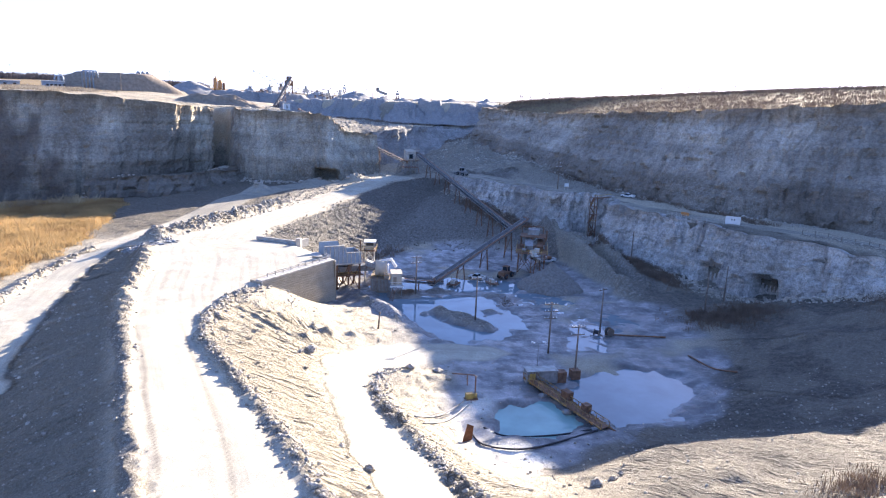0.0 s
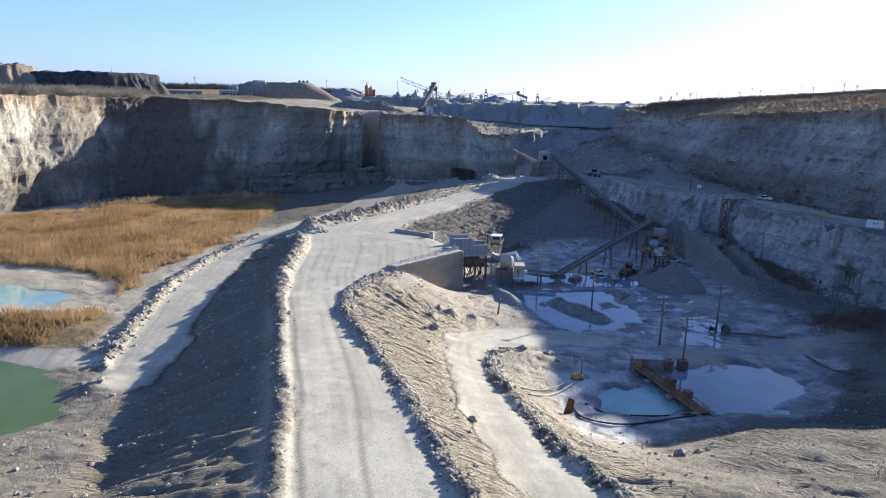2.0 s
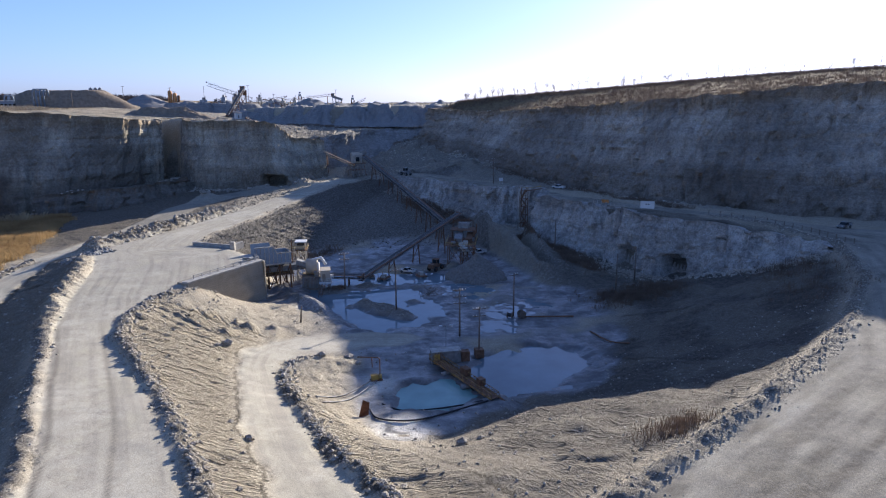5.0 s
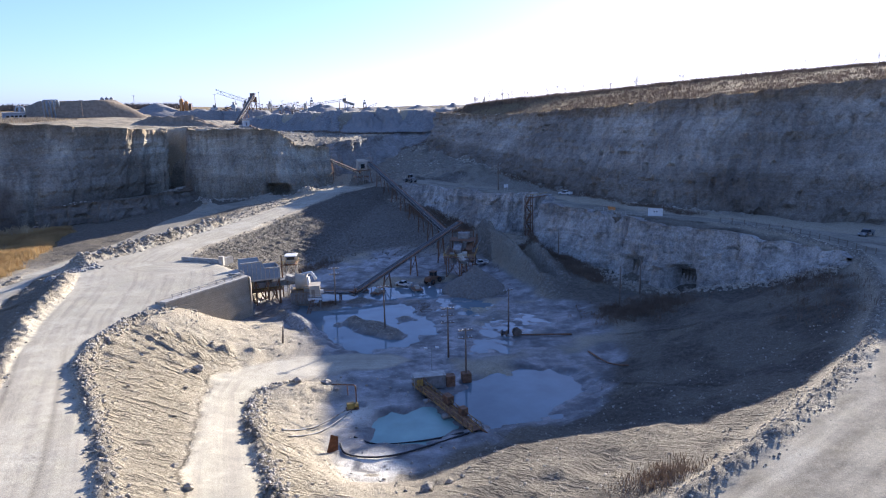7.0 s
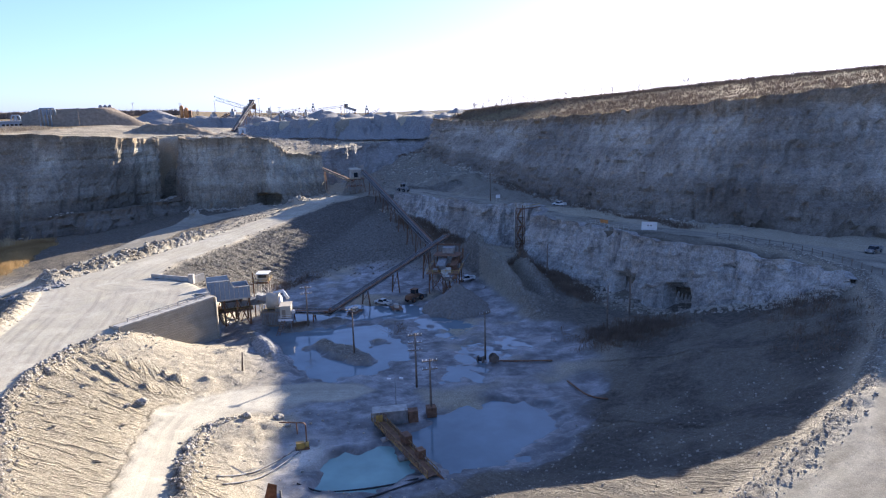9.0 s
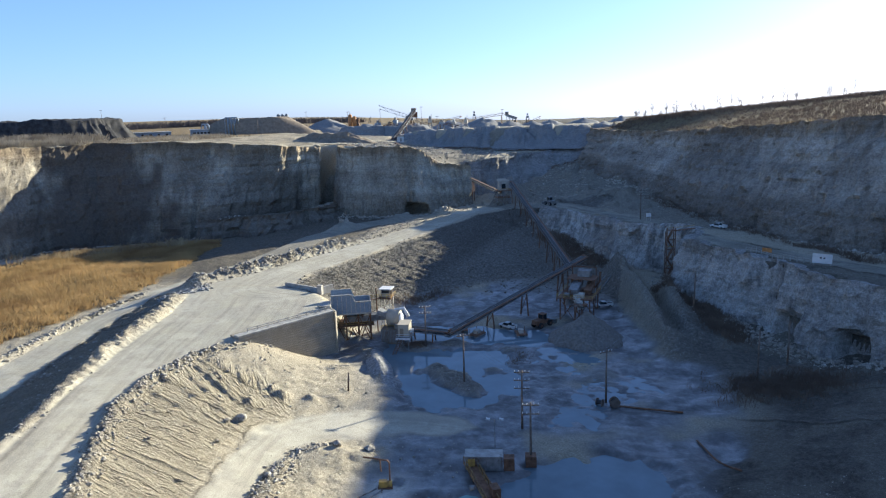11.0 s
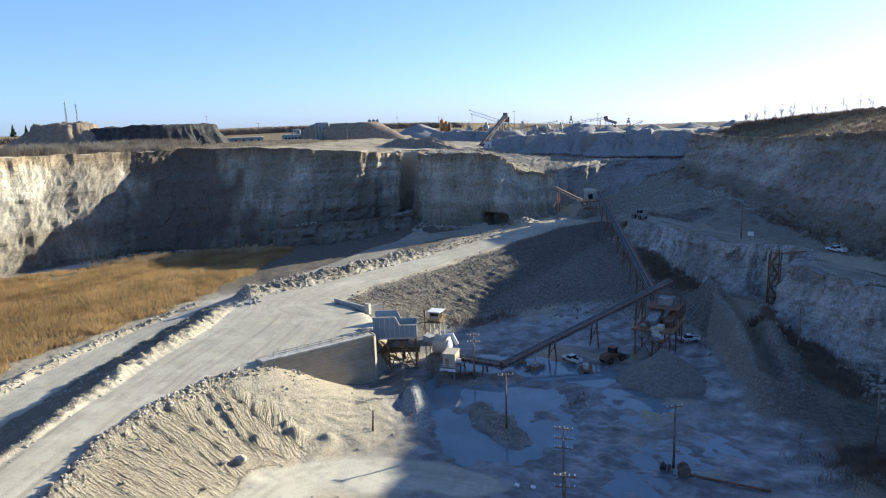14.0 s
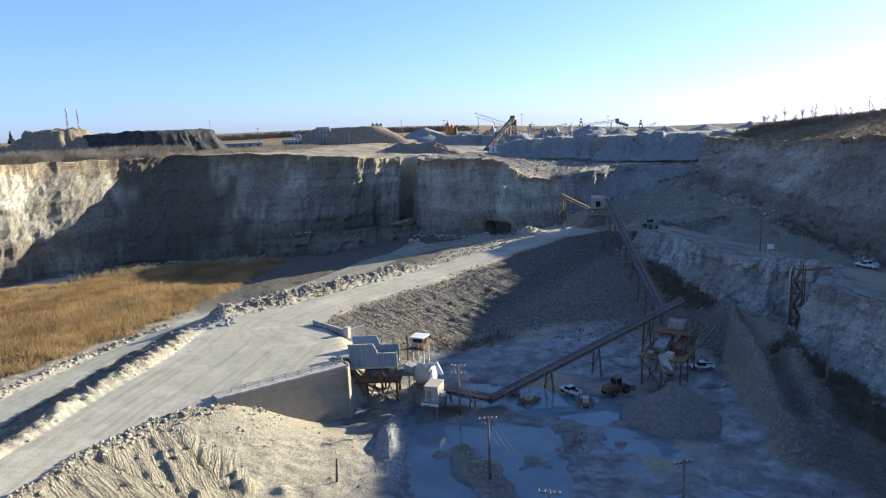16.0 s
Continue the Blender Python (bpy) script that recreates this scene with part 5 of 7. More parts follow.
conveyor("belt_conveyor", "long narrow conveyor climbing from pit to bench tower", (18.0, 242.6, 9.0), (-24.5, 355.0, 24.0), 1.2, (0.06, 0.16, 0.26, 0.37, 0.48, 0.6, 0.72, 0.84), 1.3, STEEL)
# truss takes the dark belt colour to stand for its shaded side
conveyor("belt_conveyor", "rusty conveyor climbing the rock headland to the upper plant", (-30, 357, 19.0), (-90, 371, 43.2), 1.2, (0.25, 0.5, 0.72, 0.9), 1.1, DARK)

tow = thing("transfer_tower", "pale clad conveyor transfer tower on the bench road", "tower", -30.5, 351.5, height(-28, 354) - 0.2, 20)
frame_legs(tow, (0, 3.2, 6.4), (0, 5.6), -0.8, 7.0, 0.35, STEEL)
part("clad_housing", a_box(0.8, 0.6, 7.0, 5.6, 5.0, 11.4), DUSTY, tow, "pale sheet-metal housing")
for k in range(7):
    part("sheet_rib", a_box(0.95 + k * 0.7, 0.52, 7.1, 1.05 + k * 0.7, 0.6, 11.3), STEEL, tow)
bm = bmesh.new()
v = [bm.verts.new(c) for c in ((0.4, 0.2, 11.4), (6.0, 0.2, 11.4), (6.0, 5.4, 11.4), (0.4, 5.4, 11.4), (0.4, 2.8, 12.6), (6.0, 2.8, 12.6))]
for f in ((0, 1, 5, 4), (2, 3, 4, 5), (0, 4, 3), (1, 2, 5), (0, 3, 2, 1)):
    bm.faces.new([v[i] for i in f])
part("roof", bm, CREAM, tow, "pale pitched roof")
# dark panel on the solid housing stands for the shade inside an opening
part("opening", a_box(2.2, 0.5, 7.8, 4.2, 0.56, 10.2), GLASS, tow, "dark opening")
part("platform", a_box(-0.8, -1.0, 6.8, 7.4, 6.2, 7.0), RUST, tow)
part("lower_platform", a_box(-0.4, -0.8, 3.4, 6.8, 6.0, 3.55), RUST, tow)
for z in (7.5, 8.0):
    for a, b in (((-0.8, -1.0), (7.4, -1.0)), ((7.4, -1.0), (7.4, 6.2)), ((-0.8, -1.0), (-0.8, 6.2))):
        part("handrail", a_beam((*a, z), (*b, z), 0.07), YELLOW, tow)
part("stair_stringer", a_beam((7.6, -0.6, 0), (7.6, 5.4, 6.8), 0.3, 0.12), RUST, tow)
part("discharge_hood", a_beam((5.2, 2.8, 12.0), (8.0, 1.6, 13.2), 1.6, 1.4), STEEL, tow, "steel hood over the belt head")

# screening plant
scr = thing("screening_plant", "dark rusty screening plant on steel legs over a gravel heap", "screening plant", 18.6, 214.0, 0.2, -6)
frame_legs(scr, (0, 4.2, 8.4), (0, 6.0, 12.0), -0.6, 6.2, 0.32, RUST)
part("lower_deck", a_box(-0.8, -0.8, 6.2, 9.2, 12.8, 6.4), RUST, scr)
part("screen_box", a_beam((3.2, 2.0, 7.6), (3.2, 9.6, 9.0), 2.6, 1.5), STEEL, scr, "tilted vibrating screen box")
part("second_screen", a_beam((6.8, 4.4, 7.2), (6.8, 10.6, 8.4), 2.0, 1.3), RUST, scr)
part("upper_deck", a_box(0.2, 7.2, 10.0, 8.4, 13.0, 10.2), RUST, scr)
for x, y in ((0.4, 7.4), (8.2, 7.4), (4.3, 7.4), (0.4, 12.8), (8.2, 12.8)):
    part("deck_post", a_beam((x, y, 6.4), (x, y, 10.0), 0.22), RUST, scr)
for x in (0.4, 4.3):
    part("deck_brace", a_beam((x, 7.4, 6.5), (x + 3.9, 7.4, 10.0), 0.14), RUST, scr)
part("drive_motor", a_tube([(1.0, 1.2, 7.0), (2.4, 1.2, 7.0)], 0.55, 10), STEEL, scr)
part("gear_box", a_box(5.0, 0.4, 6.4, 6.6, 1.8, 7.8), DUSTY, scr)
part("feed_pipe", a_tube([(7.4, 12.0, 6.4), (8.8, 12.8, 8.6), (8.8, 13.0, 11.4)], 0.28, 8), RUST, scr)
for y in (3.0, 6.0, 9.0):
    part("cross_girder", a_beam((-0.6, y, 5.9), (9.0, y, 5.9), 0.3, 0.4), RUST, scr)
for k in range(5):
    part("screen_spring", a_tube([(1.8, 2.4 + k * 1.7, 6.4), (1.8, 2.4 + k * 1.7, 7.2)], 0.2, 6), YELLOW, scr)
part("feed_box", a_box(2.6, 10.4, 9.4, 6.4, 13.4, 12.0), STEEL, scr)
part("chute", a_beam((4.2, 0.6, 7.0), (6.6, -2.4, 4.4), 1.6, 1.2), DUSTY, scr)
part("crusher_cone", a_tube([(1.6, 4.4, 3.2), (1.6, 4.4, 6.0)], 1.3, 14, 0.9), STEEL, scr)
part("motor", a_box(6.6, 7.0, 6.4, 8.4, 8.6, 7.6), STEEL, scr)
for z in (7.0, 7.5):
    for a, b in (((-0.8, -0.8), (9.2, -0.8)), ((-0.8, -0.8), (-0.8, 12.8)), ((9.2, -0.8), (9.2, 12.8))):
        part("handrail", a_beam((*a, z), (*b, z), 0.08), YELLOW, scr)
for i in range(6):
    part("rail_post", a_beam((-0.8 + i * 2, -0.8, 6.4), (-0.8 + i * 2, -0.8, 7.5), 0.08), YELLOW, scr)
for x, y in ((0.6, 13.2), (7.6, 13.2)):
    part("tall_post", a_beam((x, y, 0), (x, y, 12.6), 0.25), RUST, scr)
part("top_beam", a_beam((0.6, 13.2, 12.6), (7.6, 13.2, 12.6), 0.25), RUST, scr)
conveyor("belt_conveyor", "short discharge conveyor above the gravel heap", (23.0, 214.0, 5.0), (26.8, 200.5, 8.6), 1.2, (0.35,), 0.8)

# steel stair tower that stands in the notch of the bench face
stair = thing("stair_tower", "tall rusty steel stair tower in the notch of the rock face", "stair tower", 47.6, 254.5, 3.6, 10)
for x, y in ((0, 0), (2.6, 0), (0, 2.6), (2.6, 2.6)):
    part("post", a_beam((x, y, -0.6), (x, y, 16.6), 0.26), RUST, stair)
for k in range(5):
    z = 3.2 * k
    part("landing", a_box(-0.1, -0.1, z + 2.9, 2.7, 1.0, z + 3.02), RUST, stair)
    part("flight", a_beam((0.4 + 1.8 * (k % 2), 0.6, z), (2.2 - 1.8 * (k % 2), 2.2, z + 2.9), 0.8, 0.14), RUST, stair)
    part("brace", a_beam((0, 0, z), (2.6, 0, z + 3.2), 0.12), RUST, stair)
    part("brace", a_beam((0, 0, z), (0, 2.6, z + 3.2), 0.12), RUST, stair)
    part("handrail", a_beam((-0.1, -0.1, z + 4.0), (2.7, -0.1, z + 4.0), 0.08), YELLOW, stair)
part("bridge", a_beam((2.6, 1.3, 15.4), (9.6, 4.6, 15.6), 1.2, 0.18), RUST, stair)
for sgn in (-0.55, 0.55):
    part("bridge_rail", a_beam((2.6, 1.3 + sgn, 16.4), (9.6, 4.6 + sgn, 16.6), 0.08), YELLOW, stair)
part("pipe_run", a_tube([(-0.6, 1.0, -0.5), (-0.6, 1.0, 15.0), (0.2, 3.0, 16.4)], 0.22, 8), DUSTY, stair, "", True)
for i, (x, y, a, l) in enumerate(((27, 250, 40, 9), (30, 247, 47, 11), (33, 250, 36, 8), (24, 246, 52, 7))):
    dx, dy = math.cos(radians(a)) * l / 2, math.sin(radians(a)) * l / 2
    p = thing("scrap_pipe", "dusty scrap pipe lying on the rubble slope", "pipe", x, y, min(height(x, y), (height(x + dx, y + dy) + height(x - dx, y - dy)) / 2), a, "scrap pipes")
    tilt = (height(x + dx, y + dy) - height(x - dx, y - dy)) / 2
    part("pipe_body", a_tube([(-l / 2, 0, 0.25 - tilt), (l / 2, 0, 0.25 + tilt)], 0.22, 8), STEEL, p, "", True)
    part("flange", a_tube([(l / 2 - 0.12, 0, 0.25 + tilt), (l / 2, 0, 0.25 + tilt)], 0.34, 10), RUST, p)


def heap(name, label, cx, cy, rx, ry, h, rz, material, flat=0.0, seed=0, cells=40, rough=0.06, base=None, gully=0.0):
    """A tipped pile: steep even sides, worn crest, uneven skirt."""
    k = np.linspace(-1.25, 1.25, cells)
    U, V = np.meshgrid(k, k)
    r = np.hypot(U, V)
    r = r * (1 + 0.10 * gnoise(U * 2.3 + seed, V * 2.3, seed))
    body = np.clip((1 - r) / (1 - flat), 0, 1)
    body = np.minimum(body, 0.96 + 0.04 * np.tanh((body - 0.96) * 10))
    ang = np.arctan2(V, U)
    z = h * body * (1 + rough * 2 * fbm(U * 4, V * 4, seed + 1, 3)) + rough * h * fbm(U * 9, V * 9, seed + 5, 3) * (r < 1)
    z = z - gully * h * (np.abs(gnoise(ang * 7, r * 2, seed + 9)) * 0.6 + np.abs(gnoise(ang * 19, r * 2, seed + 11)) * 0.45) * np.clip(body * 2, 0, 1) * (body < 0.95) * 0.3
    z = np.where(r > 1.0, -0.8, z)
    c, s = math.cos(radians(rz)), math.sin(radians(rz))
    X, Y = U * rx * c - V * ry * s, U * rx * s + V * ry * c
    if base is None:
        base = height(cx, cy)
        ground = np.array([height(cx + x, cy + y) for x, y in zip(X.ravel(), Y.ravel())]).reshape(X.shape) - base
        z = np.where(r > 1.0, ground - 0.6, np.maximum(z, ground - 0.6 + 0.9 * (1 - r)))
    idx = np.arange(cells * cells).reshape(cells, cells)
    quads = np.stack([idx[:-1, :-1], idx[:-1, 1:], idx[1:, 1:], idx[1:, :-1]], -1).reshape(-1, 4)
    keep = (r.ravel()[quads] < 1.2).any(1)
    me = bpy.data.meshes.new(name)
    me.from_pydata(np.stack([X, Y, z], -1).reshape(-1, 3).tolist(), [], quads[keep].tolist())
    me.polygons.foreach_set("use_smooth", np.ones(len(me.polygons), bool))
    me.materials.append(material)
    ob = new(name, me)
    ob.location = (cx, cy, base)
    return tagged(ob, label, "heap")


heap("stockpile", "cone of grey crushed gravel below the screen chute", 27.4, 199.0, 9.6, 9.0, 7.4, 0, HEAPSTONE, 0, 5, 64, 0.03)
heap("spoil_ridge", "low rounded pale spoil ridge beside the settling pond", -17.5, 166.0, 2.9, 14, 1.7, 31, GRAVEL, 0.15, 9, 64, 0.03)


# ---- poles, wires, lamps ----
def utility_pole(x, y, h, arms=2, turn=0, label="", z=None, lean=0.0):
    g = height(x, y) if z is None else z
    p = thing("utility_pole", label or "tall weathered timber utility pole with crossarms", "utility pole", x, y, g, turn, "utility poles in the pit")
    part("shaft", a_tube([(0, 0, -1.0), (lean, 0, h)], 0.24, 8, 0.15), TIMBER, p, "", True)
    for i in range(arms):
        zz = h - 0.5 - i * 1.6
        part("crossarm", a_beam((-1.5, 0.16, zz), (1.5, 0.16, zz), 0.14, 0.18), TIMBER, p)
        for k in (-1.35, -0.6, 0.6, 1.35):
            part("insulator", a_tube([(k, 0.16, zz + 0.08), (k, 0.16, zz + 0.38)], 0.08, 6), WHITE, p, "pale porcelain insulator")
    return p


POLES = {"a": (-11.8, 183.9, 11.0), "b": (4.6, 161.6, 11.0), "c": (20.7, 144.6, 11.6), "d": (24.6, 131.8, 11.2), "e": (35.1, 160.6, 11.6), "f": (65.6, 176.5, 11.0), "g": (72.0, 181.0, 10.0), "h": (54.4, 214, 10.5)}
utility_pole(*POLES["a"][:2], 11.0, 2, 20, "tall timber pole with two crossarms beside the cabin")
utility_pole(*POLES["b"][:2], 11.0, 1, 30, "timber pole standing on a mud islet in the pond", None)
utility_pole(*POLES["c"][:2], 11.8, 3, 10, "timber pole with three crossarms on a stone mound")
dpole = utility_pole(*POLES["d"][:2], 11.4, 2, 15, "timber pole with crossarms and a dark crate at its foot")
part("foot_crate", a_box(-0.9, -0.9, 0.0, 0.9, 0.9, 1.9), RUST, dpole, "dark steel crate")
utility_pole(*POLES["e"][:2], 11.6, 1, 40, "timber pole beside a cable drum on the pit floor")
for key in "fgh":
    utility_pole(*POLES[key][:2], POLES[key][2], 0, 0, "bare pale timber pole at the foot of the cliff")
utility_pole(38.6, 281, 11, 2, 30, "timber pole with crossarms on the bench road")
utility_pole(-18.0, 150.0, 4.2, 0, 0, "short leaning timber post on the sunlit bank", None, 0.4)

lamp = thing("flood_lamp", "thin lamp pole with two floodlight heads", "lamp post", 17.4, 135.9, height(17.4, 135.9), 10)
part("shaft", a_tube([(0, 0, -0.5), (0, 0, 5.6)], 0.09, 8, 0.06), STEEL, lamp)
part("arm", a_beam((-1.2, 0, 5.5), (1.2, 0, 5.5), 0.08), STEEL, lamp)
for k in (-1.2, 1.2):
    part("lamp_head", a_beam((k - 0.35, 0, 5.72), (k + 0.35, 0, 5.55), 0.5, 0.24), WHITE, lamp, "white floodlight head")


def wire_run(name, label, a, b, count=3, sag=1.4):
    pa, pb = Vector(a), Vector(b)
    w = thing(name, label, "cable", *pa)
    d = pb - pa
    side = Vector((d.y, -d.x, 0)).normalized()
    for i in range(count):
        off = side * (i - (count - 1) / 2) * 0.9
        pts = [off + d * k - Vector((0, 0, sag * 4 * k * (1 - k))) for k in np.linspace(0, 1, 13)]
        part("wire", a_tube(pts, 0.018, 4), STEEL, w)
    return w


def pole_top(key, drop=0.3):
    x, y, h = POLES[key]
    return (x, y, height(x, y) + h - drop)


for a, b in (("d", "e"), ("d", "c"), ("b", "a"), ("c", "b"), ("e", "h")):
    wire_run("overhead_wires", "thin sagging overhead power wires between timber poles", pole_top(a), pole_top(b))

# ---- dredge bridge, container, pump and hoses ----
br = thing("dredge_bridge", "rust-brown truss walkway bridge over the pond", "bridge", 14.6, 128.2, 0.2, -58.5)
span = 22.5
for sgn in (-0.9, 0.9):
    bm = bmesh.new()
    beam(bm, (0, sgn, 0.9), (span, sgn, 0.5), 0.2, 0.3)
    beam(bm, (0, sgn, 2.0), (span, sgn, 1.6), 0.1)
    for i in range(15):
        k = i / 14
        x, z = span * k, 0.9 - 0.4 * k
        beam(bm, (x, sgn, z), (x, sgn, z + 1.1), 0.09)
        if i < 14:
            beam(bm, (x, sgn, z), (x + span / 14, sgn, z + 1.07), 0.07)
    part("side_truss", bm, BRIDGE, br, "rusty brown truss side")
part("walkway", a_beam((0, 0, 0.95), (span, 0, 0.55), 1.7, 0.1), RUST, br, "rusty walkway deck")
part("pipe", a_tube([(0, 1.4, 0.8), (span * 0.5, 1.4, 0.6), (span + 1.5, 1.2, 0.2)], 0.22, 10), RUST, br, "rusty discharge pipe", True)
for k in (0.3, 0.62, 0.95):
    part("float", a_tube([(span * k, -1.9, -0.1), (span * k, 1.9, -0.1)], 0.55, 12), STEEL, br, "steel float drum", True)
part("gear_box", a_box(span * 0.45, 0.3, 0.9, span * 0.45 + 2.0, 1.6, 2.4), RUST, br)
part("gear_box", a_box(span * 0.7, 0.3, 0.8, span * 0.7 + 1.4, 1.6, 2.1), RUST, br)

con = thing("steel_container", "grey corrugated steel container beside the pond", "container", 14.4, 126.4, height(15, 127.5), 12)
part("body", a_box(0, 0, 0.1, 6.3, 2.5, 2.7), STEEL, con, "grey corrugated body")
for i in range(16):
    part("corrugation", a_box(0.2 + i * 0.38, -0.06, 0.2, 0.38 + i * 0.38, 0.0, 2.6), STEEL, con)
part("door", a_box(0.5, -0.1, 0.2, 1.7, -0.02, 2.3), YELLOW, con, "yellow door")
part("roof_plate", a_box(-0.06, -0.08, 2.7, 6.36, 2.58, 2.78), CONCRETE, con)
part("lean_to", a_box(6.5, 0.3, 0.0, 8.3, 2.0, 2.2), RUST, con, "dark crate against the container")

pump = thing("water_pump", "yellow pump set with a tall pipe arch on the bank", "pump", 3.4, 118.0, height(3.4, 118.0), 20)
part("skid", a_box(-1.2, -0.6, 0, 1.2, 0.6, 0.25), RUST, pump)
part("engine", a_box(-1.0, -0.45, 0.25, 0.3, 0.45, 1.25), YELLOW, pump, "yellow engine cover")
part("casing", a_tube([(0.3, 0, 0.7), (1.1, 0, 0.7)], 0.5, 14), YELLOW, pump, "", True)
part("pipe_arch", a_tube([(0.8, 0, 0.8), (0.8, 0, 4.3), (0.5, 0.1, 4.7), (-3.4, 1.3, 4.9)], 0.13, 8), RUST, pump, "tall rusty pipe arch")
part("drop_pipe", a_tube([(-0.7, 0.5, 4.75), (-0.6, 0.5, 2.6)], 0.1, 8), RUST, pump)

plate = thing("scrap_plate", "bent dark steel plate standing on the bank", "scrap", 2.9, 101.6, height(2.9, 101.6), 30)
bm = bmesh.new()
v = [bm.verts.new(c) for c in ((-1.2, 0, -0.2), (0.9, 0.3, -0.2), (1.1, 0.3, 2.3), (-0.2, 0.1, 3.1))]
bm.faces.new(v)
bmesh.ops.solidify(bm, geom=bm.faces[:], thickness=0.12)
part("plate", bm, RUST, plate)


def hose(label, pts, r, material=None):
    zs = [(x, y, height(x, y) + r + 0.05 + dz) for x, y, dz in pts]
    ob = thing("hose", label, "hose", *zs[0])
    o = Vector(zs[0])
    fine = []
    for i in range(len(zs) - 1):
        p0, p1, p2, p3 = (Vector(zs[max(0, min(len(zs) - 1, j))]) for j in (i - 1, i, i + 1, i + 2))
        for k in np.linspace(0, 1, 6, endpoint=False):
            fine.append(0.5 * ((2 * p1) + (-p0 + p2) * k + (2 * p0 - 5 * p1 + 4 * p2 - p3) * k * k + (-p0 + 3 * p1 - 3 * p2 + p3) * k ** 3) - o)
    part("pipe", a_tube(fine + [Vector(zs[-1]) - o], r, 6), material or DARK, ob, "", True)
    return ob


hose("long black hose curving round the pond bank", [(3.5, 104.5, 0), (5, 101, 0), (8.5, 99.5, 0), (13, 100.5, 0), (18, 103.5, 0), (25, 108.5, 0)], 0.16)
hose("black floating hose along the milky pond", [(5.5, 106.5, 0), (9, 106.2, 0), (14, 106.6, 0), (20, 107.8, 0), (25.5, 109.6, 0)], 0.14)
hose("pale water pipe running down the bank to the pump", [(-6, 104, 0), (-2, 109, 0), (2.5, 116.5, 0.3)], 0.12, STEEL)
hose("second pale water pipe on the bank", [(-4.5, 102.5, 0), (-0.5, 108, 0), (3.6, 116.4, 0.3)], 0.12, STEEL)
hose("rusty pipeline lying on the pit floor", [(36, 159, 0), (42, 158, 0), (50, 157, 0)], 0.2, RUST)
hose("dark pipe lying on the shaded slope", [(52, 146, 0), (55, 139, 0), (58, 134, 0)], 0.18, RUST)

for i, (x, y, turn, size) in enumerate(((37.0, 158.6, 20, 1.0), (34.0, 159.0, 70, 0.8))):
    dr = thing("cable_drum", "dusty timber cable drum beside the pole", "cable drum", x, y, height(x, y), turn, "cable drums")
    for s in (-0.5, 0.5):
        part("flange", a_tube([(0, s * 1.2 - 0.06, size), (0, s * 1.2 + 0.06, size)], size, 18), TIMBER, dr)
    part("core", a_tube([(0, -0.6, size), (0, 0.6, size)], size * 0.6, 14), DARK, dr)


# ---- vehicles ----
def pickup(x, y, turn, paint, label, z=None):
    t = thing("pickup_truck", label, "truck", x, y, height(x, y) if z is None else z, turn, "parked pickups")
    bm = a_box(-2.7, -0.95, 0.5, 2.7, 0.95, 1.05)
    bmesh.ops.bevel(bm, geom=bm.edges[:], offset=0.12, segments=2, affect="EDGES")
    part("body", bm, paint, t)
    bm = bmesh.new()
    v = [bm.verts.new(c) for c in ((-0.7, -0.88, 1.05), (1.3, -0.88, 1.05), (1.3, 0.88, 1.05), (-0.7, 0.88, 1.05), (-0.5, -0.75, 1.75), (0.7, -0.75, 1.75), (0.7, 0.75, 1.75), (-0.5, 0.75, 1.75))]
    for f in ((0, 1, 5, 4), (1, 2, 6, 5), (2, 3, 7, 6), (3, 0, 4, 7)):
        bm.faces.new([v[i] for i in f])
    part("windows", bm, GLASS, t, "dark cab windows")
    part("roof", a_box(-0.52, -0.77, 1.73, 0.72, 0.77, 1.82), paint, t)
    for sgn in (-1, 1):
        part("bed_side", a_box(-2.68, sgn * 0.9 - 0.05, 1.0, -0.72, sgn * 0.9 + 0.05, 1.4), paint, t)
    part("tailgate", a_box(-2.7, -0.9, 1.0, -2.62, 0.9, 1.4), paint, t)
    part("bed_floor", a_box(-2.6, -0.85, 1.02, -0.75, 0.85, 1.07), DARK, t)
    for wx in (-1.7, 1.75):
        for sgn in (-1, 1):
            w = part("wheel", a_tube([(wx, sgn * 0.75, 0.4), (wx, sgn * 1.0, 0.4)], 0.4, 14), RUBBER, t, "black tyre")
            part("rim", a_tube([(wx, sgn * 0.99, 0.4), (wx, sgn * 1.02, 0.4)], 0.22, 10), STEEL, w)
    part("bumper", a_box(2.66, -0.9, 0.5, 2.82, 0.9, 0.75), STEEL, t)
    for sgn in (-0.65, 0.65):
        part("headlight", a_box(2.68, sgn - 0.18, 0.8, 2.74, sgn + 0.18, 0.98), WHITE, t)
    return t


pickup(5.6, 203.4, 150, WHITE, "white pickup truck parked at the pond edge", max(height(5.6, 203.4), -0.25))
pickup(29.8, 226.8, 200, WHITE, "white pickup truck beside the screening plant")
pickup(64.0, 266.5, 140, WHITE, "white pickup truck on the upper bench road")
pickup(131.5, 182.5, 215, STEEL, "dark pickup truck on the bench road by the cliff")


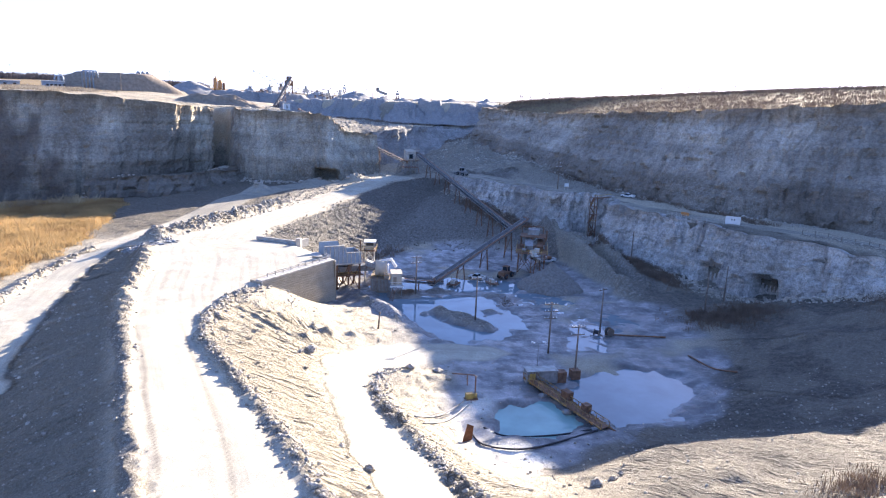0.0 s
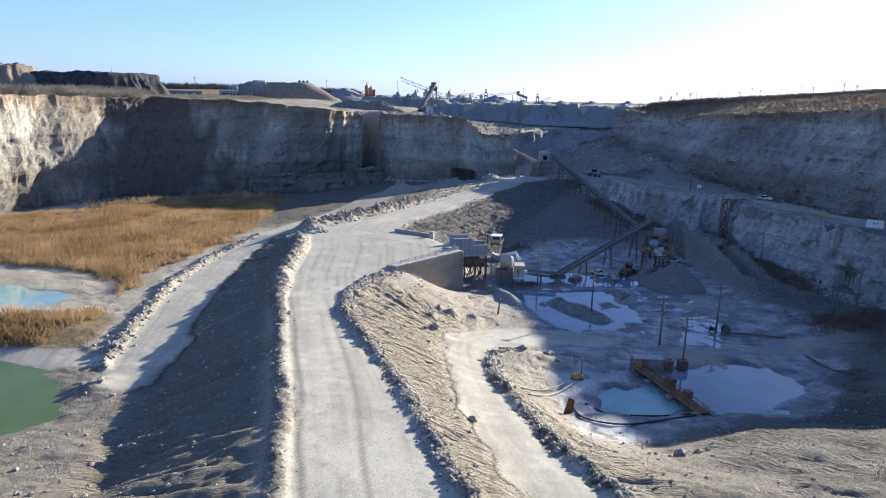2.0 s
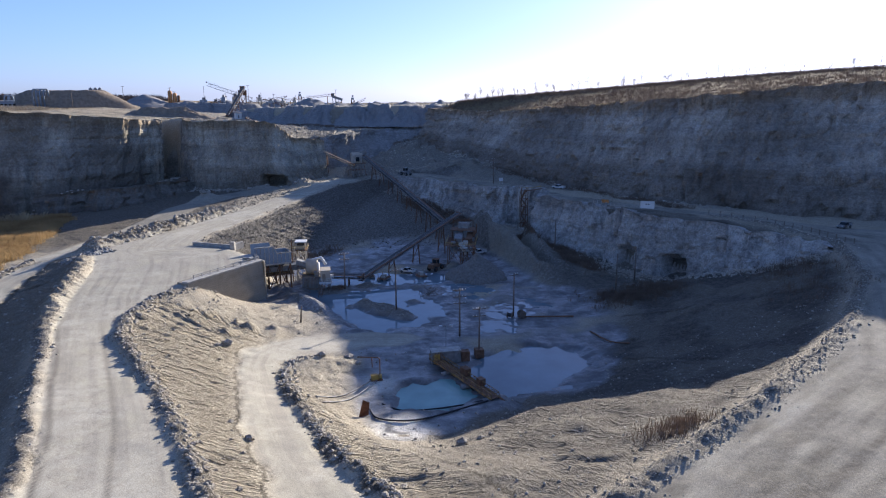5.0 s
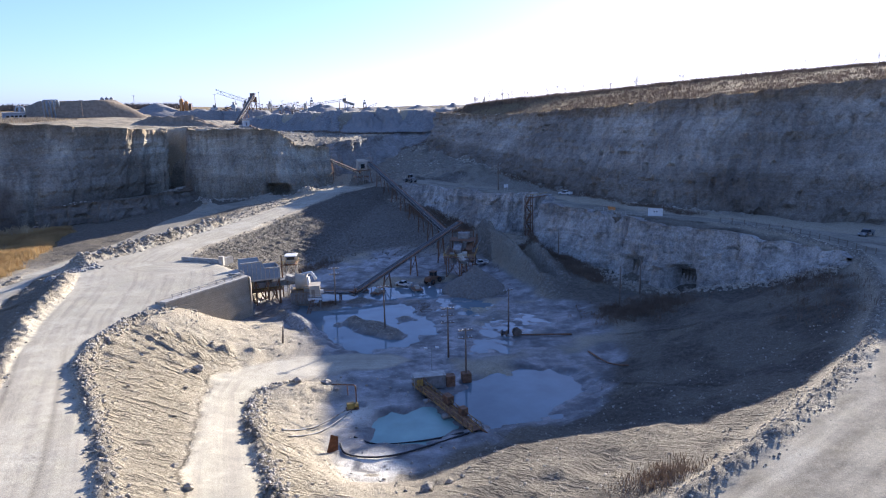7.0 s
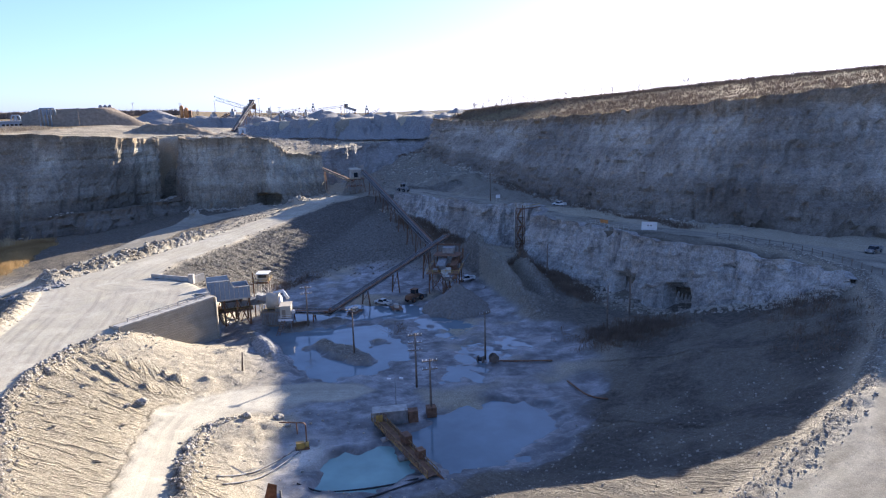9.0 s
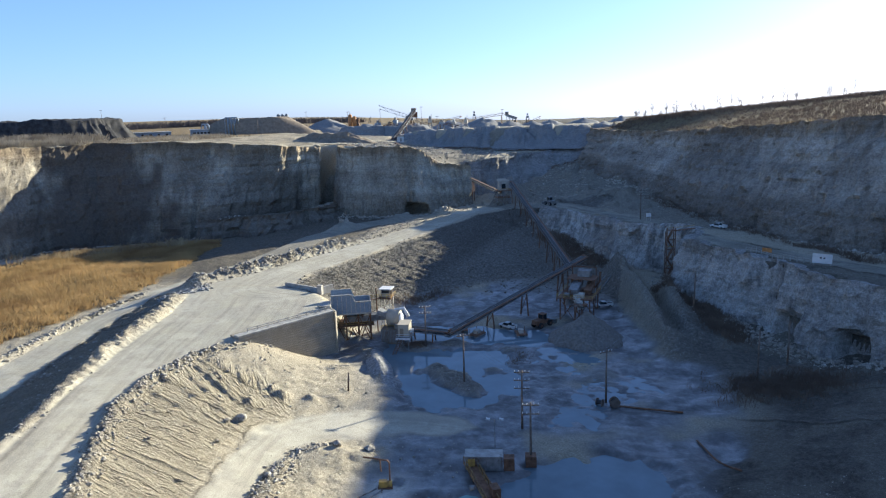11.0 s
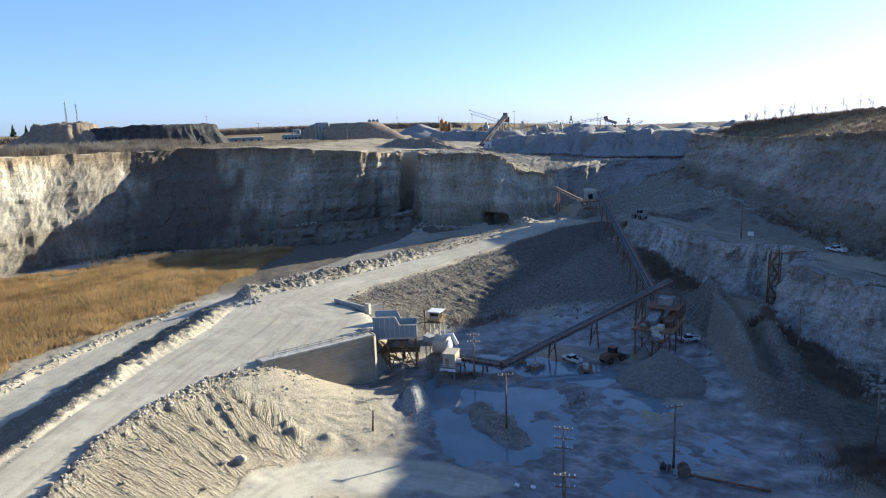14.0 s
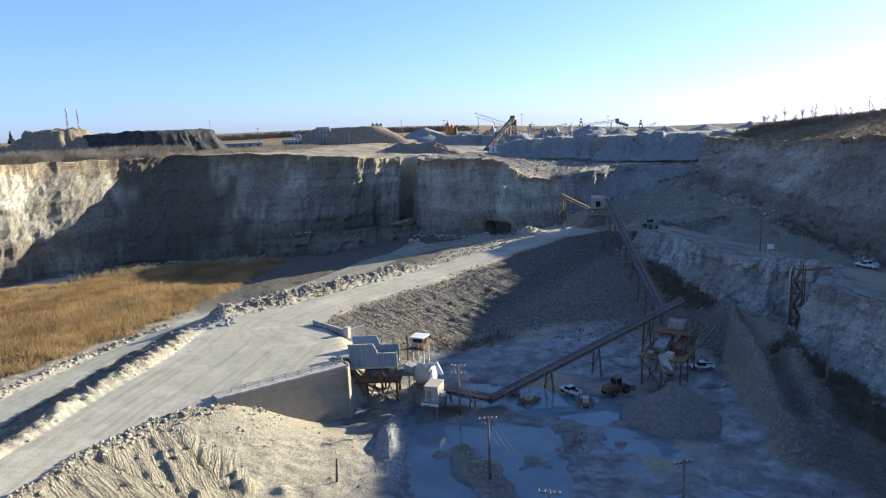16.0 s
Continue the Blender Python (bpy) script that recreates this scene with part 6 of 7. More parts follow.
def raft(x, y, turn, label):
    r = thing("work_raft", label, "raft", x, y, -0.32, turn, "rafts on the far pond")
    for s in (-1.0, 1.0):
        part("pontoon", a_tube([(-2.2, s, 0.1), (2.2, s, 0.1)], 0.4, 10), STEEL, r, "", True)
    part("deck", a_box(-2.2, -1.5, 0.45, 2.2, 1.5, 0.6), RUST, r)
    for px, py in ((-1.6, -1.2), (1.6, -1.2), (1.6, 1.2), (-1.6, 1.2)):
        part("post", a_beam((px, py, 0.6), (px, py, 2.0), 0.1), RUST, r)
    part("pump_box", a_box(-0.8, -0.6, 0.6, 0.9, 0.6, 1.6), DUSTY, r)
    return r


raft(-7.0, 199.0, 20, "small rusty work raft on the far pond")
raft(-1.5, 196.5, 70, "rusty pump raft with corner posts")
raft(10, 199.5, 110, "low rusty raft near the conveyor trestle")


def wheel_loader(x, y, turn, paint, label):
    w = thing("wheel_loader", label, "loader", x, y, height(x, y), turn, "loaders")
    bm = a_box(-3.2, -1.1, 1.0, 0.2, 1.1, 2.3)
    bmesh.ops.bevel(bm, geom=bm.edges[:], offset=0.15, segments=2, affect="EDGES")
    part("engine_hood", bm, paint, w)
    part("front_frame", a_box(0.2, -0.8, 0.9, 2.6, 0.8, 1.7), paint, w)
    cab_part = part("cab", a_box(-0.6, -0.85, 2.0, 1.0, 0.85, 3.5), GLASS, w, "dark glazed cab")
    part("cab_roof", a_box(-0.75, -0.95, 3.5, 1.15, 0.95, 3.65), paint, cab_part)
    for k in (-0.8, 0.8):
        part("cab_post", a_beam((-0.6, k, 2.0), (-0.6, k, 3.5), 0.12), paint, cab_part)
        part("lift_arm", a_beam((1.4, k, 1.8), (3.8, k, 0.8), 0.22, 0.4), paint, w)
    bm = a_box(3.6, -1.5, 0.15, 4.6, 1.5, 1.3)
    part("bucket", bm, STEEL, w, "worn steel bucket")
    for wx in (-2.0, 1.9):
        for sgn in (-1.25, 1.25):
            tyre = part("wheel", a_tube([(wx, sgn - 0.3, 0.8), (wx, sgn + 0.3, 0.8)], 0.8, 16), RUBBER, w, "black tyre")
            part("rim", a_tube([(wx, sgn - 0.32, 0.8), (wx, sgn + 0.32, 0.8)], 0.42, 12), paint, tyre)
    return w


wheel_loader(-1.0, 327.0, 130, STEEL, "dark wheel loader parked on the bench road")
wheel_loader(14.5, 207.0, 60, RUST, "rusty wheel loader beside the screening plant")


# ---- bench fence and sign ----
def fence_run(label, pts, gap, h, material, rails, name="fence"):
    o = Vector((*pts[0], height(*pts[0])))
    f = thing(name, label, "fence", *o)
    last, run = None, []
    for p, q in zip(pts[:-1], pts[1:]):
        n = max(1, round(math.dist(p, q) / gap))
        run += [(p[0] + (q[0] - p[0]) * i / n, p[1] + (q[1] - p[1]) * i / n) for i in range(n)]
    run.append(pts[-1])
    for x, y in run:
        c = Vector((x, y, height(x, y))) - o
        part("post", a_tube([c - Vector((0, 0, 0.5)), c + Vector((0, 0, h))], 0.11, 6), material, f)
        if last is not None:
            for k in rails:
                part("rail", a_tube([last + Vector((0, 0, h * k)), c + Vector((0, 0, h * k))], 0.04, 5), material, f)
        last = c
    return f


fence_run("line of dark posts with cable along the bench edge", [(99, 199), (112, 188), (117.5, 174), (121, 160)], 3.2, 1.5, TIMBER, (0.85,))
fence_run("grey post and rail barrier beside the white sign", [(68, 227), (76, 217.5), (81.6, 213.2)], 1.8, 1.3, PALE_WOOD, (0.5, 0.9), "barrier")
fence_run("dark post barrier along the cliff edge", [(52, 240), (60, 229), (67, 223)], 2.2, 1.2, TIMBER, (0.8,), "barrier")
sg = thing("bench_sign", "large white sign board with small dark marks", "sign", 83.9, 212.2, height(83.9, 212.2), -18)
part("board", a_box(-2.2, -0.06, 0.5, 2.2, 0.06, 2.9), WHITE, sg, "white board")
for k in (-0.55, 0.25):
    part("mark", a_box(k, -0.09, 1.7, k + 0.4, -0.062, 2.05), DARK, sg, "dark mark")
for k in (-1.9, 1.9):
    part("post", a_beam((k, 0.1, -0.5), (k, 0.1, 2.9), 0.14), PALE_WOOD, sg)
panel = thing("warning_board", "small red board on the bench edge fence", "sign", 73.0, 224.5, height(73.0, 224.5), -35)
part("board", a_box(-1.3, -0.05, 0.4, 1.3, 0.05, 1.5), ORANGE, panel)
for k in (-1.1, 1.1):
    part("post", a_beam((k, 0.08, -0.4), (k, 0.08, 1.5), 0.1), PALE_WOOD, panel)
sg2 = thing("bench_sign", "small white sign panel on posts by the bench pole", "sign", 41.5, 276.5, height(41.5, 276.5), 20)
part("board", a_box(-0.9, -0.05, 1.5, 0.9, 0.05, 2.8), WHITE, sg2)
for k in (-0.75, 0.75):
    part("post", a_beam((k, 0.08, -0.4), (k, 0.08, 2.9), 0.12), PALE_WOOD, sg2)
blk = thing("block_bin", "pale concrete block bin on the bench", "bin", 52.5, 268.5, height(52.5, 268.5), 40)
for i in range(4):
    part("block", a_box(i * 1.6, 0, -0.3, i * 1.6 + 1.5, 0.9, 1.6), CONCRETE, blk)
part("side_block", a_box(-0.1, 1.0, -0.3, 0.8, 4.2, 1.6), CONCRETE, blk)


# ---- upper plant on the rim ----
heap("stockpile", "long brown flat-topped stockpile on the rim", -249, 489, 44, 17, 13.0, 35, SAND, 0.55, 31, 60, 0.012, 46.0)
heap("overburden_mound", "long dark overburden mound with gullied sides", -316, 368, 50, 22, 15.0, 51, COAL, 0.78, 33, 150, 0.03, 46.4, 2.6)
heap("overburden_mound", "low tan overburden mound with dry weeds", -346, 328, 34, 18, 15, 50, SAND, 0.5, 35, 72, 0.05, 49.6, 1.6)
for i, (x, y, rx, h) in enumerate(((-122, 482, 20, 8), (-102, 468, 22, 10.5), (-80, 459, 22, 11.5), (-60, 455, 24, 12), (-40, 450, 20, 11), (-24, 452, 22, 12.5), (-4, 452, 22, 11.5), (14, 456, 24, 12))):
    heap("spoil_bank", "grey gullied spoil bank dumped below the upper plant", x, y, rx, 22, h, 8 * i, GRAVEL, 0.35, 160 + i, 44, 0.05, 36.5, 1.8)
heap("spoil_bank", "tan earth mound with dark weeds on the headland", -156, 424, 34, 13, 6.5, 8, SAND, 0.4, 71, 48, 0.07, 41.0, 1.2)
PILES = ((-223, 557, 36, 13.5, 43), (-95, 585, 30, 13, 41), (-124, 588, 34, 10.5, 41), (-39, 585, 26, 9.4, 41), (-55, 590, 24, 8.2, 41), (-150, 575, 34, 9.5, 41), (-190, 566, 36, 10, 41), (-14, 600, 30, 9.0, 41), (16, 596, 30, 9.5, 41), (-70, 575, 28, 9, 41), (-170, 590, 34, 11, 41))
for i, (x, y, r, h, b) in enumerate(PILES):
    heap("stockpile", "pale grey crushed-stone stockpile on the rim", x, y, r, r * 0.9, h, 30 * i, GRAVEL, 0.05, 40 + i, 36, 0.03, b, 0.6)
for i, (x, y, r, h, b) in enumerate(((-176, 520, 30, 9.5, 40), (-142, 524, 32, 8, 41))):
    heap("spoil_bank", "grey gullied spoil bank below the upper plant", x, y, r, r * 0.5, h, -8, GRAVEL, 0.6, 60 + i, 44, 0.04, b, 1.4)


def box_thing(name, label, category, x, y, z, rz, pieces):
    t = thing(name, label, category, x, y, z, rz)
    for nm, c, m, lb in pieces:
        part(nm, a_box(*c), m, t, lb)
    return t


conveyor("stacker_conveyor", "tall grey stacker conveyor rising above the rim", (-131, 470, 41.5), (-135.5, 531, 61.5), 1.9, (0.3, 0.55, 0.8), 2.6, STEEL)
conveyor("stacker_conveyor", "raised stacker boom against the sky", (-130.5, 535, 53.0), (-160.5, 521.5, 64.6), 1.7, (0.05, 0.35), 2.4, STEEL)
mast = thing("plant_tower", "rusty lattice drive tower of the stacker conveyors", "tower", -139, 531, 45, 20)
frame_legs(mast, (0, 5), (0, 5), -1, 10, 0.5, RUST)
part("housing", a_box(-0.5, -0.5, 10, 5.5, 5.5, 14), RUST, mast)
part("head_frame", a_box(0.8, 0.8, 14, 4.2, 4.2, 17), RUST, mast)
conveyor("stacker_conveyor", "far overland conveyor between stockpiles", (-118.9, 600, 51.2), (-78.3, 600, 55.8), 1.8, (0.1, 0.5, 0.9), 1.5, RUST)
conveyor("stacker_conveyor", "far small stacker conveyor", (-68.8, 599, 44.4), (-49.7, 600, 51.9), 1.8, (0.4, 0.75), 1.4, RUST)
conveyor("stacker_conveyor", "far dusty conveyor over the pale stockpile", (-168, 600, 47.0), (-118, 601, 54.0), 1.6, (0.3, 0.7), 1.3, RUST)
far_tower = thing("plant_tower", "dark far screening tower on the skyline", "tower", -78.5, 600, 43, 0)
frame_legs(far_tower, (0.5, 8), (0, 4), -1, 5, 0.6, RUST)
part("housing", a_beam((0, 2, 11.0), (9.0, 2, 8.0), 3.0, 2.0), STEEL, far_tower)
for k in range(4):
    part("frame_post", a_beam((0.5 + k * 2.5, 0.4, 5.0), (0.5 + k * 2.5, 0.4, 10.6 - k * 0.8), 0.35), STEEL, far_tower)
    part("frame_brace", a_beam((0.5 + k * 2.0, 0.4, 5.0), (2.5 + k * 2.0, 0.4, 9.4 - k * 0.8), 0.22), STEEL, far_tower)
part("hood", a_box(-0.8, 0.6, 10.5, 2.2, 3.4, 13.6), STEEL, far_tower)
part("chute", a_beam((7.5, 2, 6.5), (8.5, 2, 2.0), 1.8), RUST, far_tower)
part("walkway", a_box(-1.5, -1, 4.8, 9.5, -0.2, 5.0), RUST, far_tower)
for x, y, z, h in ((-62, 604, 45, 9), (-108, 603, 49, 8), (-160, 590, 46, 9)):
    t = thing("plant_tower", "small dark drive head over a stockpile", "tower", x, y, z, 15)
    frame_legs(t, (0, 2.4), (0, 2.4), -2, h - 3, 0.4, RUST)
    part("housing", a_box(0.0, 0.0, h - 3, 2.2, 2.2, h - 1.2), STEEL, t)
    part("hood", a_box(0.4, 0.4, h - 0.6, 1.8, 1.8, h + 0.8), STEEL, t)

# smaller machines and frames crowded round the stacker
plant_rng = random.Random(23)
for x, y, z, h, w in ((-168, 534, 44, 9, 3.0), (-161, 540, 44, 7.5, 2.4), (-152, 528, 45, 10, 2.6), (-146, 538, 44, 12, 3.2), (-126, 536, 44, 11, 2.4), (-120, 545, 44, 8, 3.4), (-112, 552, 43, 9, 2.6), (-176, 548, 44, 7, 3.0), (-104, 560, 43, 10, 2.2)):
    t = thing("crusher_station", "rusty crusher station on steel legs in the upper plant", "crusher station", x, y, z + 0.5, plant_rng.random() * 60, "crusher stations of the upper plant")
    frame_legs(t, (0, w), (0, w), -5, h * 0.55, 0.35, STEEL)
    part("housing", a_box(-0.3, -0.3, h * 0.55, w + 0.3, w + 0.3, h * 0.8), (STEEL, BLUE_GREY, DUSTY)[plant_rng.randrange(3)], t)
    part("hood", a_box(w * 0.2, w * 0.2, h * 0.8, w * 0.75, w * 0.75, h), STEEL, t)
    part("vent_pipe", a_tube([(w, w / 2, h * 0.7), (w, w / 2, h * 1.15)], 0.18, 6), STEEL, t)
conveyor("stacker_conveyor", "short dark feed conveyor beside the stacker", (-172, 536, 46), (-150, 533, 54), 1.6, (0.4, 0.8), 1.4, RUST)
conveyor("stacker_conveyor", "short dark radial conveyor beside the stacker", (-128, 540, 53), (-108, 556, 47.5), 1.6, (0.4, 0.8), 1.4, RUST)
silo = thing("orange_silos", "faded orange twin silos with a stair tower", "silo", -206, 566, 46, 10)
for k in (0, 3.6):
    part("silo_drum", a_tube([(k, 0, 1), (k, 0, 12.0 - k * 0.5)], 1.7, 14), ORANGE, silo, "", True)
    part("cone_top", a_tube([(k, 0, 12.0 - k * 0.5), (k, 0, 13.2 - k * 0.5)], 1.7, 14, 0.3), ORANGE, silo)
part("stair_tower", a_box(5.6, -1, -1, 7.6, 1, 9), RUST, silo)
part("vent", a_tube([(0, 0, 13), (0, 0, 15)], 0.2), RUST, silo)
trio = thing("steel_silos", "three grey silos behind the brown stockpile", "silo", -247, 519, 46, 30)
for k in range(3):
    part("silo_drum", a_tube([(k * 3.2, 0, 0), (k * 3.2, 0, 14.0)], 1.4, 14), STEEL, trio, "", True)
    part("cone_top", a_tube([(k * 3.2, 0, 14.0), (k * 3.2, 0, 15.0)], 1.4, 14, 0.4), STEEL, trio)
for x, y, h, n in ((-258, 462, 12.5, 3), (-271, 452, 8.5, 1)):
    t = thing("pipe_stack", "grey bent process pipes on the rim", "pipes", x, y, 47.5, 40)
    for k in range(n + 1):
        part("pipe", a_tube([(k * 2.2, 0, -1), (k * 2.2, 0, h - 2), (k * 2.2 + 0.8, 0, h - 0.6), (k * 2.2 + 2.2, 0, h - 0.6), (k * 2.2 + 3.0, 0, h - 2), (k * 2.2 + 3.0, 0, h - 5)], 0.55, 10), BLUE_GREY, t, "", True)
    part("frame", a_box(-0.4, -0.5, -1, 0.2, 0.5, h - 1), STEEL, t)
for x, y, rz, l, h in ((-292, 424, 42, 26, 3.6), (-270, 448, 42, 12, 4.2)):
    t = thing("site_office", "long low grey site building on the rim", "building", x, y, 47.6, rz)
    part("wall", a_box(-l / 2, -3, -1, l / 2, 3, h), BLUE_GREY, t)
    part("roof", a_box(-l / 2 - 0.4, -3.5, h, l / 2 + 0.4, 3.5, h + 0.3), WHITE, t, "pale low roof")
    for k in range(5):
        part("window", a_box(-l / 2 + 1.5 + k * l / 5, -3.06, 1.2, -l / 2 + 3.2 + k * l / 5, -3.0, 2.4), GLASS, t)
tank = box_thing("white_hut", "small bright white hut on the headland", "hut", -118, 452, 40.5, 30, [("wall", (-2, -1.5, -0.5, 2, 1.5, 3.2), WHITE, ""), ("roof", (-2.3, -1.8, 3.2, 2.3, 1.8, 3.5), CREAM, ""), ("door", (-0.5, -1.56, 0, 0.5, -1.5, 2.1), STEEL, "")])


def radio_mast(x, y, z, h, label):
    m = thing("radio_mast", label, "mast", x, y, z, 15)
    for k in range(3):
        a = k * 2.094
        part("leg", a_tube([(1.2 * math.cos(a), 1.2 * math.sin(a), -2), (0.35 * math.cos(a), 0.35 * math.sin(a), h)], 0.14, 5), STEEL, m)
    bm = bmesh.new()
    for i in range(int(h / 2)):
        for k in range(3):
            a, b = k * 2.094, (k + 1) * 2.094
            r0, r1 = 1.2 - 0.85 * i * 2 / h, 1.2 - 0.85 * (i + 1) * 2 / h
            beam(bm, (r0 * math.cos(a), r0 * math.sin(a), i * 2), (r1 * math.cos(b), r1 * math.sin(b), i * 2 + 2), 0.1)
    part("lattice", bm, STEEL, m)
    part("antenna", a_tube([(0, 0, h), (0, 0, h + 3)], 0.1, 5), STEEL, m)
    part("dish_arm", a_beam((-1.2, 0, h - 1), (1.2, 0, h - 1), 0.25), WHITE, m)
    return m


radio_mast(-531, 461, 55, 31, "tall lattice radio mast on the far rim")
radio_mast(-526, 468, 55, 29, "second lattice radio mast on the far rim")
for x, y, z, h in ((-455, 554, 50, 20), (-305, 392, 48.5, 9), (-330, 352, 49, 11), (-236, 470, 46, 13), (-185, 520, 44, 14), (-196, 540, 45, 16), (-98, 470, 42, 14), (-60, 500, 46, 13), (-228, 530, 46, 16), (-176, 560, 45, 17), (-292, 440, 48, 13), (-140, 560, 45, 18)):
    p = thing("light_pole", "thin dark light pole on the upper plant", "lamp post", x, y, z, 25, "light poles on the rim")
    part("shaft", a_tube([(0, 0, -1), (0, 0, h)], 0.2, 6, 0.12), TIMBER, p)
    part("crossarm", a_beam((-1.1, 0, h - 0.2), (1.1, 0, h - 0.2), 0.22), TIMBER, p)


# ---- rocks, reeds, brush, trees ----
def rock_template(rng):
    bm = bmesh.new()
    bmesh.ops.create_icosphere(bm, subdivisions=1, radius=0.5)
    for v in bm.verts:
        v.co *= 0.72 + 0.5 * rng.random()
    for v in bm.verts:
        v.co.z *= 0.75
    vs = np.array([v.co[:] for v in bm.verts])
    fs = np.array([[v.index for v in f.verts] for f in bm.faces])
    bm.free()
    return vs, fs


rng = random.Random(7)
ROCKS = [rock_template(rng) for _ in range(9)]


def stuff_mesh(name, verts, faces, material, label, category):
    me = bpy.data.meshes.new(name)
    me.from_pydata(verts.tolist(), [], faces.tolist())
    me.materials.append(material)
    me.update()
    return tagged(new(name, me), label, category, kind="stuff")


def rocks(name, places, material, label):
    """Loose stones at (x, y, size) places, half sunk, as one sheet of stuff."""
    V, F, n = [], [], 0
    for x, y, s in places:
        vs, fs = ROCKS[rng.randrange(len(ROCKS))]
        a = rng.random() * 6.283
        c, sn = math.cos(a), math.sin(a)
        q = vs * (s * (0.8 + 0.5 * rng.random()), s * (0.7 + 0.4 * rng.random()), s * (0.7 + 0.4 * rng.random()))
        q = np.stack([q[:, 0] * c - q[:, 1] * sn + x, q[:, 0] * sn + q[:, 1] * c + y, q[:, 2] + height(x, y) + s * 0.12], -1)
        V.append(q)
        F.append(fs + n)
        n += len(vs)
    return stuff_mesh(name, np.concatenate(V), np.concatenate(F), material, label, "rocks")


def beside(line, side, off, spread_w, per_m, smin, smax, y0=-1e9, y1=1e9):
    out = []
    for p, q in zip(line[:-1], line[1:]):
        n = math.dist(p[:2], q[:2])
        dx, dy = (q[0] - p[0]) / n, (q[1] - p[1]) / n
        for _ in range(int(n * per_m)):
            k, o = rng.random() * n, off + rng.gauss(0, spread_w)
            x, y = p[0] + dx * k - dy * side * o, p[1] + dy * k + dx * side * o
            if y0 < y < y1:
                out.append((x, y, smin + (smax - smin) * rng.random() ** 3))
    return out


rocks("berm_rocks", beside(HAUL_R, -1, 1.7, 1.0, 12, 0.2, 1.0, 40, 160) + beside(HAUL_L, 1, 1.6, 1.0, 4, 0.1, 0.45, 40, 105) + beside(HAUL_L, 1, 2.2, 1.2, 5, 0.12, 0.55, 105, 186), STONE, "broken limestone rocks along the haul road berms")
rocks("ramp_rocks", beside(LOW_R, -1, 1.8, 1.0, 12, 0.2, 1.0, 48, 126) + beside(RING_IN, 1, 2.0, 1.6, 9, 0.15, 0.6, 44, 200), STONE, "broken rocks along the lower ramp and bench berms")
rocks("rock_pile", beside([(-95, 185), (-87, 198)], 1, 0.0, 1.0, 16, 0.3, 1.4) + beside([(-91, 183), (-83, 195)], 1, 0.0, 0.9, 14, 0.3, 1.3), ROCK_B, "two rows of grey dumped rock beside the yard")
rocks("windrow_rocks", beside(CLIMB_L, 1, 3.0, 1.7, 44, 0.2, 1.1, 192, 272) + beside(SIDE_L, 1, 1.6, 1.1, 9, 0.3, 1.2, 90, 195), STONE, "windrow of pale broken limestone blocks")


def off_road(count, x0, x1, y0, y1, smin, smax, power, zmin=-9, zmax=99):
    """Random places on the open ground, clear of roads, water and cliff faces."""
    xs = np.array([x0 + (x1 - x0) * rng.random() for _ in range(count)])
    ys = np.array([y0 + (y1 - y0) * rng.random() for _ in range(count)])
    i, j = np.clip(np.searchsorted(gx, xs) - 1, 0, len(gx) - 2), np.clip(np.searchsorted(gy, ys) - 1, 0, len(gy) - 2)
    z = GZ[j, i]
    lane = np.maximum.reduce([LANES[k][j, i] for k in ("haul", "low", "ring", "side")])
    good = (lane < -0.6) & (z > zmin) & (z < zmax) & (LANES["marsh"][j, i] < 0.2)
    return [(x, y, smin + (smax - smin) * rng.random() ** power) for x, y, g in zip(xs, ys, good) if g]


rocks("slope_rocks", off_road(4200, -62, 16, 40, 176, 0.12, 0.65, 8, 0.2), STONE, "scattered limestone stones on the sunlit fill slopes")
rocks("slope_rocks", off_road(13000, -80, 36, 196, 345, 0.18, 0.95, 4, 0.6, 18), SCREE_SHADED, "coarse blasted rock on the slope below the road")
rocks("slope_rocks", off_road(6000, 14, 120, 44, 130, 0.10, 0.6, 7, 0.3), STONE, "stones scattered on the long eastern slope")
rocks("slope_rocks", off_road(2600, -100, -36, 44, 190, 0.2, 1.0, 4, 3.0), STONE, "stones on the shaded western embankment")
rocks("scree_rocks", off_road(5200, -135, 60, 345, 445, 0.3, 1.6, 4, 9, 46), STONE, "broken rock scree round the headland and the back of the pit")
rocks("talus_rocks", beside(BENCH_FOOT, -1, 2.5, 3.0, 22, 0.3, 1.6) + beside(LEFT_FOOT[4:], -1, 2.5, 3, 7, 0.4, 1.8) + beside(UPPER_FOOT[2:10], -1, 1.5, 2, 8, 0.3, 1.5), STONE, "fallen blocks along the foot of the rock walls")
rocks("heap_rocks", [(27.4 + 9.0 * math.sqrt(rng.random()) * math.cos(a), 199 + 8.6 * math.sqrt(rng.random()) * math.sin(a), 0.35) for a in (rng.random() * 6.283 for _ in range(200))], HEAPSTONE, "coarse stones round the gravel heap")

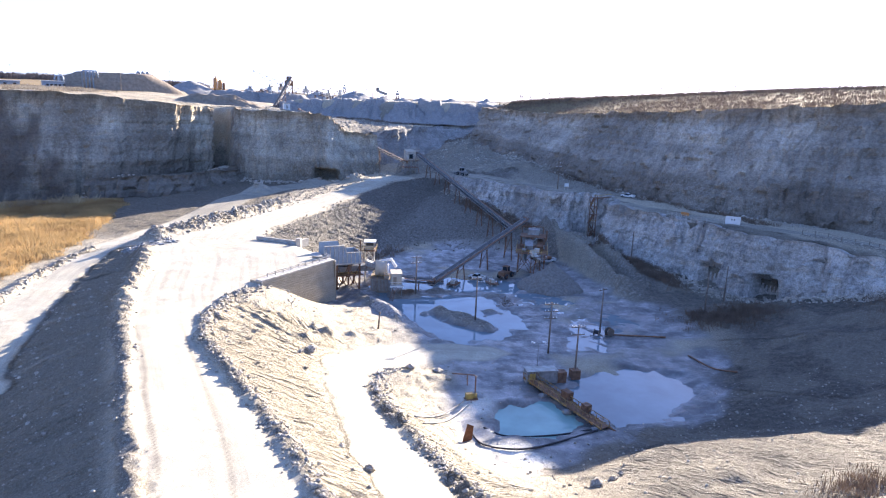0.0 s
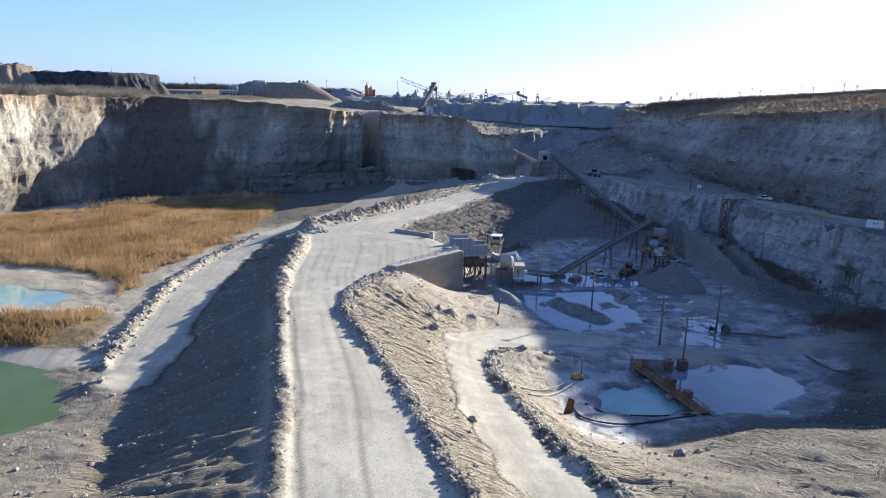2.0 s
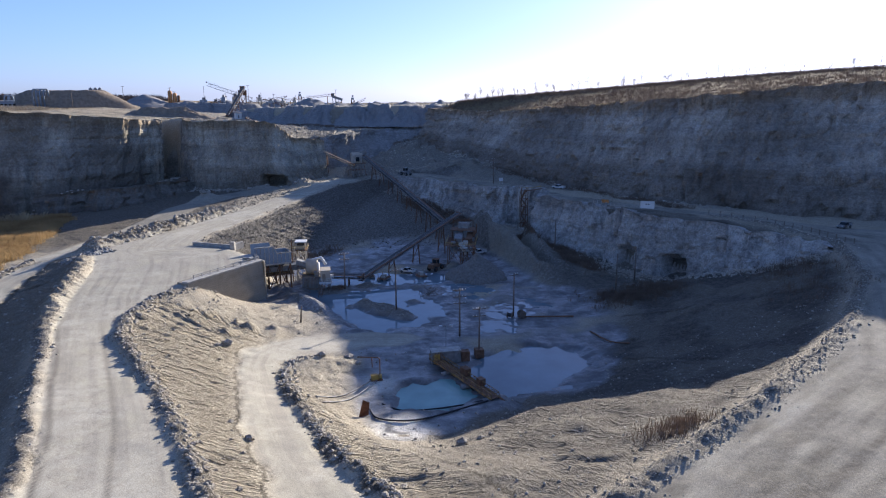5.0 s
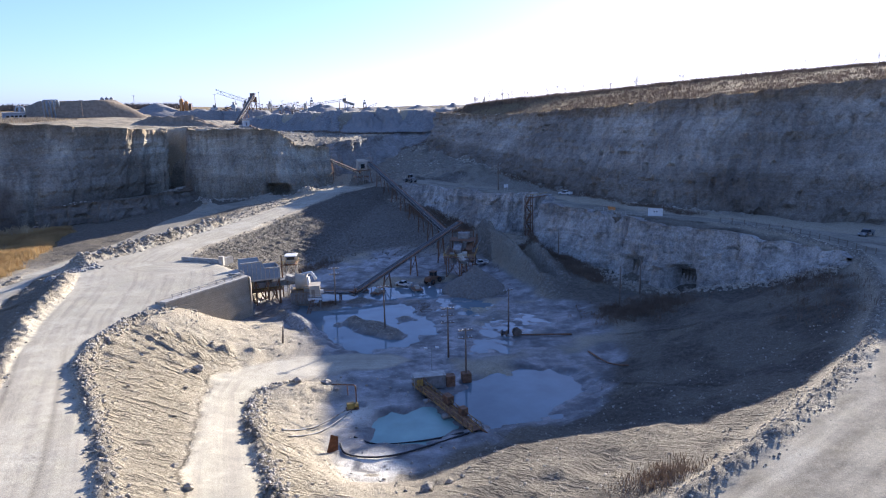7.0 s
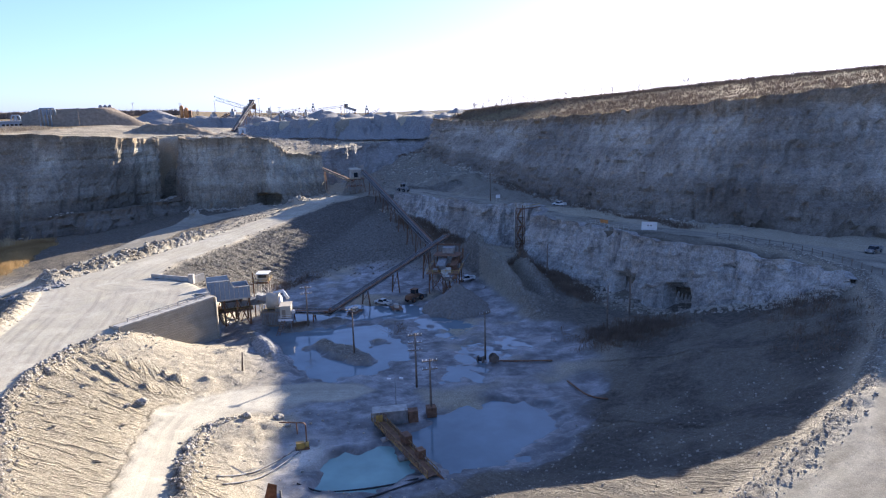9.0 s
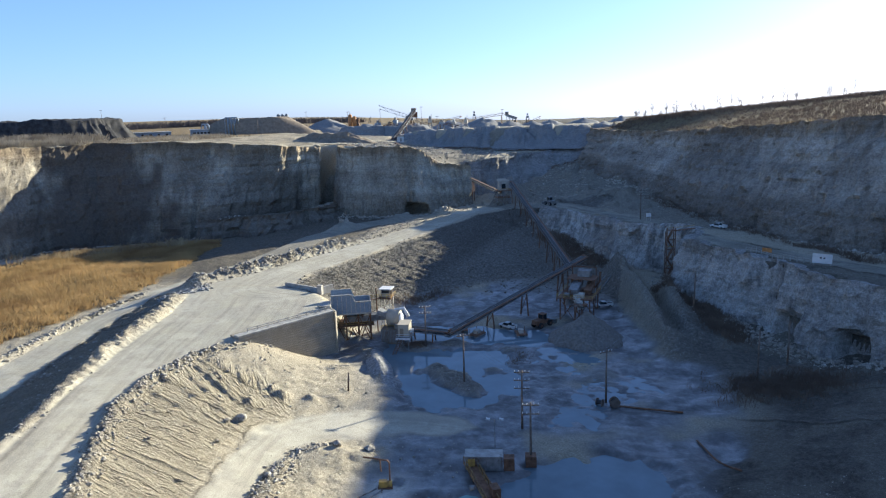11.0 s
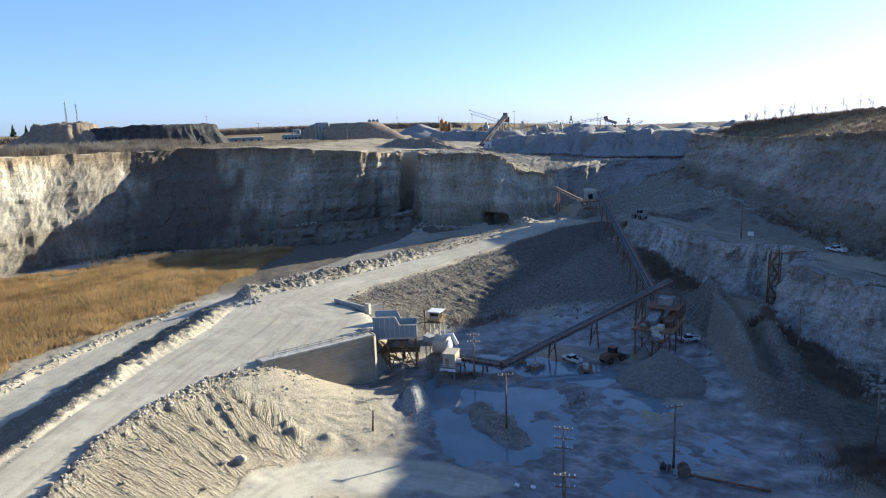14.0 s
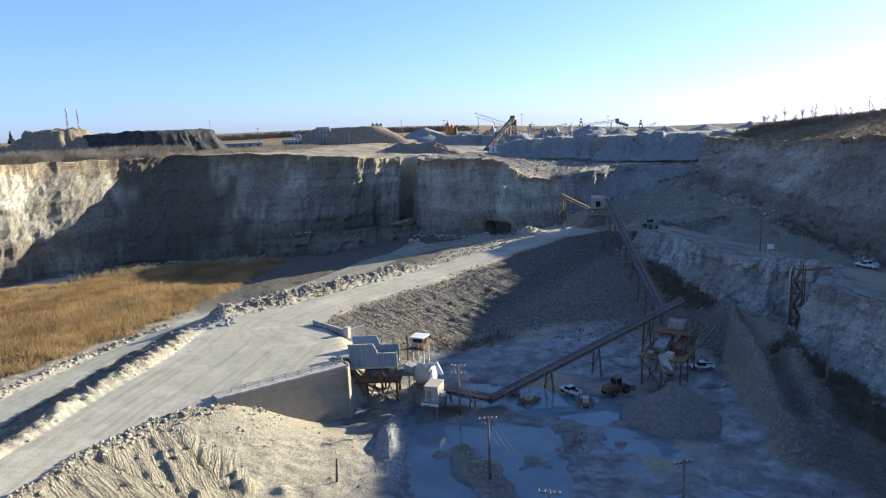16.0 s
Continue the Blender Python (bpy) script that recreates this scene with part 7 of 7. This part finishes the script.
# single boulders that stand out
for x, y, s in ((19.4, 81.4, 2.6), (22.2, 84.5, 1.6), (24.0, 87.5, 1.2), (-9.4, 75.3, 1.9), (-28.0, 126.0, 2.4), (-29.5, 123.6, 1.6), (-8.5, 125.2, 2.2), (-3.2, 127.0, 2.6), (-1.0, 125.0, 1.5), (-27, 117, 0.9), (-33, 108, 0.8), (-40, 137, 0.9), (-36, 131, 0.8),
                (-31, 141, 1.0), (-14, 82, 1.3), (-95, 309.5, 3.2), (-93.5, 312.5, 2.6), (-57, 336, 3.4), (-64, 333, 2.8), (-71, 333, 2.6), (-53, 338, 3.0), (-79, 328, 2.4), (-54, 60.5, 1.6), (-57, 62, 1.3), (-79, 84, 2.0), (-82, 83, 1.5)):
    vs, fs = ROCKS[rng.randrange(len(ROCKS))]
    me = bpy.data.meshes.new("boulder")
    me.from_pydata((vs * (s, s * 0.8, s * 0.9)).tolist(), [], fs.tolist())
    me.materials.append(STONE)
    ob = new("boulder", me)
    ob.matrix_world = pose(x, y, height(x, y) + s * 0.16, 0, 0, rng.random() * 360)
    tagged(ob, "large pale limestone boulder half sunk in rubble", "boulder", "boulders")


def tufts(name, places, blades, h, spread_r, width, material, label, category="plants"):
    """Bundles of upright blades, each bent a little, as one sheet of stuff."""
    P = np.array(places)
    n = len(P)
    r = np.random.RandomState(len(name) + n)
    X = np.repeat(P[:, 0], blades) + r.normal(0, spread_r, n * blades)
    Y = np.repeat(P[:, 1], blades) + r.normal(0, spread_r, n * blades)
    Z = np.repeat(P[:, 2], blades) - 0.1
    H = h * np.repeat(P[:, 3], blades) * (0.6 + 0.6 * r.rand(n * blades))
    A = r.rand(n * blades) * 6.283
    lean = H * 0.25 * r.normal(0, 1, n * blades)
    dx, dy = np.cos(A) * width / 2, np.sin(A) * width / 2
    V = np.stack([np.stack([X - dx, Y - dy, Z], -1), np.stack([X + dx, Y + dy, Z], -1), np.stack([X + dx * 0.9 + lean * 0.4, Y + dy * 0.9 + lean * 0.2, Z + H * 0.6], -1), np.stack([X + lean, Y + lean * 0.5, Z + H], -1)], 1).reshape(-1, 3)
    F = np.arange(len(V)).reshape(-1, 4)
    return stuff_mesh(name, V, F, material, label, category)


def grown(count, x0, x1, y0, y1, mask, least=0.5, patch=14.0, seed=3):
    xs, ys = np.array([x0 + (x1 - x0) * rng.random() for _ in range(count)]), np.array([y0 + (y1 - y0) * rng.random() for _ in range(count)])
    i, j = np.clip(np.searchsorted(gx, xs) - 1, 0, len(gx) - 2), np.clip(np.searchsorted(gy, ys) - 1, 0, len(gy) - 2)
    k = mask[j, i] * (0.75 + 0.35 * fbm(xs / patch, ys / patch, seed, 3))
    return [(x, y, z, 0.7 + 0.5 * q) for x, y, z, q in zip(xs, ys, GZ[j, i], k) if q > least * (0.6 + 0.8 * rng.random())]


tufts("reed_bed", grown(60000, -262, -104, 90, 305, LANES["marsh"]), 7, 1.7, 0.55, 0.11, REED, "dense golden dry reeds in the wet hollow")
RIM_R = LANES["up_r"] * (np.abs(GY - 330) < 220)
LIP_R = RIM_R * (1 - smooth(5, 11, along(UPPER_RIM, GX, GY)[0]))
tufts("rim_grass", grown(60000, -10, 270, 150, 470, LIP_R, 0.3), 5, 0.75, 0.4, 0.12, STRAW, "dry straw-coloured grass above the eastern wall")
tufts("hill_scrub", grown(26000, -10, 270, 150, 470, RIM_R, 0.3, 22.0, 9), 7, 1.1, 0.5, 0.14, BUSH, "low brown leafless scrub covering the eastern hill")
tufts("rim_weeds", grown(6000, -360, -222, 250, 440, LANES["up_l"], 0.6, 9.0, 5), 6, 1.6, 0.5, 0.12, WEED, "tall pale weeds along the western rim")


def near_line(line, count, off, wide, scale):
    out = []
    for _ in range(count):
        k = rng.random() * (len(line) - 1)
        i = int(k)
        p, q = line[i], line[i + 1]
        u = k - i
        x, y = p[0] + (q[0] - p[0]) * u + rng.gauss(off, wide), p[1] + (q[1] - p[1]) * u + rng.gauss(0, wide)
        out.append((x, y, height(x, y), scale * (0.6 + 0.7 * rng.random())))
    return out


tufts("dead_brush", near_line([(54, 238), (56, 228), (60, 213), (65, 197)], 1100, -1, 2.2, 1.25) + near_line([(62, 170), (70, 168), (78, 172)], 700, 0, 4, 1) + near_line([(98, 128), (105, 150), (104, 165)], 260, -2, 4, 1) + near_line([(43, 70), (50, 75)], 130, 0, 1.6, 0.7)
      + near_line([(-30, 218), (-18, 236)], 160, -3, 2, 0.9) + near_line([(2, 300), (14, 284), (26, 269)], 800, 0, 2.6, 1.2) + near_line([(47, 240), (49, 228)], 260, 0, 1.8, 1.2) + near_line([(42, 330), (60, 290), (85, 240), (100, 220)], 500, -1, 2, 1) + near_line([(-86, 436), (-60, 428), (-30, 426), (4, 426)], 420, 0, 3, 1) + near_line([(-20, 410), (4, 416)], 160, 0, 3, 1) + near_line([(-16.5, 183), (-13, 185)], 60, 0, 1.0, 0.7) + near_line([(12, 176), (14, 186)], 40, 0, 1.2, 0.5), 12, 1.2, 0.6, 0.07, BUSH, "tangled brown leafless brush along the rock foot")
tufts("hill_brush", near_line([(18, 432), (58, 407), (121, 388), (174, 362), (236, 332)], 2600, 0, 5, 1), 8, 1.6, 0.7, 0.12, BUSH, "dark leafless brush on the hill crest")
tufts("far_treeline", near_line([(-760, 520), (-640, 640), (-520, 740), (-420, 800), (-330, 860)], 1300, 0, 8, 1), 14, 6.0, 2.2, 0.4, BARK, "distant leafless grey treeline on the horizon", "trees")
tufts("rim_shrubs", near_line([(-345, 290), (-318, 316), (-296, 338), (-274, 352)], 420, 0, 5, 1), 16, 4.6, 1.3, 0.12, WEED, "pale leafless shrubs in front of the dark mound")
tufts("rim_shrubs", near_line([(-262, 226), (-260, 262), (-255, 292), (-243, 316)], 520, -5, 4, 1), 14, 3.4, 1.2, 0.11, WEED, "tall pale dry weeds along the lip of the western wall")
tufts("marsh_shrubs", near_line([(-215, 245), (-190, 262), (-165, 288)], 240, 0, 4, 1), 10, 3.2, 0.8, 0.1, STRAW, "pale shrubs at the far edge of the reeds")


def bare_tree(seed, h):
    """A leafless young tree: trunk, limbs, fine twigs."""
    r = random.Random(seed)
    t = thing("bare_tree", "slender leafless tree on the hill crest", "tree", 0, 0, 0, 0, "bare trees on the crest")
    part("trunk", a_tube([(0, 0, -0.5), (r.gauss(0, 0.1), r.gauss(0, 0.1), h * 0.5), (r.gauss(0, 0.25), r.gauss(0, 0.25), h)], 0.11, 5, 0.03), BARK, t)
    bm = bmesh.new()
    for _ in range(14):
        z = h * (0.3 + 0.65 * r.random())
        a, l = r.random() * 6.283, h * 0.22 * (1.2 - z / h)
        q = Vector((math.cos(a) * l, math.sin(a) * l, z + l * 1.4))
        beam(bm, (0, 0, z), q, 0.06)
        for _ in range(3):
            b = a + r.gauss(0, 0.8)
            beam(bm, Vector((0, 0, z)).lerp(q, 0.5 + 0.4 * r.random()), q + Vector((math.cos(b), math.sin(b), 1.0)) * l * 0.6, 0.035)
    part("crown", bm, BARK, t, "fine bare twigs")
    return t


KINDS = [bare_tree(s, h) for s, h in ((1, 5.0), (2, 6.5), (3, 4.2), (4, 7.5))]
first = [True] * 4
for n in range(64):
    k = n / 63
    line = [(30, 426), (58, 408), (121, 390), (174, 364), (236, 334)]
    u = (k ** 0.85) * 3.999
    i = int(u)
    p, q = line[i], line[i + 1]
    x, y = p[0] + (q[0] - p[0]) * (u - i) + rng.gauss(0, 4), p[1] + (q[1] - p[1]) * (u - i) + rng.gauss(0, 5)
    s = n % 4
    m = pose(x, y, height(x, y), 0, 0, rng.random() * 360)
    if first[s]:
        KINDS[s].matrix_world = m
        first[s] = False
    else:
        copy_thing(KINDS[s], m)


def conifer(x, y, z, h):
    t = thing("conifer", "dark pointed conifer on the far rim", "tree", x, y, z, 0, "far conifers")
    part("trunk", a_tube([(0, 0, -1), (0, 0, h)], 0.25, 6, 0.05), BARK, t)
    bm = bmesh.new()
    r = random.Random(int(x))
    for _ in range(260):
        k = r.random()
        a, rad = r.random() * 6.283, (1 - k) * h * 0.26 * (0.7 + 0.5 * r.random())
        c = Vector((math.cos(a) * rad, math.sin(a) * rad, h * (0.12 + 0.86 * k)))
        beam(bm, Vector((0, 0, c.z + 0.4)), c, 0.5, 0.25)
    part("crown", bm, FIR, t)


for x, y, h in ((-486, 383, 11), (-482, 391, 10), (-500, 372, 9)):
    conifer(x, y, 56, h)
